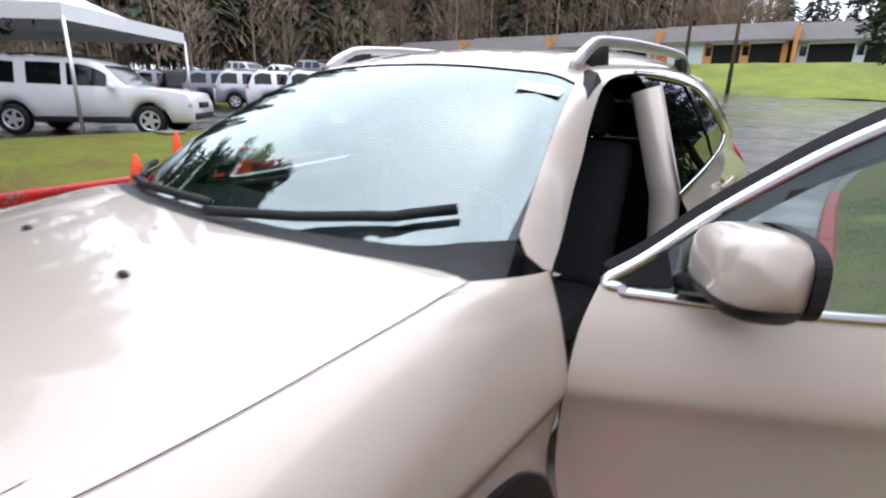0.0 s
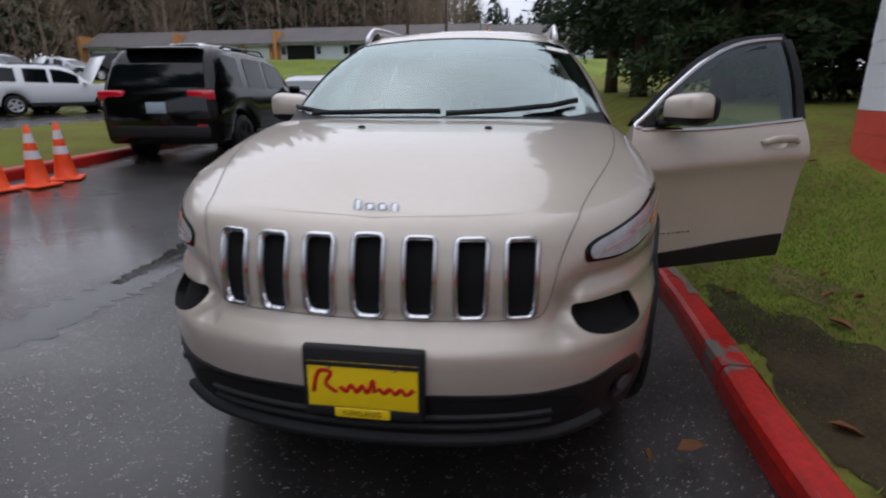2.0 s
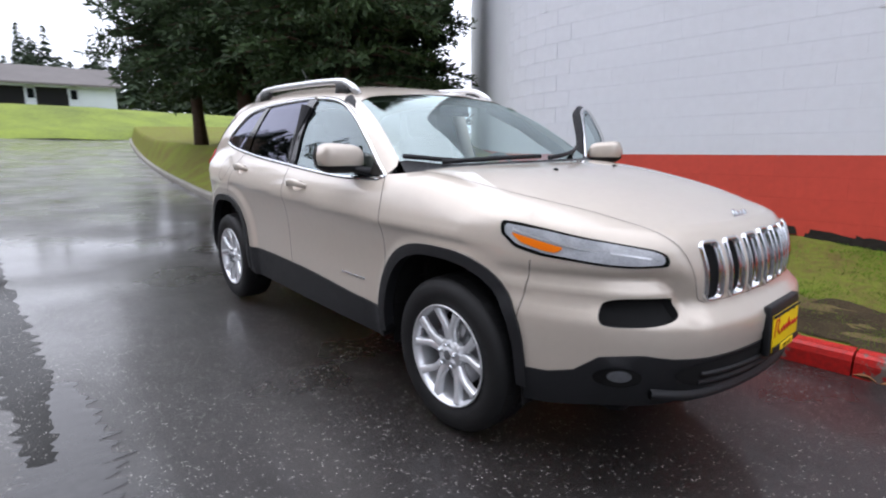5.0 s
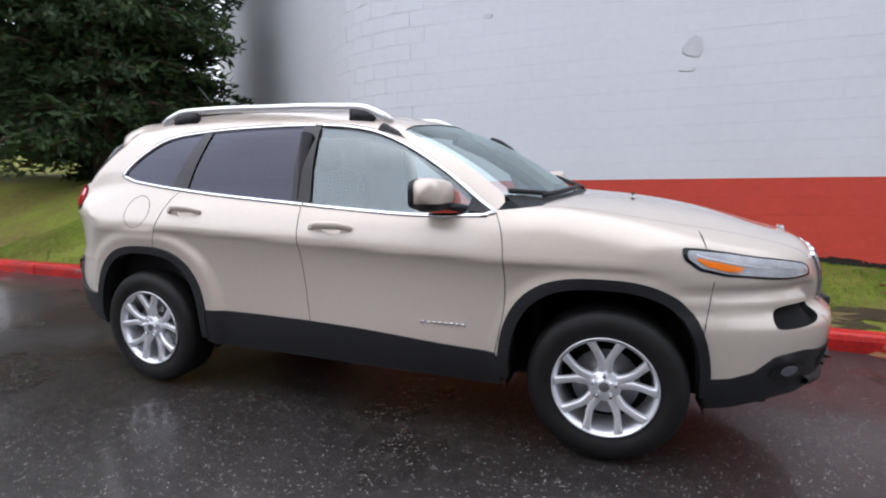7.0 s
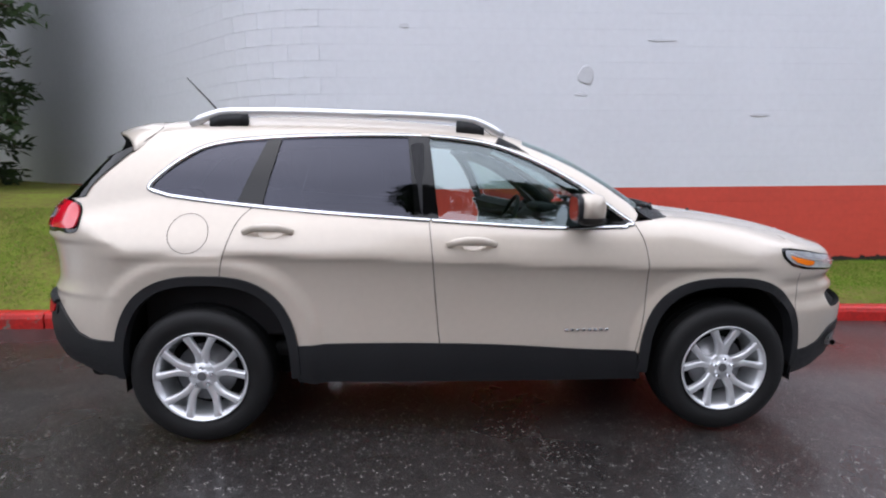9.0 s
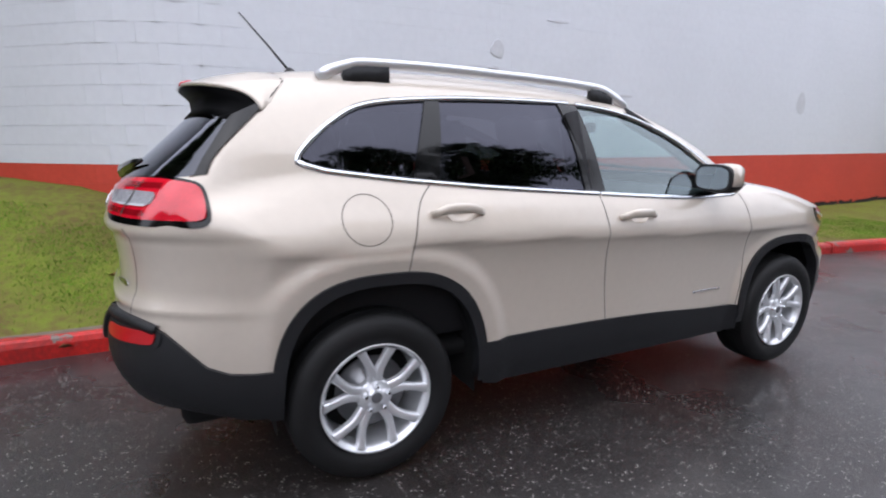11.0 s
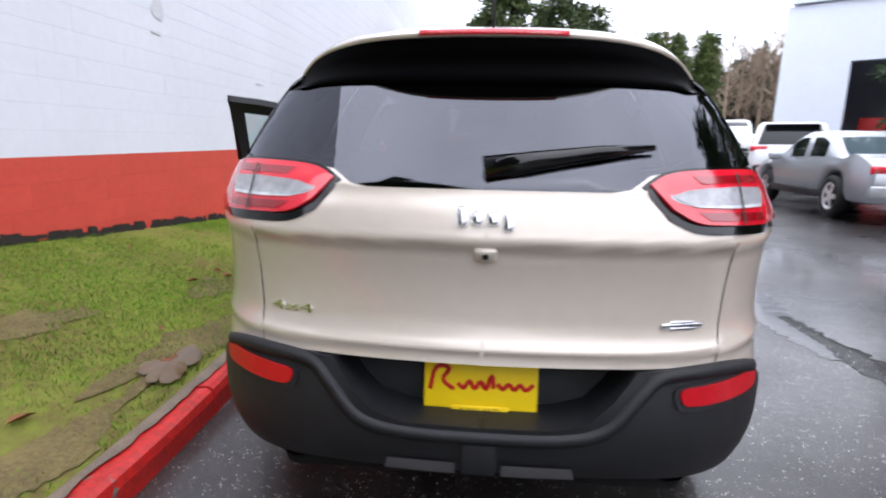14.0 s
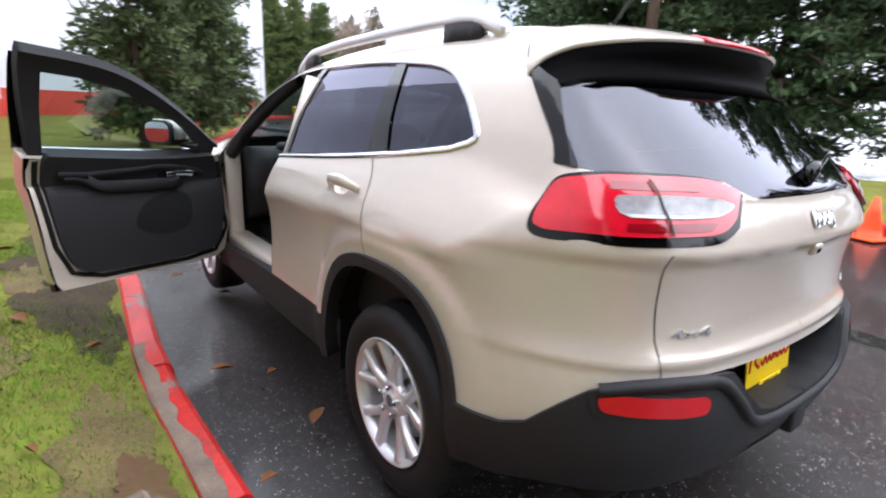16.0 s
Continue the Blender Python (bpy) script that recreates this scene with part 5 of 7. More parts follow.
panel("headlamp_bezel", HL, GLOSSBLACK, step=0.025, offset=0.002, rim=0.02)
panel("headlamp", HLI, material("headlamp_lens", srgb(198, 201, 206), 0.16, 0.0, 1.0, vary=0.45, vary_scale=16), step=0.025, offset=0.005, label="clear slim headlamp")
panel("turn_signal", AMB, AMBER, step=0.02, offset=0.008, label="amber turn signal")
ribbon("lamp_strip", joined(seg("side", [(1.685, 0.958), (1.72, 0.947), (1.80, 0.929), (1.92, 0.906)]), seg("front", [(0.66, 0.889), (0.61, 0.879)])), 0.007, BRIGHT, 0.009)

# tail lamps
TLO = joined(seg("rear", curve2([(0.37, 1.178), (0.43, 1.210), (0.52, 1.223), (0.66, 1.227), (0.715, 1.224)], 4, False)), seg("side", curve2([(-1.965, 1.221), (-1.935, 1.213), (-1.916, 1.195), (-1.906, 1.16), (-1.902, 1.115), (-1.908, 1.085), (-1.928, 1.069), (-1.965, 1.064)], 4, False)),
             seg("rear", curve2([(0.715, 1.064), (0.60, 1.067), (0.50, 1.074), (0.43, 1.105)], 4, False)))
TLI = joined(seg("rear", curve2([(0.390, 1.179), (0.44, 1.202), (0.52, 1.212), (0.66, 1.216), (0.71, 1.213)], 4, False)), seg("side", curve2([(-1.962, 1.208), (-1.938, 1.201), (-1.925, 1.186), (-1.917, 1.155), (-1.915, 1.118), (-1.921, 1.097), (-1.942, 1.088), (-1.962, 1.086)], 4, False)),
             seg("rear", curve2([(0.71, 1.086), (0.60, 1.089), (0.505, 1.095), (0.44, 1.125)], 4, False)))
TLC = joined(seg("rear", [(0.435, 1.168), (0.47, 1.180), (0.60, 1.186), (0.685, 1.186)]), seg("rear", [(0.695, 1.178), (0.695, 1.142), (0.685, 1.132), (0.58, 1.130), (0.50, 1.134), (0.455, 1.148)]))
TLC = (TLC - np.array([0, 0, 1.158])) * np.array([1, 1, 0.72]) + np.array([0, 0, 1.146])
panel("tail_lamp_bezel", TLO, GLOSSBLACK, step=0.03, offset=0.003, rim=0.02)
panel("tail_lamp", TLI, REDLENS, step=0.025, offset=0.012, rim=0.012, label="red wraparound tail lamp")
panel("reverse_lamp", TLC, material("grey_clear_lens", srgb(176, 176, 180), 0.2, 0.0, 1.0, vary=0.4, vary_scale=45), step=0.02, offset=0.0155, rim=0.004, label="clear centre strip of tail lamp")
ribbon("lens_frame", np.vstack([TLC, TLC[:1]]), 0.008, CLEARLENS, 0.018, label="pale frame round the clear strip")
DARKRED = material("dark_red_lens", srgb(150, 8, 24), 0.12, 0.0, 1.0, vary=0.3, vary_scale=30)
for cell in ([(0.50, 1.198), (0.69, 1.202), (0.70, 1.184), (0.52, 1.180)], [(0.50, 1.118), (0.695, 1.114), (0.70, 1.097), (0.53, 1.100)]):
    panel("lamp_cell", outline("rear", cell, 0.012), DARKRED, step=0.02, offset=0.0135)
ribbon("lamp_gap", seg("rear", [(0.622, 1.205), (0.622, 1.09)]), 0.006, SEAM, 0.0185)

# rear spoiler, wiper, emblems
def shell(name, sections, mat, label="", parent=None, close=True):
    k = len(sections[0])
    verts = [p for s in sections for p in s]
    faces = []
    for i in range(len(sections) - 1):
        for j in range(k):
            j2 = (j + 1) % k
            faces.append((i * k + j, i * k + j2, (i + 1) * k + j2, (i + 1) * k + j))
    if close:
        faces += [tuple(range(k))[::-1], tuple((len(sections) - 1) * k + j for j in range(k))]
    return mesh_object(name, verts, faces, mat, parent or CAR, label)


# black trim, its colour taken darker still to hold the spoiler's shade
VISOR = material("black_visor", srgb(5, 5, 6), 0.55, ior=1.1)
# edge of the spoiler from the middle to its end, where it runs out on the black blade, and the line on the body from which it grows
TIP = [(0.0, -1.962, 1.580), (0.20, -1.952, 1.578), (0.35, -1.915, 1.573), (0.46, -1.860, 1.563), (0.555, -1.782, 1.545), (0.615, -1.730, 1.512), (0.650, -1.705, 1.470)]
ROOT = [tuple(p) for p in on_top([(0.0, -1.66), (0.20, -1.655), (0.35, -1.645), (0.46, -1.625), (0.545, -1.60)])] + [tuple(p) for p in on_side([(-1.640, 1.535), (-1.668, 1.492)])]
GLASS_EDGE = [tuple(p) for p in on_rear([(0.0, 1.450), (0.20, 1.450), (0.35, 1.449), (0.45, 1.447), (0.53, 1.443), (0.585, 1.436)])] + [tuple(on_side([(-1.80, 1.43)])[0])]


def along(points, n=6):
    """The points joined into a smooth 3D line over both sides of the car."""
    pts = [np.array(p) for p in points]
    k, half = len(pts), []
    for i in range(k - 1):
        a, b, c, d = pts[max(i - 1, 0)], pts[i], pts[i + 1], pts[min(i + 2, k - 1)]
        if i == 0:
            a = b * 2 - c
            a[1:] = c[1:]
        for t in np.arange(n) / n:
            half.append(0.5 * (2 * b + (c - a) * t + (2 * a - 5 * b + 4 * c - d) * t * t + (3 * b - a - 3 * c + d) * t ** 3))
    half.append(pts[-1])
    return [np.array((-p[0], p[1], p[2])) for p in half[:0:-1]] + half


top_rows, low_rows = [], []
for root, tip, glass in zip(along(ROOT), along(TIP), along(GLASS_EDGE)):
    bulge = np.array((0, 0, 0.016))
    top_rows.append([root + (0, 0.05, -0.012), root + (0, 0, 0.002), root * 0.66 + tip * 0.34 + bulge, root * 0.3 + tip * 0.7 + bulge * 0.9, tip + (0, 0.012, 0.006), tip, tip + (0, 0.008, -0.012), root * 0.5 + tip * 0.5 - (0, 0, 0.035)])
    low_rows.append([tip + (0, 0.006, -0.010), tip * 0.6 + glass * 0.4 + (0, 0.035, 0.004), tip * 0.25 + glass * 0.75 + (0, 0.03, 0.0), glass + (0, -0.010, -0.002), glass + (0, 0.06, 0.02), root * 0.4 + tip * 0.6 - (0, 0, 0.03)])
shell("spoiler", top_rows, PAINT, "painted roof spoiler")
shell("spoiler_underside", low_rows, VISOR, "black panel under the spoiler")
ribbon("panel_gap", joined(on_top([(0.05, -1.66), (0.20, -1.655), (0.35, -1.645), (0.46, -1.625), (0.545, -1.60)]), seg("side", [(-1.640, 1.535)] + PILLAR_D[4:])), 0.005, SEAM, 0.0045)
panel("pillar_wing", joined(seg("side", PILLAR_D), seg("rear", [(0.722, 1.232)]), seg("side", PANE_EDGE), seg("side", [(-1.80, 1.445), (-1.72, 1.485), (-1.665, 1.53)])), GLOSSBLACK, step=0.02, offset=0.003, rim=0.006, label="gloss black blade beside the rear window")
sx = [[(x, y - 0.25 * x * x * -1 - 0.019, z - 0.05 * x * x) for y, z in ((-1.946, 1.575), (-1.938, 1.590), (-1.905, 1.6005), (-1.90, 1.570))] for x in np.linspace(-0.21, 0.21, 9)]
shell("high_brake_lamp", sx, REDLENS, "red high brake lamp")
wl = on_rear([(x, 1.212 + 0.05 * t) for x, t in ((-0.01, 0), (0.12, 0.45), (0.27, 0.9), (0.42, 1.25))]) + np.array([0, -0.022, 0.0])
v, f = tube(wl, [0.034, 0.026, 0.019, 0.008], 8, scale=(0.6, 1))
mesh_object("rear_wiper", v, f, GLOSSBLACK, CAR, "black rear wiper arm")


# wheels
def wheel_at(x, y, sgn):
    """A wheel whose outer face looks towards sgn * x."""
    w = empty("wheel")
    w.parent = CAR
    w.matrix_basis = Matrix.Translation((x, y, 0.351)) @ (Matrix.Identity(4) if sgn > 0 else Matrix.Rotation(math.pi, 4, "Z"))
    for name, me in WHEEL_MESHES:
        o = new(name, me)
        o.parent = w
    return w


def keep_mesh(name, verts, faces, mat, smooth=True):
    me = bpy.data.meshes.new(name)
    me.from_pydata([tuple(v) for v in verts], [], [tuple(f) for f in faces])
    me.materials.append(mat)
    if smooth:
        me.polygons.foreach_set("use_smooth", [True] * len(me.polygons))
    return name, me


WHEEL_MESHES = []
tyre = [(-0.225, 0.235), (-0.235, 0.26), (-0.235, 0.31), (-0.215, 0.338), (-0.185, 0.348), (-0.15, 0.351), (-0.06, 0.351), (-0.025, 0.346), (-0.005, 0.333), (0.006, 0.305), (0.008, 0.28), (0.002, 0.255), (-0.006, 0.24), (-0.012, 0.226)]
WHEEL_MESHES.append(keep_mesh("tyre", *lathe(tyre, 64), RUBBER))
tread_v, tread_f = [], []
for row, (x0, x1) in enumerate(((-0.205, -0.168), (-0.160, -0.122), (-0.112, -0.074), (-0.064, -0.026))):
    for i in range(72):
        a, b = 2 * math.pi * (i + 0.08 + 0.3 * row) / 72, 2 * math.pi * (i + 0.86 + 0.3 * row) / 72
        k = len(tread_v)
        for r in (0.345, 0.3535):
            for xx, t in ((x0, a), (x1, a + 0.02), (x1, b + 0.02), (x0, b)):
                rr = r - (0.006 if (row == 0 and xx == x0) or (row == 3 and xx == x1) else 0)
                tread_v.append((xx, rr * math.cos(t), rr * math.sin(t)))
        tread_f += [(k + 4, k + 5, k + 6, k + 7), (k, k + 1, k + 5, k + 4), (k + 1, k + 2, k + 6, k + 5), (k + 2, k + 3, k + 7, k + 6), (k + 3, k, k + 4, k + 7)]
WHEEL_MESHES.append(keep_mesh("tread", tread_v, tread_f, RUBBER, False))
rim = [(-0.20, 0.205), (-0.19, 0.222), (-0.05, 0.215), (-0.02, 0.222), (-0.004, 0.232), (0.002, 0.231), (0.002, 0.226), (-0.006, 0.222), (-0.014, 0.212), (-0.04, 0.208), (-0.18, 0.200)]
WHEEL_MESHES.append(keep_mesh("rim", *lathe(rim, 64), ALLOY))
sv, sf = [], []
for i in range(5):
    for turn in (-1, 1):
        mid_angle = 2 * math.pi * i / 5 + math.pi / 2
        prev = None
        for j in range(11):
            t = j / 10
            r = 0.045 + 0.172 * t
            ang = mid_angle + turn * float(np.interp(r, (0.045, 0.08, 0.108, 0.125, 0.16, 0.19, 0.217), (0.17, 0.15, 0.142, 0.158, 0.228, 0.276, 0.305)))
            half = (0.0180 - 0.0035 * t + (0.006 * (1 - t) ** 3) + (0.006 * t ** 6)) / r
            front = -0.012 + 0.010 * t ** 2 - 0.020 * (1 - t) ** 2
            k = len(sv)
            for dx, da in ((-0.03, -half), (-0.004, -half * 0.95), (0.0, -half * 0.6), (0.0, half * 0.6), (-0.004, half * 0.95), (-0.03, half)):
                sv.append((front + dx, r * math.cos(ang + da), r * math.sin(ang + da)))
            if prev is not None:
                sf += [(prev + q, prev + q + 1, k + q + 1, k + q) for q in range(5)]
            prev = k
WHEEL_MESHES.append(keep_mesh("spoke_star", sv, sf, ALLOY))
hub = [(-0.06, 0.075), (-0.034, 0.074), (-0.026, 0.066), (-0.024, 0.036), (-0.018, 0.033), (-0.014, 0.029), (-0.014, 0.0)]
WHEEL_MESHES.append(keep_mesh("hub", *lathe(hub, 32), ALLOY))
WHEEL_MESHES.append(keep_mesh("hub_cap", *lathe([(-0.0135, 0.023), (-0.0125, 0.021), (-0.0125, 0.0)], 24), GREYTRIM))
for i in range(5):
    t = 2 * math.pi * i / 5 + math.pi / 2
    v, f = lathe([(-0.05, 0.011), (-0.004, 0.0105), (0.001, 0.007), (0.001, 0.0)], 6)
    WHEEL_MESHES.append(keep_mesh("lug_nut", [(a, b + 0.051 * math.cos(t), c + 0.051 * math.sin(t)) for a, b, c in v], f, CHROME, False))
WHEEL_MESHES.append(keep_mesh("brake_disc", *lathe([(-0.10, 0.15), (-0.085, 0.15), (-0.085, 0.07), (-0.06, 0.068), (-0.06, 0.0)], 40), material("brake_disc_steel", (0.32, 0.32, 0.33), 0.35, 0.9, vary=0.2, vary_scale=20)))
WHEEL_MESHES.append(keep_mesh("wheel_back", *lathe([(-0.16, 0.205), (-0.16, 0.0)], 32), DARK))
for y in WHEELS_Y:
    wheel_at(0.893, y, 1)
    wheel_at(-0.893, y, -1)

# underbody and wheel wells
part("underbody", box_bm(0, 0.0, 0.42, 1.24, 4.1, 0.34, 0.04), DARK, CAR, "dark underbody")
for y, top in ((1.325, 0.79), (-1.305, 0.815)):
    for sx in (1, -1):
        pts = [q for q in arch(y, top + 0.02, 0.43, 0.35, 0.26)]
        vs, fs = [], []
        for yy, zz in pts:
            for xx in (0.845, 0.45):
                vs.append((xx * sx, yy, zz))
        k = len(pts)
        fs = [(2 * i, 2 * i + 2, 2 * i + 3, 2 * i + 1) for i in range(k - 1)] + [tuple(2 * i + 1 for i in range(k))]
        mesh_object("wheel_well", vs, fs, DARK, CAR)

# mirrors
def mirror_thing(side):
    sx, dy = (1, 0.0) if side == "R" else (-1, 0.045)
    secs = []
    for i in range(13):
        t = i / 12
        x = 0.800 + 0.245 * t
        r = (1 - abs(2 * t - 1) ** 4.5) ** 0.5 if 0 < t < 1 else 0.05
        r = max(r, 0.12)
        cy, cz = 0.565 + dy - 0.025 * t, 1.205 - 0.002 * t
        ring = []
        for j in range(20):
            a = 2 * math.pi * j / 20
            c, s = math.cos(a), math.sin(a)
            ry = 0.085 if c > 0 else 0.055
            ring.append((sx * x, cy + ry * r * math.copysign(abs(c) ** 0.7, c), cz + (0.070 + 0.010 * t) * r * math.copysign(abs(s) ** 0.58, s) - 0.012 * (1 - t)))
        secs.append(ring)
    d = DOORS[side]
    cap = shell("mirror_cap", secs, PAINT, "body coloured mirror housing", d)
    low = [[(p[0], p[1], min(p[2], 1.160) - 0.004) if p[2] < 1.160 else (p[0], (p[1] - 0.565 - dy) * 0.97 + 0.565 + dy, 1.160) for p in s] for s in secs]
    low = [[(x, (y - 0.565 - dy) * 1.03 + 0.565 + dy, z) for x, y, z in s] for s in low]
    shell("mirror_base", low, PLASTIC, "black lower mirror shell", d)
    v, f = tube([(sx * 0.775, 0.70, 1.118), (sx * 0.84, 0.64, 1.135), (sx * 0.90, 0.575, 1.148)], [0.04, 0.034, 0.03], 10, scale=(1.0, 0.6))
    mesh_object("mirror_arm", v, f, PLASTIC, d)
    for name, w, h, lift, mat in (("mirror_bezel", 0.112, 0.070, 0.004, PLASTIC), ("mirror_glass", 0.100, 0.058, 0.008, material("mirror_silver", (0.62, 0.64, 0.67), 0.03, 1.0))):
        g = []
        for t in np.linspace(0, 2 * math.pi, 33)[:-1]:
            c, q = math.cos(t), math.sin(t)
            x = 0.922 + w * math.copysign(abs(c) ** 0.6, c)
            g.append((sx * x, 0.510 + dy - 0.025 * (x - 0.8) / 0.245 - lift, 1.200 + h * math.copysign(abs(q) ** 0.6, q)))
        mesh_object(name, g + [(p[0], p[1] + 0.022, p[2]) for p in g], [tuple(range(32))] + [(i, (i + 1) % 32, 32 + (i + 1) % 32, 32 + i) for i in range(32)], mat, d, name.replace("_", " "), False)
    panel("sail", outline("side", [(0.70, 1.118), (0.80, 1.112), (0.825, 1.122), (0.72, 1.20)]), GLOSSBLACK, offset=0.002, parent=d, sides=side)


mirror_thing("R")
mirror_thing("L")

# roof rails and aerial
for sx in (1, -1):
    ys = np.linspace(0.19, -1.46, 34)
    pts = []
    for y in ys:
        t = (y + 1.46) / 1.65
        lift = 0.062 * min(1.0, (min(t, 1 - t) / 0.10)) ** 0.7
        x = 0.565 - 0.045 * max(-y - 0.6, 0) + 0.0 * y
        z = float(on_top([(x, y)])[0, 2]) + lift
        pts.append((sx * x, y, z))
    v, f = tube(pts, [0.019 + 0.004 * max(0.0, 1 - min(i, len(pts) - 1 - i) / 3.0) for i in range(len(pts))], 10, scale=(0.8, 1.15))
    mesh_object("roof_rail", v, f, BRIGHT, CAR, "silver roof rail")
    for a, b in ((0.13, -0.10), (-1.13, -1.40)):
        q = [p for p in pts if b <= p[1] <= a]
        secs = [[(p[0] - 0.012, p[1], p[2] - 0.004), (p[0] + 0.012, p[1], p[2] - 0.004), (p[0] + 0.018, p[1], p[2] - 0.075), (p[0] - 0.018, p[1], p[2] - 0.075)] for p in q]
        shell("rail_foot", secs, PLASTIC)
v, f = lathe([(0.0, 0.034), (0.012, 0.03), (0.03, 0.012), (0.035, 0.0)], 16, "z")
mesh_object("aerial_base", [(a - 0.0, b - 1.46, c + 1.672) for a, b, c in v], f, PLASTIC, CAR)
v, f = tube([(0.0, -1.465, 1.69), (0.0, -1.56, 1.80), (0.0, -1.68, 1.93)], [0.006, 0.0045, 0.003], 8)
mesh_object("aerial", v, f, PLASTIC, CAR, "thin black roof aerial")

# wipers and washer jets
for pts in ([(-0.05, 1.15), (-0.30, 1.075), (-0.52, 0.985), (-0.64, 0.91)], [(0.62, 1.02), (0.40, 1.085), (0.15, 1.11), (-0.02, 1.115)], [(0.55, 1.03), (0.70, 0.94), (0.755, 0.88)]):
    p = on_top(dense(pts, 0.05, False)) + np.array([0, 0.0, 0.022])
    v, f = tube(p, 0.011, 6, scale=(0.8, 1.2))
    mesh_object("wiper", v, f, PLASTIC, CAR, "black windshield wiper")
for sx in (1, -1):
    p = on_top([(0.255, 1.43)])[0]
    v, f = lathe([(0.0, 0.016), (0.008, 0.014), (0.012, 0.008), (0.013, 0.0)], 12, "z")
    mesh_object("washer_jet", [(sx * p[0] + a, p[1] + b * 0.7, p[2] + c - 0.002) for a, b, c in v], f, PLASTIC, CAR)


# emblems and plates
def chrome_letters(places, width, height, frm, parent, name, depth=0.008, mat=CHROME):
    """Plain raised shapes for an emblem. places: offsets along and the shape's own height; frm: a frame with x along, y up, z out."""
    bm = bmesh.new()
    for x, y, w, h in places:
        box_bm(x, y, depth / 2, w, h, depth, min(w, h) * 0.3, 2, None, bm)
    bmesh.ops.transform(bm, matrix=frm, verts=bm.verts)
    return part(name, bm, mat, parent, "raised chrome emblem shapes")


def surface_frame(kind, a, b):
    p = PLACE[kind]([(a, b)])
    n = Vector(normal_at(p)[0])
    up = Vector((0, 0, 1))
    right = up.cross(n).normalized()
    up = n.cross(right)
    m = Matrix((right, up, n)).transposed().to_4x4()
    m.translation = Vector(p[0]) + n * 0.001
    return m


WORDMARK = [(-0.058, 0.004, 0.024, 0.050), (-0.022, 0.0, 0.028, 0.034), (0.016, 0.0, 0.028, 0.034), (0.053, -0.006, 0.024, 0.048)]
chrome_letters(WORDMARK, 0, 0, surface_frame("rear", 0.0, 1.098), CAR, "rear_emblem")
hood_m = surface_frame("top", 0.0, 2.168)
hood_m = Matrix.Translation(hood_m.translation) @ Matrix(((-1, 0, 0), (0, -0.42, 0.907), (0, 0.907, 0.42))).to_4x4()
chrome_letters([(x * 0.92, y * 0.8, w, h * 0.85) for x, y, w, h in WORDMARK], 0, 0, hood_m, CAR, "hood_emblem")
BADGE = [(-0.105 + 0.03 * i, 0, 0.020, 0.012) for i in range(8)]
for side in "RL":
    m = surface_frame("side", 0.595, 0.575)
    if side == "L":
        m = Matrix.Diagonal((-1, 1, 1, 1)) @ m
    for place in BADGE:
        chrome_letters([place], 0, 0, m, DOORS[side], "badge_shape", 0.004)
chrome_letters([(-0.0, 0, 0.115, 0.014), (0.0, 0.008, 0.07, 0.008), (0.0, -0.008, 0.07, 0.008)], 0, 0, surface_frame("rear", 0.50, 0.835), CAR, "trim_badge", 0.004)


def letters(text, size, m, mat, parent, name="lettering", depth=0.003):
    cu = bpy.data.curves.new("lettering", "FONT")
    cu.body, cu.size, cu.extrude, cu.align_x, cu.align_y, cu.resolution_u = text, size, depth, "CENTER", "CENTER", 3
    tmp = bpy.data.objects.new("lettering", cu)
    me = bpy.data.meshes.new_from_object(tmp)
    bpy.data.objects.remove(tmp)
    me.materials.clear()
    me.materials.append(mat)
    me.transform(m)
    o = new(name, me)
    o.parent = parent
    return o


letters("4x4", 0.058, surface_frame("rear", -0.51, 0.838) @ Matrix.Diagonal((1.55, 0.62, 1, 1)), CHROME, CAR, "drive_badge")
part("rear_camera", box_bm(0, 0, 0.004, 0.056, 0.036, 0.018, 0.008, 2, surface_frame("rear", 0.0, 1.012)), PAINT, CAR)
part("camera_lens", box_bm(0, 0, 0.012, 0.016, 0.014, 0.01, 0.003, 2, surface_frame("rear", 0.0, 1.012)), DARK, CAR)


TABINK = material("brown_print", srgb(112, 84, 16), 0.6)


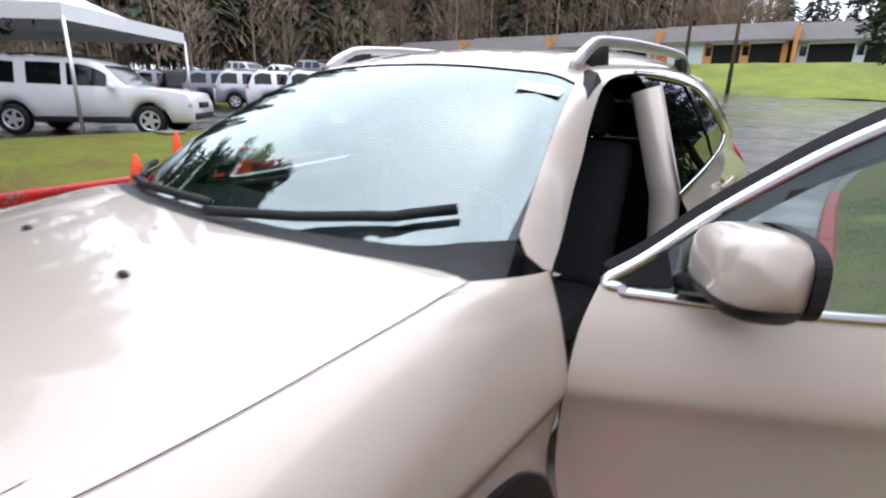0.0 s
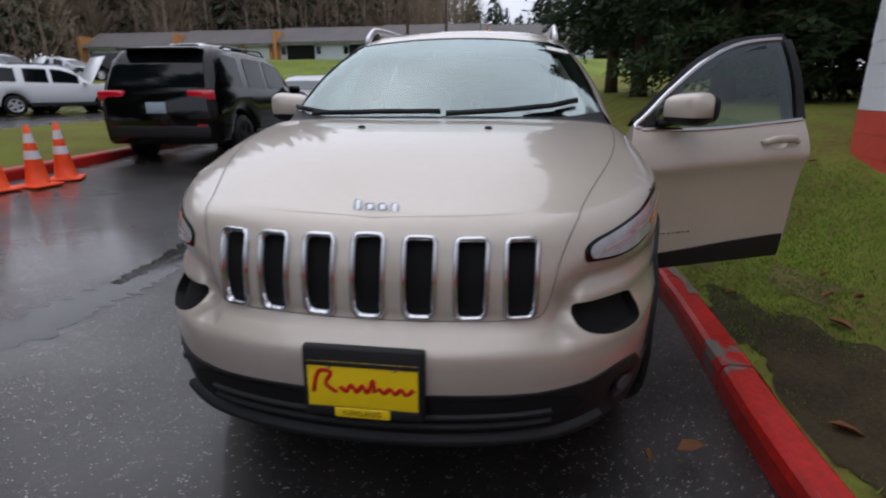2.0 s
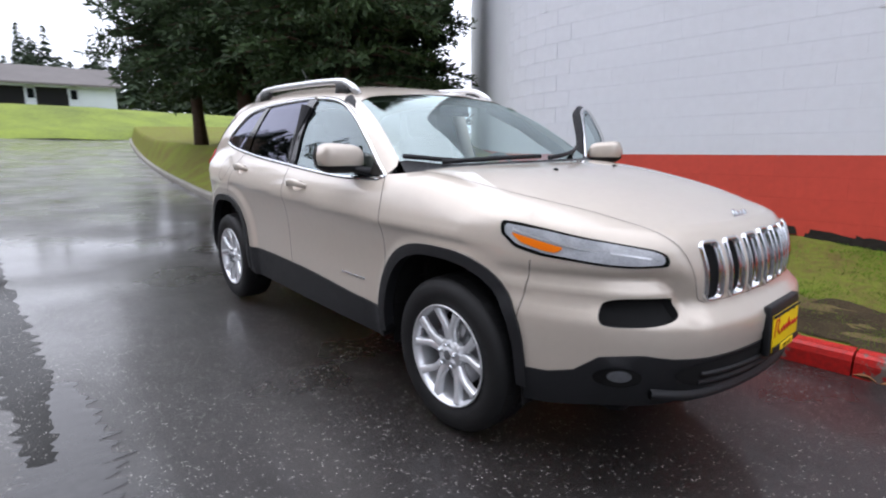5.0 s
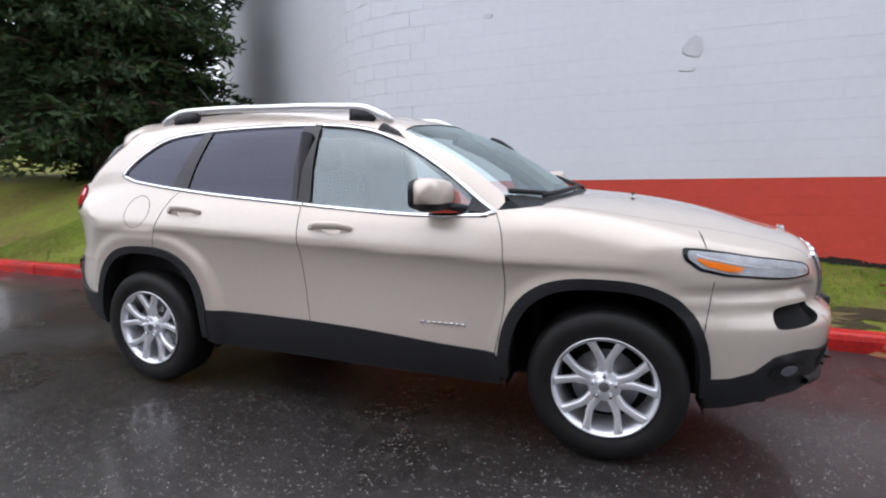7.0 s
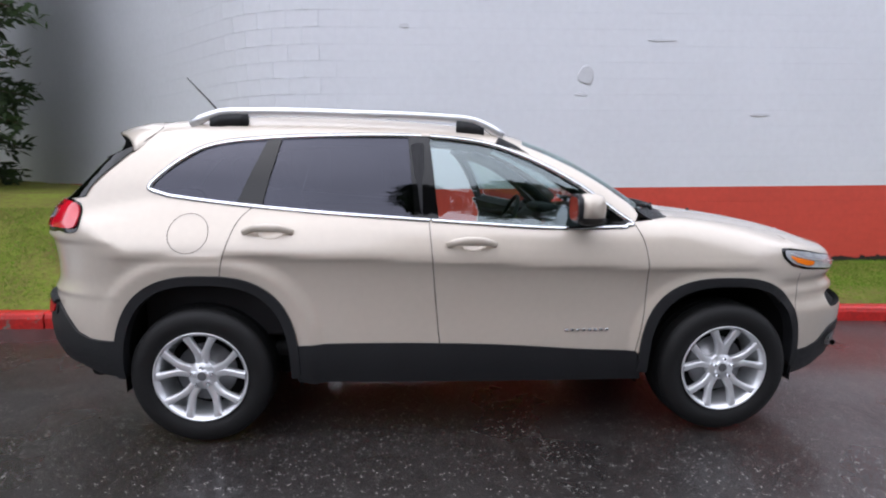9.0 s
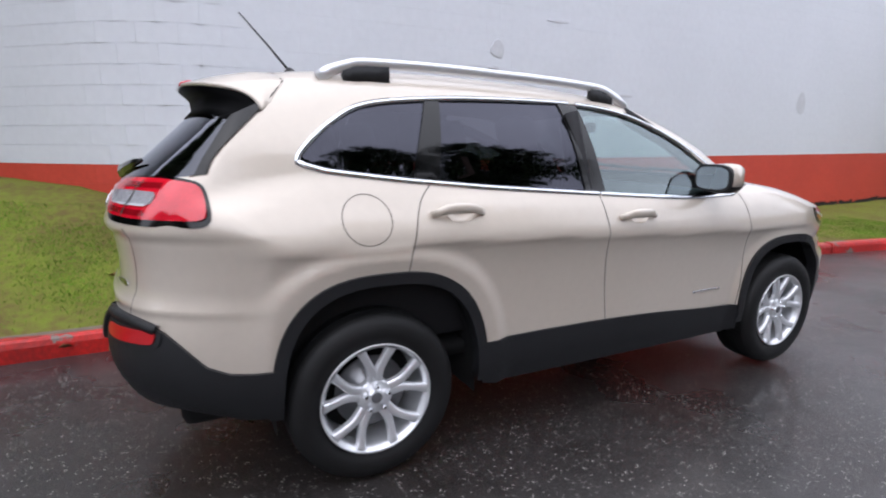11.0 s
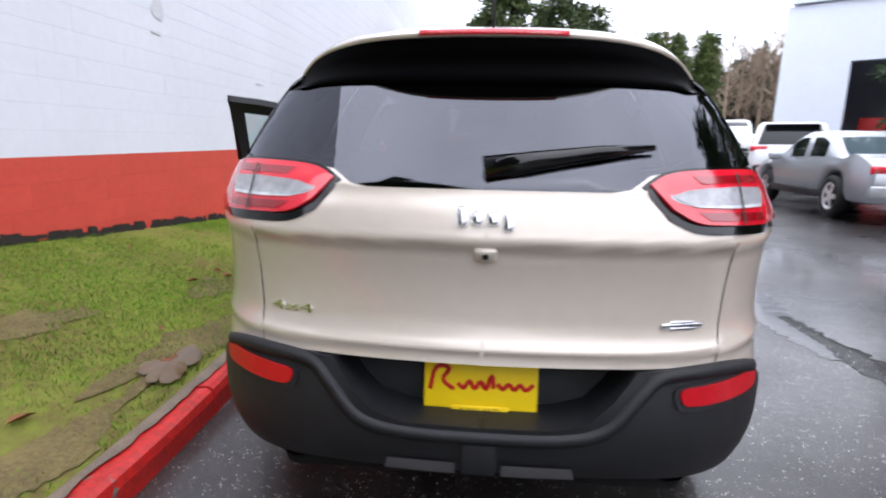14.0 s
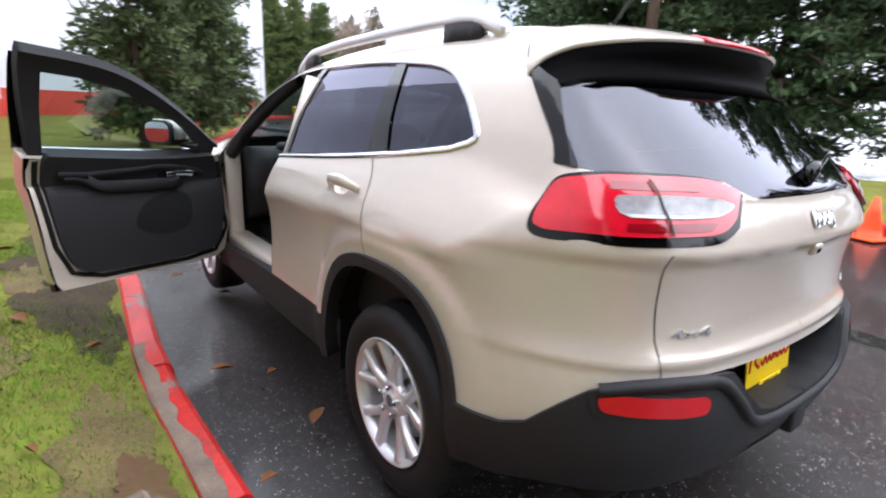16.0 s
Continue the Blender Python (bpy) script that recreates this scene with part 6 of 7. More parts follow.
def plate(m, framed):
    """A yellow dealer plate in its holder; x along, y up, z out. The brush script is drawn as plain strokes."""
    pl = empty("number_plate")
    pl.parent = CAR
    pl.matrix_basis = m
    pl["label"] = "yellow dealer plate with red brush script"
    if framed:
        part("plate_holder", box_bm(0, 0.012, -0.012, 0.335, 0.205, 0.03, 0.008), PLASTIC, pl, "black plate holder")
    part("plate_sheet", box_bm(0, 0.0, 0.006, 0.302, 0.150, 0.004, 0.001), YELLOW, pl)
    if framed:
        part("plate_frame", box_bm(0, -0.066, 0.011, 0.306, 0.024, 0.005, 0.002), PLASTIC, pl)
        part("plate_frame", box_bm(0, 0.071, 0.011, 0.306, 0.012, 0.005, 0.002), PLASTIC, pl)
    else:
        part("plate_frame", box_bm(0, -0.078, 0.009, 0.306, 0.008, 0.005, 0.002), PLASTIC, pl)
    part("frame_tab", box_bm(0, -0.068, 0.014, 0.152, 0.028, 0.004, 0.002), YELLOW, pl)
    letters("KIRKLAND", 0.022, Matrix.Translation((0, -0.068, 0.0165)), TABINK, pl, depth=0.0005)
    strokes = [((-0.135, -0.015), (-0.12, 0.045), (-0.085, 0.045), (-0.10, 0.012), (-0.07, -0.012)), ((-0.06, 0.006), (-0.045, -0.008), (-0.03, 0.012), (-0.015, -0.008), (0.0, 0.012), (0.015, -0.008), (0.03, 0.03), (0.035, -0.006)),
               ((0.045, 0.008), (0.06, -0.006), (0.075, 0.008), (0.09, -0.006), (0.105, 0.008), (0.12, -0.006), (0.14, 0.01))]
    for st in strokes:
        q = [(x, y, 0.0095) for x, y in (curve2(st, 4, False) if len(st) > 2 else st)]
        v, f = tube(q, 0.0058, 6, scale=(1, 0.22))
        mesh_object("script_stroke", v, f, PLATERED, pl)
    for sx in (-1, 1):
        v, f = lathe([(0.008, 0.006), (0.011, 0.005), (0.012, 0.0)], 10, "z")
        mesh_object("plate_screw", [(a + sx * 0.09, b + 0.062, c) for a, b, c in v], f, CHROME, pl)


plate(Matrix.Translation((0.0, 2.378, 0.560)) @ Matrix.Scale(0.96, 4) @ Matrix(((-1, 0, 0), (0, 0, 1), (0, 1, 0))).to_4x4() @ Matrix.Rotation(radians(-3), 4, "X"), True)
plate(Matrix.Translation((0.0, -2.19, 0.640)) @ Matrix(((1, 0, 0), (0, 0, -1), (0, 1, 0))).to_4x4() @ Matrix.Rotation(radians(-6), 4, "X"), False)
part("tow_hitch", box_bm(0, -2.255, 0.495, 0.095, 0.11, 0.10, 0.012), PLASTIC, CAR, "black tow hitch cover")
for sx in (1, -1):
    v, f = lathe([(-0.10, 0.03), (-0.02, 0.034), (0.0, 0.034), (0.0, 0.028), (-0.08, 0.026)], 24)
    mesh_object("exhaust_tip", [(sx * 0.545 + b * 1.5, -2.03 + a * 0.8, 0.366 + c) for a, b, c in v], f, CHROME, CAR, "oval chrome exhaust tip")
st = on_top([(-0.50, 0.40), (-0.62, 0.36), (-0.63, 0.42), (-0.51, 0.46)]) + np.array([0, 0.003, 0.004])
mesh_object("window_sticker", st, [(0, 1, 2, 3)], material("paper_white", srgb(235, 235, 228), 0.7), CAR, "white paper sticker inside the windshield", False)

# ---- inside of the car ----
def seat(x, y, wide=0.50, back=0.62, rest=True):
    s = empty("seat")
    s.parent = CAR
    s.matrix_basis = Matrix.Translation((x, y, 0.0))
    part("cushion", box_bm(0, 0.05, 0.66, wide, 0.52, 0.16, 0.06, 3), SEATCLOTH, s)
    part("seat_base", box_bm(0, 0.02, 0.52, wide * 0.8, 0.42, 0.14, 0.02), DARK, s)
    tilt = Matrix.Translation((0, -0.20, 0.70)) @ Matrix.Rotation(radians(16), 4, "X")
    part("backrest", box_bm(0, 0, back / 2, wide, 0.15, back, 0.06, 3, tilt), SEATCLOTH, s)
    if rest:
        part("headrest", box_bm(0, 0.01, back + 0.11, 0.27, 0.11, 0.19, 0.045, 3, tilt), SEATCLOTH, s)
        for dx in (-0.07, 0.07):
            v, f = tube([tilt @ Vector((dx, 0, back - 0.02)), tilt @ Vector((dx, 0.01, back + 0.05))], 0.007, 6)
            mesh_object("headrest_post", v, f, CHROME, s)


seat(0.37, 0.02)
seat(-0.37, 0.02)
seat(0.33, -0.85, 0.60, 0.56)
seat(-0.33, -0.85, 0.60, 0.56)
part("cabin_floor", box_bm(0, -0.45, 0.44, 1.50, 2.7, 0.06), DARK, CAR)
part("load_floor", box_bm(0, -1.65, 0.80, 1.20, 0.90, 0.05), DARK, CAR)
dash = []
for x in np.linspace(-0.72, 0.72, 17):
    c = 0.10 * x * x
    dash.append([(x, 0.98 - c, 1.10), (x, 0.82 - c, 1.115), (x, 0.66 - c, 1.095), (x, 0.60 - c, 1.04), (x, 0.62 - c, 0.90), (x, 0.72 - c, 0.70), (x, 0.98 - c, 0.60)])
shell("dashboard", dash, LINER, "dark grey dashboard")
part("instrument_hood", box_bm(-0.37, 0.66, 1.115, 0.36, 0.16, 0.06, 0.028, 3), LINER, CAR)
part("centre_screen", box_bm(0, 0.60, 0.98, 0.24, 0.03, 0.16, 0.012), GLOSSBLACK, CAR)
part("console", box_bm(0, 0.25, 0.66, 0.24, 0.85, 0.22, 0.04, 3), LINER, CAR)
wheel_m = Matrix.Translation((-0.37, 0.40, 1.02)) @ Matrix.Rotation(radians(66), 4, "X")
v, f = tube([wheel_m @ Vector((0.185 * math.cos(t), 0.185 * math.sin(t), 0)) for t in np.linspace(0, 2 * math.pi, 33)[:-1]], 0.016, 8, closed=True)
mesh_object("steering_wheel", v, f, LINER, CAR, "black steering wheel")
part("steering_hub", box_bm(0, -0.01, 0, 0.20, 0.11, 0.05, 0.03, 3, wheel_m), LINER, CAR)
v, f = tube([wheel_m @ Vector((0, 0, 0)), Vector((-0.37, 0.62, 0.93))], 0.03, 10)
mesh_object("steering_column", v, f, LINER, CAR)
part("inner_mirror", box_bm(0, 0.42, 1.47, 0.24, 0.03, 0.065, 0.02, 2), GLOSSBLACK, CAR)
HEADLINER = material("pale_headliner", srgb(150, 146, 138), 0.9, vary=0.06, vary_scale=8)
panel("headliner", roof_loop, HEADLINER, domain="top", step=0.10, offset=-0.035)
# sills and pillars seen through the open door
for sx in (-1, 1):
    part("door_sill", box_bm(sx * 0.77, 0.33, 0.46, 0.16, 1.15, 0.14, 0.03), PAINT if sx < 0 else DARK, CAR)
    v, f = tube([(sx * 0.80, -0.22, 0.45), (sx * 0.80, -0.24, 0.80), (sx * 0.78, -0.26, 1.12), (sx * 0.66, -0.27, 1.50)], [0.09, 0.075, 0.065, 0.06], 8, scale=(0.6, 1.0))
    mesh_object("inner_pillar", v, f, PAINT if sx < 0 else LINER, CAR)
    v, f = tube([(sx * 0.80, 0.86, 1.06), (sx * 0.74, 0.66, 1.23), (sx * 0.66, 0.40, 1.40), (sx * 0.60, 0.15, 1.52)], 0.04, 8)
    mesh_object("inner_pillar", v, f, LINER, CAR)
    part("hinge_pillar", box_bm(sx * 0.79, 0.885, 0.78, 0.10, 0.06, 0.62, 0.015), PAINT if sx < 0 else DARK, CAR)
    part("rear_inner_panel", box_bm(sx * 0.74, -0.98, 0.82, 0.05, 1.35, 0.60, 0.02), LINER, CAR)
part("front_door_panel", box_bm(0.78, 0.34, 0.80, 0.06, 1.05, 0.58, 0.02), LINER, CAR)
part("firewall", box_bm(0, 1.02, 0.75, 1.45, 0.05, 0.62), DARK, CAR)
part("tail_inner", box_bm(0, -2.02, 0.92, 1.10, 0.05, 0.40), DARK, CAR)


# ---- other vehicles ----
PAINTS = {"black": material("black_car_paint", srgb(6, 6, 7), 0.12, 0.0, 0.0), "white": material("white_car_paint", srgb(226, 228, 230), 0.35, 0.0, 1.0, vary=0.03, vary_scale=3),
          "silver": material("silver_car_paint", srgb(168, 172, 178), 0.32, 0.5, 1.0, vary=0.04, vary_scale=3), "grey": material("grey_car_paint", srgb(98, 108, 118), 0.32, 0.4, 1.0, vary=0.04, vary_scale=3)}
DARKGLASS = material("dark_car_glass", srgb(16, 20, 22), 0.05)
# same glass with the sky's reflection put into a paler base colour
SKYGLASS = material("sky_lit_car_glass", srgb(70, 84, 88), 0.04)
# stations along the car, tail first: (way along 0 to 1, waist z, top z, width share); the top at hood and boot is the waist
SHAPES = {
    "suv": (4.80, 1.94, 1.74, ((0.0, 0.95, 1.00, 0.88), (0.02, 1.02, 1.10, 0.95), (0.06, 1.08, 1.52, 0.985), (0.10, 1.09, 1.70, 1.0), (0.22, 1.09, 1.74, 1.0), (0.40, 1.07, 1.74, 1.0), (0.54, 1.06, 1.68, 1.0), (0.60, 1.06, 1.56, 1.0),
                              (0.71, 1.08, 1.12, 1.0), (0.80, 1.06, 1.10, 0.99), (0.93, 0.98, 1.02, 0.96), (0.985, 0.88, 0.90, 0.88), (1.0, 0.72, 0.73, 0.80))),
    "sedan": (4.70, 1.80, 1.44, ((0.0, 0.80, 0.83, 0.84), (0.02, 0.92, 0.95, 0.92), (0.16, 0.96, 1.00, 0.98), (0.24, 0.96, 1.22, 1.0), (0.31, 0.95, 1.40, 1.0), (0.42, 0.94, 1.44, 1.0), (0.53, 0.93, 1.41, 1.0), (0.60, 0.92, 1.26, 1.0),
                                (0.70, 0.92, 0.96, 1.0), (0.82, 0.89, 0.92, 0.99), (0.94, 0.78, 0.80, 0.95), (0.985, 0.68, 0.69, 0.88), (1.0, 0.58, 0.59, 0.80))),
    "van": (5.00, 1.98, 1.95, ((0.0, 0.95, 1.00, 0.92), (0.02, 1.02, 1.60, 0.97), (0.06, 1.05, 1.90, 1.0), (0.3, 1.05, 1.95, 1.0), (0.5, 1.05, 1.95, 1.0), (0.62, 1.05, 1.88, 1.0), (0.70, 1.05, 1.66, 1.0), (0.80, 1.06, 1.10, 1.0),
                              (0.90, 0.98, 1.02, 0.98), (0.985, 0.86, 0.88, 0.90), (1.0, 0.70, 0.71, 0.84)))}


def parked(name, shape, color, x, y, way, label, group="parked cars", raised=False, rims=ALLOY, glass=DARKGLASS, lift=0.0):
    """A parked vehicle, its nose along way degrees (0 is +y, turning left)."""
    length, width, height, stations = SHAPES[shape]
    z0 = float(ground_z(x, y)) + lift
    car = tagged(empty(name, Matrix.Translation((x, y, z0)) @ Matrix.Rotation(radians(way), 4, "Z")), label, "car", group)
    car["category"] = "car" if shape != "van" else "van"
    secs, k = [], 0
    us = np.linspace(0, 1, 41)
    ks = np.array([s[0] for s in stations])
    waist, top, wide = (spline(ks, [s[i] for s in stations])(us) for i in (1, 2, 3))
    wh = (0.19, 0.80)
    for u, wz, tz, ws in zip(us, waist, top, wide):
        w = width / 2 * ws
        yy = (u - 0.5) * length
        low = 0.30
        for a in wh:
            d = abs(u - a) * length
            if d < 0.43:
                low = max(low, 0.33 + math.sqrt(0.43 ** 2 - d * d))
        low = min(low, wz - 0.1)
        ring = [(0, low), (w * 0.90, low), (w * 0.97, low + 0.04), (w, (low + wz) / 2), (w * 0.985, wz - 0.08), (w * 0.95, wz), (w * 0.95 - 0.45 * max(tz - wz - 0.08, 0) * 0.45, max(tz - 0.08, wz + 0.002)), (w * 0.90 - 0.30 * (tz - wz), tz - 0.01), (w * 0.40, tz), (0, tz)]
        secs.append([(px, yy, pz) for px, pz in ring] + [(-px, yy, pz) for px, pz in ring[::-1][1:-1]])
    body = shell("body", secs, PAINTS[color], "", car)
    # glass: side windows, windscreen and rear window
    cab = [i for i in range(41) if top[i] - waist[i] > 0.22]
    for sx in (1, -1):
        for a, b in ((0.04, 0.33), (0.36, 0.64), (0.67, 0.97)) if shape != "sedan" else ((0.10, 0.47), (0.51, 0.92)):
            ids = cab[int(a * len(cab)):max(int(b * len(cab)), int(a * len(cab)) + 2)]
            vs, n = [], len(ids)
            for i in ids:
                p, q = secs[i][5], secs[i][6]
                for t in (0.10, 0.90):
                    vs.append((sx * (p[0] + (q[0] - p[0]) * t + 0.006), p[1], p[2] + (q[2] - p[2]) * t))
            mesh_object("side_window", vs, [(2 * i, 2 * i + 2, 2 * i + 3, 2 * i + 1) for i in range(n - 1)], DARKGLASS, car)
    for nm, lo, hi in (("windshield", 0.58, 0.72), ("rear_window", 0.02, 0.11) if shape != "sedan" else ("rear_window", 0.16, 0.30)):
        ids = [i for i in range(41) if lo <= us[i] <= hi and top[i] - waist[i] > 0.02 and top[i] < height - 0.02]
        if len(ids) < 2:
            continue
        vs = []
        out = 0.012 if nm == "windshield" else -0.012
        for i in ids:
            w = secs[i][7][0] * 0.93
            for t in np.linspace(-1, 1, 7):
                vs.append((w * t, us[i] * length - length / 2 + out, top[i] + 0.010 - 0.012 * t * t))
        fs = [(7 * i + j, 7 * i + j + 1, 7 * i + 8 + j, 7 * i + 7 + j) for i in range(len(ids) - 1) for j in range(6)]
        mesh_object(nm, vs, fs, glass, car)
    for a in wh:
        for sx in (1, -1):
            w = empty("wheel")
            w.parent = car
            w.matrix_basis = Matrix.Translation((sx * (width / 2 - 0.01), (a - 0.5) * length, 0.345)) @ (Matrix.Identity(4) if sx > 0 else Matrix.Rotation(math.pi, 4, "Z"))
            for nm, me in FAR_WHEEL:
                o = new(nm, me)
                o.parent = w
                if nm == "rim" and rims is not ALLOY:
                    o.data = FAR_WHEEL_DARK
    part("underside", box_bm(0, 0, 0.38, width * 0.72, length * 0.86, 0.22), DARK, car)
    hw = width / 2
    for sx in (1, -1):
        if shape == "sedan":
            part("tail_lamp", box_bm(sx * hw * 0.66, -length / 2 + 0.03, 0.80, 0.34, 0.06, 0.13, 0.02), REDLENS, car)
        else:
            part("tail_lamp", box_bm(sx * hw * 0.73, -length / 2 + 0.055, 1.02, 0.42, 0.09, 0.15, 0.03), REDLENS, car)
            part("reflector", box_bm(sx * hw * 0.72, -length / 2 + 0.02, 0.58, 0.18, 0.04, 0.05, 0.01), REDLENS, car)
        part("headlamp", box_bm(sx * hw * 0.68, length / 2 - 0.085, 0.72 if shape != "sedan" else 0.64, 0.40, 0.12, 0.14, 0.04), CLEARLENS, car)
        part("wing_mirror", box_bm(sx * (hw + 0.10), length * 0.155, 1.10 if shape != "sedan" else 0.98, 0.22, 0.12, 0.15, 0.045, 3), PAINTS[color], car)
        part("side_trim", box_bm(sx * hw * 0.985, 0, 0.36, 0.04, length * 0.44, 0.14, 0.02), PLASTIC, car)
    part("rear_plate", box_bm(0, -length / 2 - 0.005, 0.84 if shape != "sedan" else 0.78, 0.31, 0.02, 0.16, 0.004), material("plate_pale", srgb(170, 190, 200), 0.5), car)
    part("bumper", box_bm(0, -length / 2 + 0.07, 0.48, width * 0.86, 0.16, 0.22, 0.05, 3), PLASTIC if color != "silver" else PAINTS[color], car)
    part("front_bumper", box_bm(0, length / 2 - 0.06, 0.44, width * 0.80, 0.14, 0.20, 0.05, 3), PLASTIC, car)
    part("grille", box_bm(0, length / 2 - 0.02, 0.70 if shape != "sedan" else 0.60, width * 0.40, 0.06, 0.14, 0.02), GLOSSBLACK, car)
    if shape == "suv":
        part("rear_spoiler", box_bm(0, -length / 2 + 0.36, 1.70, width * 0.64, 0.34, 0.035, 0.015), PAINTS[color], car)
        for sx in (1, -1):
            v, f = tube([(sx * hw * 0.66, -1.5, 1.735), (sx * hw * 0.68, -1.3, 1.78), (sx * hw * 0.68, 0.1, 1.78), (sx * hw * 0.66, 0.3, 1.70)], 0.02, 6)
            mesh_object("roof_rail", v, f, GLOSSBLACK, car)
    if raised:
        m = Matrix.Translation((0, length * 0.22, 1.10)) @ Matrix.Rotation(radians(58), 4, "X")
        part("raised_hood", box_bm(0, 0.62, 0.0, width * 0.80, 1.20, 0.05, 0.03, 2, m), PAINTS[color], car, "raised hood")
    return car


FAR_WHEEL = [keep_mesh("tyre", *lathe([(-0.21, 0.22), (-0.22, 0.30), (-0.19, 0.345), (-0.03, 0.345), (0.0, 0.31), (-0.005, 0.23)], 28), RUBBER)]
rv, rf = lathe([(-0.02, 0.235), (-0.008, 0.23), (-0.02, 0.20), (-0.03, 0.19)], 28)
for i in range(5):
    a = 2 * math.pi * i / 5
    k = len(rv)
    for r, h in ((0.0, 0.05), (0.21, 0.035)):
        for s in (-1, 1):
            rv.append((-0.02, r * math.cos(a) - s * h * math.sin(a), r * math.sin(a) + s * h * math.cos(a)))
    rf.append((k, k + 1, k + 3, k + 2))
FAR_WHEEL.append(keep_mesh("rim", rv, rf, ALLOY))
FAR_WHEEL.append(keep_mesh("wheel_back", *lathe([(-0.05, 0.23), (-0.05, 0.0)], 20), DARK))
FAR_WHEEL_DARK = keep_mesh("rim", rv, rf, PLASTIC)[1]

parked("suv", "suv", "black", 5.25, -6.35, 184, "glossy black suv parked by the red kerb", rims=PLASTIC)
parked("sedan", "sedan", "silver", 6.55, -13.9, 2, "silver sedan parked behind the black suv", glass=SKYGLASS)
parked("suv", "suv", "grey", 7.5, -20.8, 2, "grey blue suv parked beyond the silver sedan", glass=SKYGLASS)
parked("van", "van", "white", 9.5, -36.0, 80, "small white delivery van at the end of the drive")
parked("suv", "suv", "white", 13.4, -3.8, 134, "white suv beside the canopy tent", glass=DARKGLASS)
for i, (c, up) in enumerate((("white", True), ("white", True), ("silver", False), ("grey", False), ("black", False), ("grey", False), ("white", False), ("black", False), ("white", True))):
    parked("suv", "suv", c, 17.3 + 2.35 * i, -15.0 + 0.2 * i, 149, f"{c} suv in a row of cars" + (" with its hood raised" if up else ""), "row of cars in the lot", up)
parked("sedan", "sedan", "silver", 6.75, 7.0, -8, "silver sedan parked ahead along the drive", "cars ahead", glass=SKYGLASS)
parked("suv", "suv", "white", 9.2, 13.6, -28, "white suv parked ahead along the drive", "cars ahead")
parked("van", "van", "white", 13.4, 27.0, 156, "white minivan facing down the drive", "cars ahead")
mv, mf = [], []
mx, my = np.linspace(9.6, 46, 40), np.linspace(-18.3, -34, 16)
MOUND = lambda x, y: 0.95 * min(1.0, max(0.0, (x - 9.6) / 2.2)) * min(1.0, max(0.0, (-18.3 - y) / 1.4))
for y in my:
    for x in mx:
        mv.append((x, y, float(ground_z(x, y)) + MOUND(x, y) + 0.02 + 0.03 * noise.noise((x, y, 0))))
mf = [(i * 40 + j, i * 40 + j + 1, (i + 1) * 40 + j + 1, (i + 1) * 40 + j) for i in range(15) for j in range(39)]
tagged(mesh_object("mound_lawn", mv, mf, GRASS), "raised grass mound behind the row of cars", "lawn", kind="structure")
parked("suv", "suv", "white", 14.2, -21.2, 176, "white suv parked up on the grass mound", lift=0.93, glass=SKYGLASS)
for i, c in enumerate(("white", "black", "silver", "grey", "white", "silver")):
    parked("suv" if i % 2 else "sedan", "suv" if i % 2 else "sedan", c, 20.0 + 4.2 * i, -29.0 + 0.5 * i, 95, f"{c} car parked up on the grass mound", "cars on the mound", lift=0.93)
for i in range(9):
    parked("sedan" if i % 3 else "suv", "sedan" if i % 3 else "suv", ("white", "grey", "black", "silver")[i % 4], 34 + i * 3.6, -46 - 0.4 * i, 100, "far car parked on the slope", "far cars")

# ---- cones ----
CONE = material("cone_orange", srgb(255, 84, 28), 0.5, vary=0.1, vary_scale=6)
BAND = material("cone_white", srgb(225, 225, 225), 0.45)


def cone(x, y, banded, h=0.72, z=None):
    z = float(ground_z(x, y)) if z is None else z
    c = tagged(empty("traffic_cone", Matrix.Translation((x, y, z)) @ Matrix.Rotation(random.uniform(0, 1.5), 4, "Z")), "orange traffic cone with white bands" if banded else "plain orange traffic cone", "cone", "cones by the kerb")
    part("cone_base", box_bm(0, 0, 0.018, 0.37, 0.37, 0.035, 0.015), CONE, c)
    r = lambda t: 0.135 - 0.11 * t
    v, f = lathe([(0.03, 0.15)] + [(h * t, r(t)) for t in (0.05, 0.3, 0.6, 1.0)] + [(h, 0.0)], 24, "z")
    mesh_object("cone_body", v, f, CONE, c)
    if banded:
        for a, b in ((0.46, 0.60), (0.72, 0.87)):
            v, f = lathe([(h * a, r(a) + 0.002), (h * b, r(b) + 0.002)], 24, "z")
            mesh_object("reflective_band", v, f, BAND, c)


for x, y, b, h in ((5.50, -1.05, False, 0.48), (5.50, -1.58, False, 0.72), (5.32, -1.95, True, 0.72), (5.38, -2.42, True, 0.72), (5.05, 0.55, True, 0.72)):
    cone(x, y, b, h)
cone(2.15, 16.4, False, 0.6, float(lawn_z(2.15, 16.4)) + 0.01)

# ---- island with red kerb, between drive and lot ----
isle = tagged(empty("island_kerb"), "low red painted kerb round the grass island", "kerb", kind="structure")
line = [(5.72 - 0.09 * float(y), float(y)) for y in np.arange(3.0, -7.1, -1.0)]
for a, b in zip(line[:-1], line[1:]):
    kerb_stone([a, ((a[0] + b[0]) / 2, (a[1] + b[1]) / 2), b], REDPAINT, isle)
iv, iff = [], []
ys = np.arange(-13.0, 3.05, 0.6)
for y in ys:
    for i, t in enumerate(np.linspace(0, 1, 12)):
        x = 5.86 - 0.09 * y + (5.7 + 0.09 * y) * t + (0.9 * max(0, -y - 6.5) if t < 0.5 else 0) * (1 - 2 * t) * 0.8
        iv.append((x, y, float(ground_z(x, y)) + 0.13 + 0.05 * math.sin(math.pi * t) + 0.015 * noise.noise((x, y, 0))))
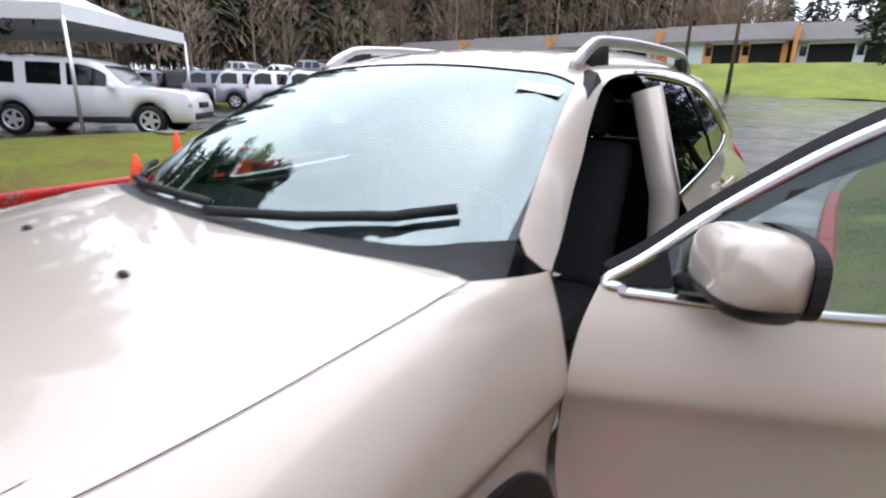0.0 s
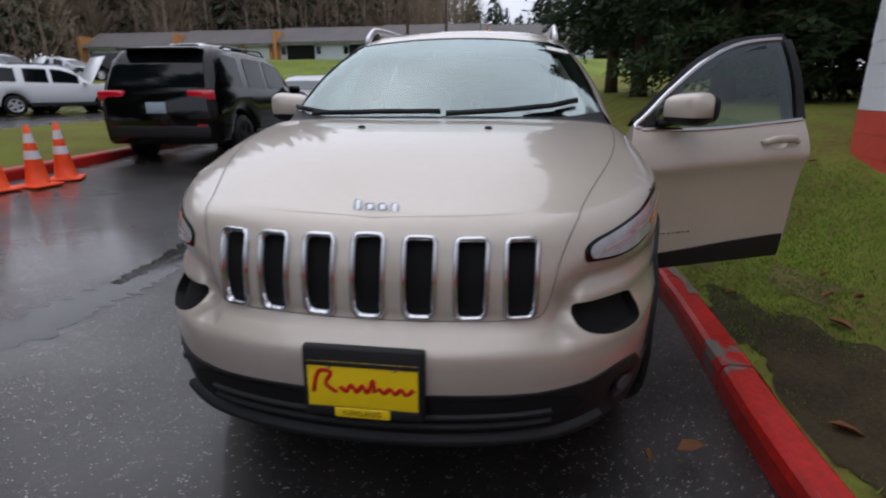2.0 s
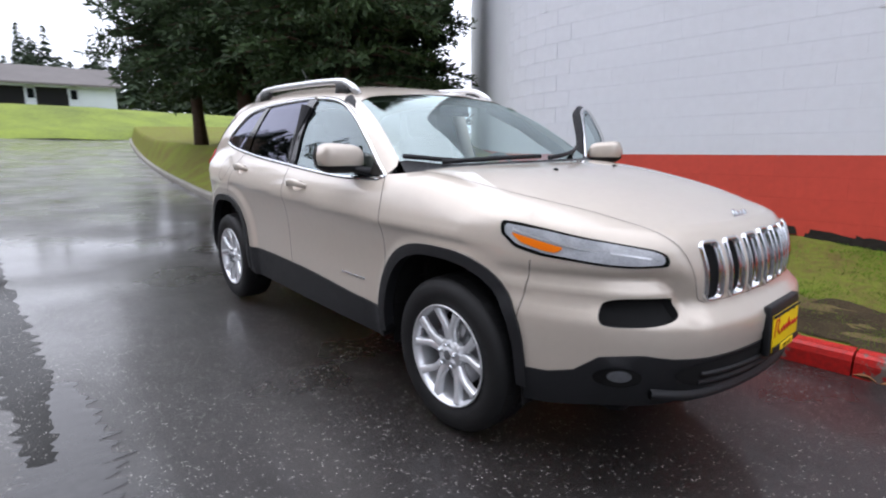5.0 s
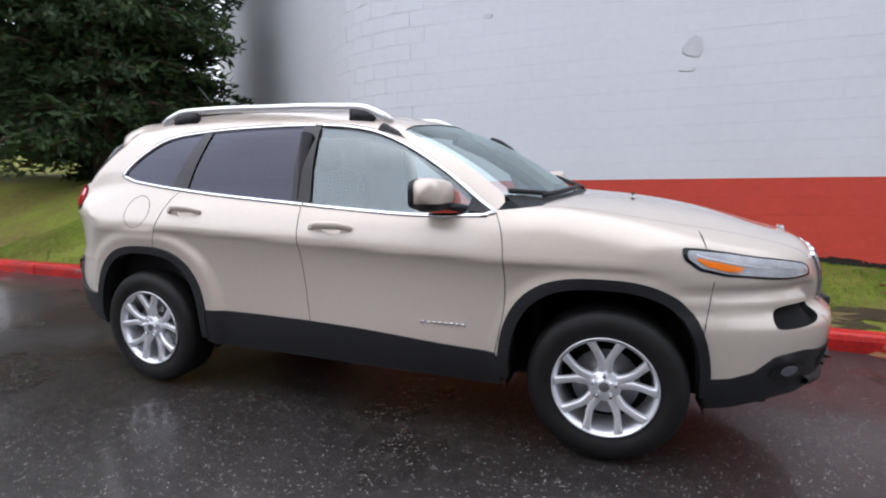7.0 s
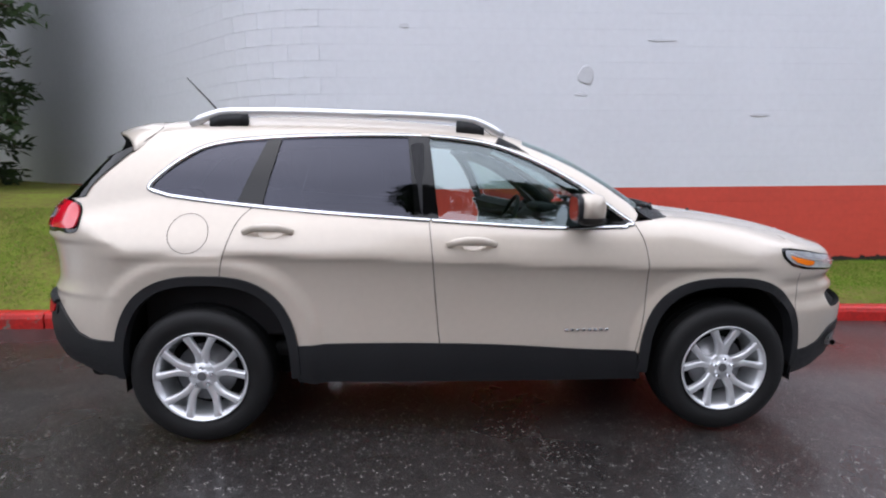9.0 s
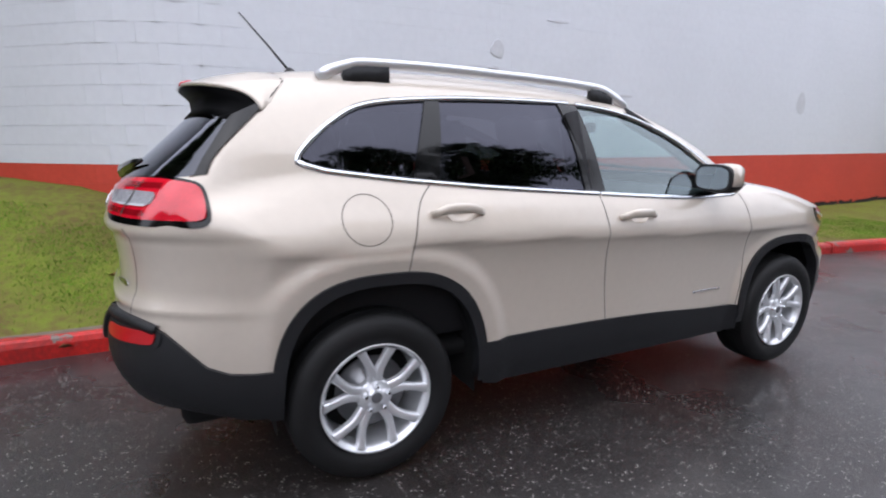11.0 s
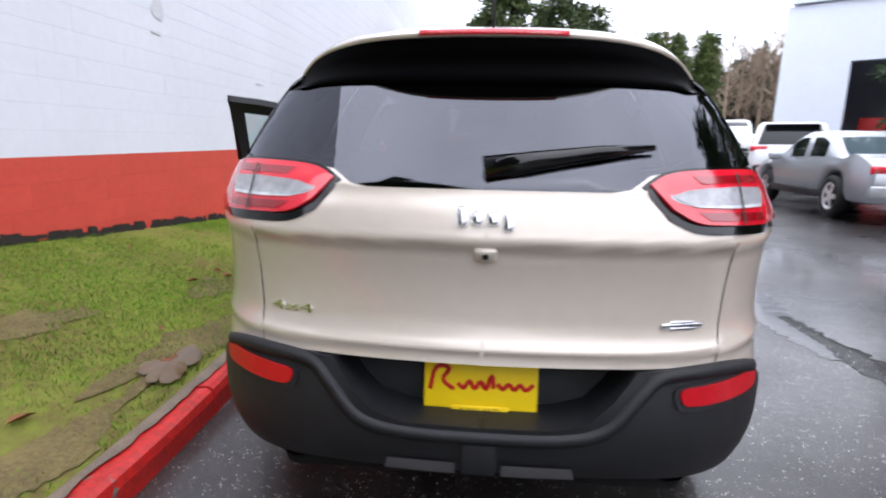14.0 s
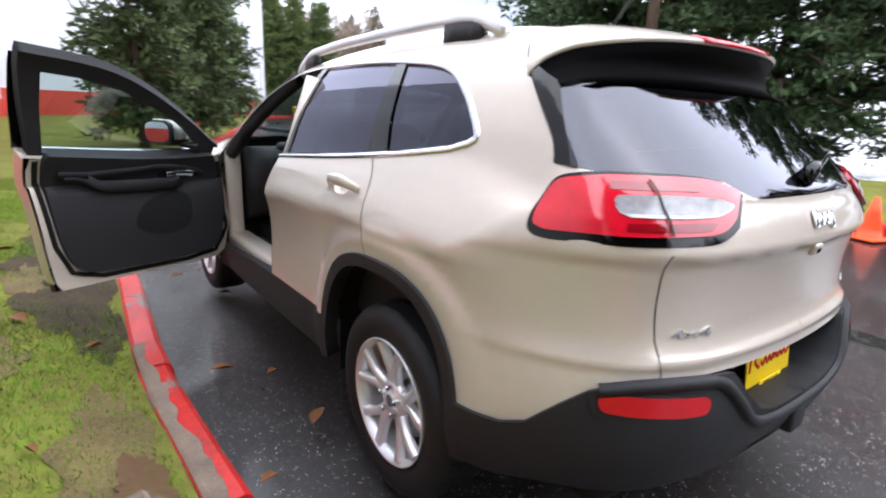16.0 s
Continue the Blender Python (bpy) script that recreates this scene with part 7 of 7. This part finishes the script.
iff = [(i * 12 + j, i * 12 + j + 1, (i + 1) * 12 + j + 1, (i + 1) * 12 + j) for i in range(len(ys) - 1) for j in range(11)]
tagged(mesh_object("island_lawn", iv, iff, GRASS), "green grass island between drive and car park", "lawn", kind="structure")
drain = tagged(empty("drain_cover", Matrix.Translation((10.4, -3.9, float(ground_z(10.4, -3.9)) + 0.20))), "small steel drain cover in the grass", "drain cover")
part("drain_plate", box_bm(0, 0, 0, 0.6, 0.4, 0.05, 0.01), CONCRETE, drain)

# ---- canopy tent ----
FABRIC = material("white_tent_fabric", srgb(236, 238, 240), 0.7, vary=0.06, vary_scale=1.5)
tent = tagged(empty("canopy_tent", Matrix.Translation((16.4, -7.7, float(ground_z(16.4, -7.7)))) @ Matrix.Rotation(radians(40), 4, "Z")), "white peaked canopy tent on steel posts", "tent")
S = 6.2
corners = [(0, 0), (S, 0), (S, S), (0, S)]
for cx, cy in corners:
    v, f = tube([(cx, cy, 0), (cx, cy, 2.5)], 0.045, 8)
    mesh_object("tent_post", v, f, BRIGHT, tent)
tv, tf = [], []
n = 12
for i in range(n + 1):
    for j in range(n + 1):
        u, w = i / n, j / n
        e = min(u, 1 - u, w, 1 - w) * 2
        tv.append((S * u, S * w, 2.75 + 1.5 * e ** 1.7 - 0.05 * math.sin(math.pi * u) * (1 - e)))
tf = [(i * (n + 1) + j, (i + 1) * (n + 1) + j, (i + 1) * (n + 1) + j + 1, i * (n + 1) + j + 1) for i in range(n) for j in range(n)]
mesh_object("tent_roof", tv, tf, FABRIC, tent)
for (ax, ay), (bx2, by2) in zip(corners, corners[1:] + corners[:1]):
    vs = []
    for t in np.linspace(0, 1, 9):
        for z in (2.42, 2.76):
            vs.append((ax + (bx2 - ax) * t, ay + (by2 - ay) * t, z))
    mesh_object("valance", vs, [(2 * i, 2 * i + 2, 2 * i + 3, 2 * i + 1) for i in range(8)], FABRIC, tent)

# ---- grass bank and low building at the far end ----
bv = []
bxs, bys = np.linspace(-40, 80, 61), np.array([-46.5, -48, -50, -53, -56, -58, -62, -80, -120])
BANK = spline([-120, -80, -62, -58, -56, -53, -50, -48, -46.5], [5.2, 5.0, 4.8, 4.6, 4.2, 3.3, 2.5, 2.1, 1.5])
for y in bys:
    for x in bxs:
        shift = 0.0 if x > -4 else (x + 4) * 0.3
        bv.append((x, y + shift, float(BANK(y)) + 0.12 * noise.noise((x * 0.3, y * 0.3, 2)) - 0.02 * max(0, -x) - (0.6 if x < -25 else 0)))
k = len(bxs)
bf = [(i * k + j, (i + 1) * k + j, (i + 1) * k + j + 1, i * k + j + 1) for i in range(len(bys) - 1) for j in range(k - 1)]
tagged(mesh_object("grass_bank", bv, bf, material("bank_grass", srgb(124, 140, 48), 0.9, vary=0.4, vary_scale=0.4, dark=srgb(92, 104, 40), bump=0.5, bump_scale=12)), "rough green grass bank at the end of the drive", "bank", kind="structure")
ROOFING = material("grey_roofing", srgb(112, 108, 106), 0.85, vary=0.2, vary_scale=0.6)
TAN = material("tan_siding", srgb(196, 138, 84), 0.8, vary=0.15, vary_scale=0.8)
PALE = material("pale_siding", srgb(196, 204, 206), 0.8, vary=0.1, vary_scale=0.8)
for i in range(5):
    x0 = -9 + i * 13.0
    low = tagged(empty("low_building", Matrix.Translation((x0 + 6.3, -66.0 + 0.4 * i, 4.7 - 0.15 * abs(i - 1)))), "long low building with grey roof and carports", "building", "low buildings")
    part("wall", box_bm(0, 0, 1.15, 12.2, 6.0, 2.3), TAN if i % 2 else PALE, low, smooth=False)
    rv2 = [(-6.5, 3.9, 2.15), (6.5, 3.9, 2.15), (6.5, 0, 4.1), (-6.5, 0, 4.1), (-6.5, -3.9, 2.15), (6.5, -3.9, 2.15), (-6.5, 3.9, 2.35), (6.5, 3.9, 2.35), (6.5, 0, 4.3), (-6.5, 0, 4.3), (-6.5, -3.9, 2.35), (6.5, -3.9, 2.35)]
    mesh_object("roof", rv2, [(6, 7, 8, 9), (9, 8, 11, 10), (0, 3, 2, 1), (3, 4, 5, 2), (0, 1, 7, 6), (4, 10, 11, 5), (0, 6, 9, 3), (3, 9, 10, 4), (1, 2, 8, 7), (2, 5, 11, 8)], ROOFING, low, smooth=False)
    part("firewall_end", box_bm(6.3, 0.4, 1.9, 0.35, 7.4, 3.4), TAN, low, smooth=False)
    # carports are thin panels on solid wall; near-black ones paint the shade inside
    for j, (cx, w) in enumerate(((-4.2, 2.8), (-0.6, 2.6), (3.4, 3.6))):
        part("carport_opening", box_bm(cx, 3.02, 1.0, w, 0.08, 1.9), DARK if (i + j) % 3 else PALE, low, smooth=False)
        part("window", box_bm(cx + w / 2 + 0.4, 3.03, 1.35, 0.55, 0.06, 0.9), DARKGLASS, low, smooth=False)
        part("fascia", box_bm(cx, 3.3, 2.08, w + 0.3, 0.5, 0.2), PALE, low, smooth=False)

# ---- far woods ----
rng = np.random.default_rng(11)


def far_conifers(places):
    pts, ways = [], []
    V, F = [], []
    for x, y, z, h, r in places:
        n = int(170 + h * 9)
        t = rng.uniform(0.12, 1, n) ** 0.8
        a = rng.uniform(0, 6.283, n)
        rr = r * (1 - t) ** 0.8 * rng.uniform(0.3, 1.1, n) + 0.15
        p = np.stack([x + rr * np.cos(a), y + rr * np.sin(a), z + h * t], -1)
        l = r * 0.42 * (1.15 - t)[:, None] * rng.uniform(0.7, 1.4, (n, 1)) + 0.25
        d = np.stack([np.cos(a), np.sin(a), -0.45 + 0 * a], -1)
        s = np.stack([-np.sin(a), np.cos(a), 0 * a], -1)
        q = np.stack([p - d * l * 0.4, p + s * l * 0.45, p + d * l, p - s * l * 0.45], 1)
        V.append(q.reshape(-1, 3))
        th = np.array([[(x - 0.12, y, z), (x + 0.12, y, z), (x + 0.03, y, z + h), (x - 0.03, y, z + h)], [(x, y - 0.12, z), (x, y + 0.12, z), (x, y + 0.03, z + h), (x, y - 0.03, z + h)]])
        V.append(th.reshape(-1, 3))
    V = np.concatenate(V)
    return V, np.arange(len(V)).reshape(-1, 4)


def far_bare(places):
    """Bare winter trees: thin upswept branches, many and fine."""
    V = []
    for x, y, z, h, r in places:
        n = 230
        t = rng.uniform(0.15, 0.95, n)
        a = rng.uniform(0, 6.283, n)
        out = r * np.sin(np.clip(t * 1.15, 0, 1) * 3.0) ** 0.7 * rng.uniform(0.1, 1.0, n)
        p = np.stack([x + out * np.cos(a), y + out * np.sin(a), z + h * t], -1)
        l = h * rng.uniform(0.05, 0.15, (n, 1))
        d = np.stack([0.6 * np.cos(a), 0.6 * np.sin(a), 0.8 + 0 * a], -1) + rng.normal(0, 0.25, (n, 3))
        s = rng.normal(0, 1, (n, 3))
        s /= np.linalg.norm(s, axis=1)[:, None]
        w = 0.035 + 0.05 * rng.uniform(0, 1, (n, 1))
        V.append(np.stack([p - s * w, p + s * w, p + d * l + s * w * 0.3, p + d * l - s * w * 0.3], 1).reshape(-1, 3))
        V.append(np.array([(x - 0.22, y, z), (x + 0.22, y, z), (x + 0.05, y, z + h * 0.9), (x - 0.05, y, z + h * 0.9)]))
    V = np.concatenate(V)
    return V, np.arange(len(V)).reshape(-1, 4)


con, bar = [], []
for i in range(210):
    x = rng.uniform(-70, 130)
    y = -88 - rng.uniform(0, 45) + 0.12 * max(0, x - 20)
    con.append((x, y, 5.0, rng.uniform(9, 15) + (14 if x > 16 else 0), rng.uniform(2.2, 3.6)))
for i in range(80):
    con.append((rng.uniform(18, 90), rng.uniform(-84, -73), 5.0, rng.uniform(20, 30), rng.uniform(2.6, 3.8)))
for i in range(250):
    x = rng.uniform(8, 100)
    bar.append((x, rng.uniform(-84, -71) + 0.2 * max(0, x - 30), 5.0, rng.uniform(8, 16), rng.uniform(2.4, 4.0)))
for i in range(150):
    con.append((rng.uniform(60, 150), rng.uniform(-85, -25), 3.0, rng.uniform(18, 28), rng.uniform(3.0, 4.6)))
    if i % 2:
        bar.append((rng.uniform(50, 100), rng.uniform(-60, -20), 2.0, rng.uniform(8, 15), rng.uniform(2.4, 4.0)))
for i in range(60):
    con.append((rng.uniform(-40, 60), rng.uniform(95, 150), 4.0, rng.uniform(9, 14), rng.uniform(2.2, 3.6)))
    bar.append((rng.uniform(5, 70), rng.uniform(75, 110), 3.0, rng.uniform(7, 11), rng.uniform(2.0, 3.4)))
for i in range(110):
    x = rng.uniform(8, 75)
    con.append((x, rng.uniform(70, 115), 3.0 + 0.05 * x, rng.uniform(8, 15), rng.uniform(2.2, 3.6)))
    bar.append((x + rng.uniform(-5, 5), rng.uniform(62, 100), 2.5 + 0.05 * x, rng.uniform(8, 14), rng.uniform(2.6, 4.2)))
V, F = far_conifers(con)
tagged(big_mesh("far_conifers", V, F, material("far_conifer_needles", srgb(66, 82, 58), 0.9, vary=0.5, vary_scale=0.15, dark=srgb(36, 50, 38))), "dark conifer woods on the skyline", "woods", kind="stuff")
V, F = far_bare(bar)
tagged(big_mesh("far_bare_trees", V, F, material("bare_twigs", srgb(150, 132, 112), 0.9, vary=0.4, vary_scale=0.15, dark=srgb(108, 94, 80))), "brown leafless winter trees before the woods", "woods", kind="stuff")
for x, y, h in ((10.0, -47.0, 11.0), (6.3, -46.0, 8.0)):
    pole = tagged(empty("utility_pole", Matrix.Translation((x, y, float(ground_z(x, y))))), "weathered wooden utility pole", "pole", "utility poles")
    v, f = tube([(0, 0, 0), (0, 0, h)], [0.16, 0.11], 10)
    mesh_object("pole_shaft", v, f, BARK, pole)

# ---- ahead: workshop building, planter, sign ----
shop = tagged(empty("workshop_building", Matrix.Translation((17.2, 24.2, float(ground_z(16, 24)))) @ Matrix.Rotation(radians(-38), 4, "Z")), "pale workshop building with an open bay door", "building")
SHOPWALL = material("pale_blue_wall", srgb(218, 224, 234), 0.7, vary=0.05, vary_scale=0.6)
part("wall", box_bm(-1.45, 0, 3.8, 2.9, 0.4, 7.6), SHOPWALL, shop, smooth=False)
part("wall", box_bm(6.4, 0, 3.8, 5.2, 0.4, 7.6), SHOPWALL, shop, smooth=False)
part("lintel", box_bm(1.9, 0, 6.2, 3.8, 0.4, 2.8), SHOPWALL, shop, smooth=False)
part("roof", box_bm(3.3, 5.0, 7.75, 12.6, 10.8, 0.3, m=Matrix.Rotation(radians(2), 4, "Y")), SHOPWALL, shop, smooth=False)
part("wall", box_bm(-2.7, 5.0, 3.8, 0.4, 9.6, 7.6), SHOPWALL, shop, smooth=False)
part("wall", box_bm(8.9, 5.0, 3.8, 0.4, 9.6, 7.6), SHOPWALL, shop, smooth=False)
part("wall", box_bm(3.05, 9.9, 3.8, 11.8, 0.3, 7.6), SHOPWALL, shop, smooth=False)
part("tool_cabinet", box_bm(1.2, 3.0, 1.2, 1.6, 0.7, 2.2, 0.05), PLATERED, shop)
part("work_bench", box_bm(3.0, 4.0, 0.9, 1.8, 0.8, 1.6, 0.05), GREYTRIM, shop)
plant = tagged(empty("wooden_planter", Matrix.Translation((11.7, 27.2, float(ground_z(11.7, 27.2)))) @ Matrix.Rotation(radians(-20), 4, "Z")), "brown crate with a leaning pale board at the drive's end", "crate")
part("crate_box", box_bm(0, 0, 0.3, 1.35, 1.0, 0.6, 0.04), BARK, plant)
bm = box_bm(0, 0, 0.55, 1.5, 0.06, 1.1, 0.015)
for q in bm.verts:
    q.co.x += 0.30 * (q.co.z / 1.1) * (1 if q.co.x < 0 else 0.1)
bmesh.ops.transform(bm, matrix=Matrix.Translation((0, -0.42, 0.56)) @ Matrix.Rotation(radians(-14), 4, "X"), verts=bm.verts)
part("leaning_board", bm, material("raw_board", srgb(226, 198, 160), 0.8, vary=0.2, vary_scale=2.0), plant, "pale raw wooden board")
hydrant = tagged(empty("fire_hydrant", Matrix.Translation((11.1, 31.1, float(ground_z(11.1, 31.1)) + 0.1))), "small yellow fire hydrant behind the kerb", "hydrant")
HYDRANT = material("hydrant_yellow", srgb(214, 166, 20), 0.5, vary=0.2, vary_scale=8)
v, f = lathe([(0.0, 0.17), (0.05, 0.17), (0.06, 0.11), (0.42, 0.11), (0.44, 0.15), (0.48, 0.15), (0.55, 0.10), (0.60, 0.03), (0.60, 0.0)], 16, "z")
mesh_object("barrel", v, f, HYDRANT, hydrant)
for sx in (1, -1):
    part("outlet_cap", box_bm(sx * 0.15, 0, 0.34, 0.12, 0.13, 0.13, 0.04), HYDRANT, hydrant)
post = tagged(empty("sign_post", Matrix.Translation((8.35, 29.6, float(ground_z(8.35, 29.6)) + 0.1))), "small red sign on a brown post", "sign")
part("sign_stake", box_bm(0, 0, 0.7, 0.35, 0.12, 1.4, 0.02), BARK, post)
part("sign_board", box_bm(0, -0.08, 1.6, 0.5, 0.05, 0.5, 0.01), PLATERED, post)
mark = tagged(empty("marker_post", Matrix.Translation((10.6, 5.4, float(ground_z(10.6, 5.4))))), "wooden utility pole with a pale sign", "pole")
v, f = tube([(0, 0, 0), (0, 0, 9)], [0.15, 0.12], 10)
mesh_object("pole_shaft", v, f, BARK, mark)
part("pole_sign", box_bm(-0.16, -0.12, 2.6, 0.34, 0.04, 0.7, 0.01, m=Matrix.Rotation(radians(-35), 4, "Z")), BAND, mark)

# fallen leaves and small litter
LEAF = material("fallen_leaf", srgb(128, 84, 48), 0.8, vary=0.4, vary_scale=5)
for i in range(46):
    if i < 30:
        y = random.uniform(-3.5, 4.5)
        x = random.uniform(WALL_X + 0.1, -1.55)
        z = float(lawn_z(x, y)) + 0.03
    else:
        y, x = random.uniform(-3.0, 3.4), -1.33 + random.uniform(0.05, 0.5)
        z = 0.012
    s = random.uniform(0.03, 0.07)
    m = Matrix.Translation((x, y, z)) @ Matrix.Rotation(random.uniform(0, 6), 4, "Z") @ Matrix.Rotation(random.uniform(-0.4, 0.4), 4, "X")
    o = mesh_object("fallen_leaf", [m @ Vector(q) for q in ((-s, 0, 0), (-0.3 * s, -0.5 * s, 0.012), (0.5 * s, -0.45 * s, 0.02), (1.2 * s, 0, 0.0), (0.5 * s, 0.45 * s, 0.016), (-0.3 * s, 0.5 * s, 0.02), (0.1 * s, 0, -0.004))], [(0, 1, 6), (1, 2, 6), (2, 3, 6), (3, 4, 6), (4, 5, 6), (5, 0, 6)], LEAF)
    tagged(o, "small brown fallen leaf", "leaf", "fallen leaves")

# blocks nearest the camera, one by one
for red, m in near_blocks:
    o = new("block", BLOCK_R if red else BLOCK_W)
    o.parent = wall
    o.matrix_basis = m
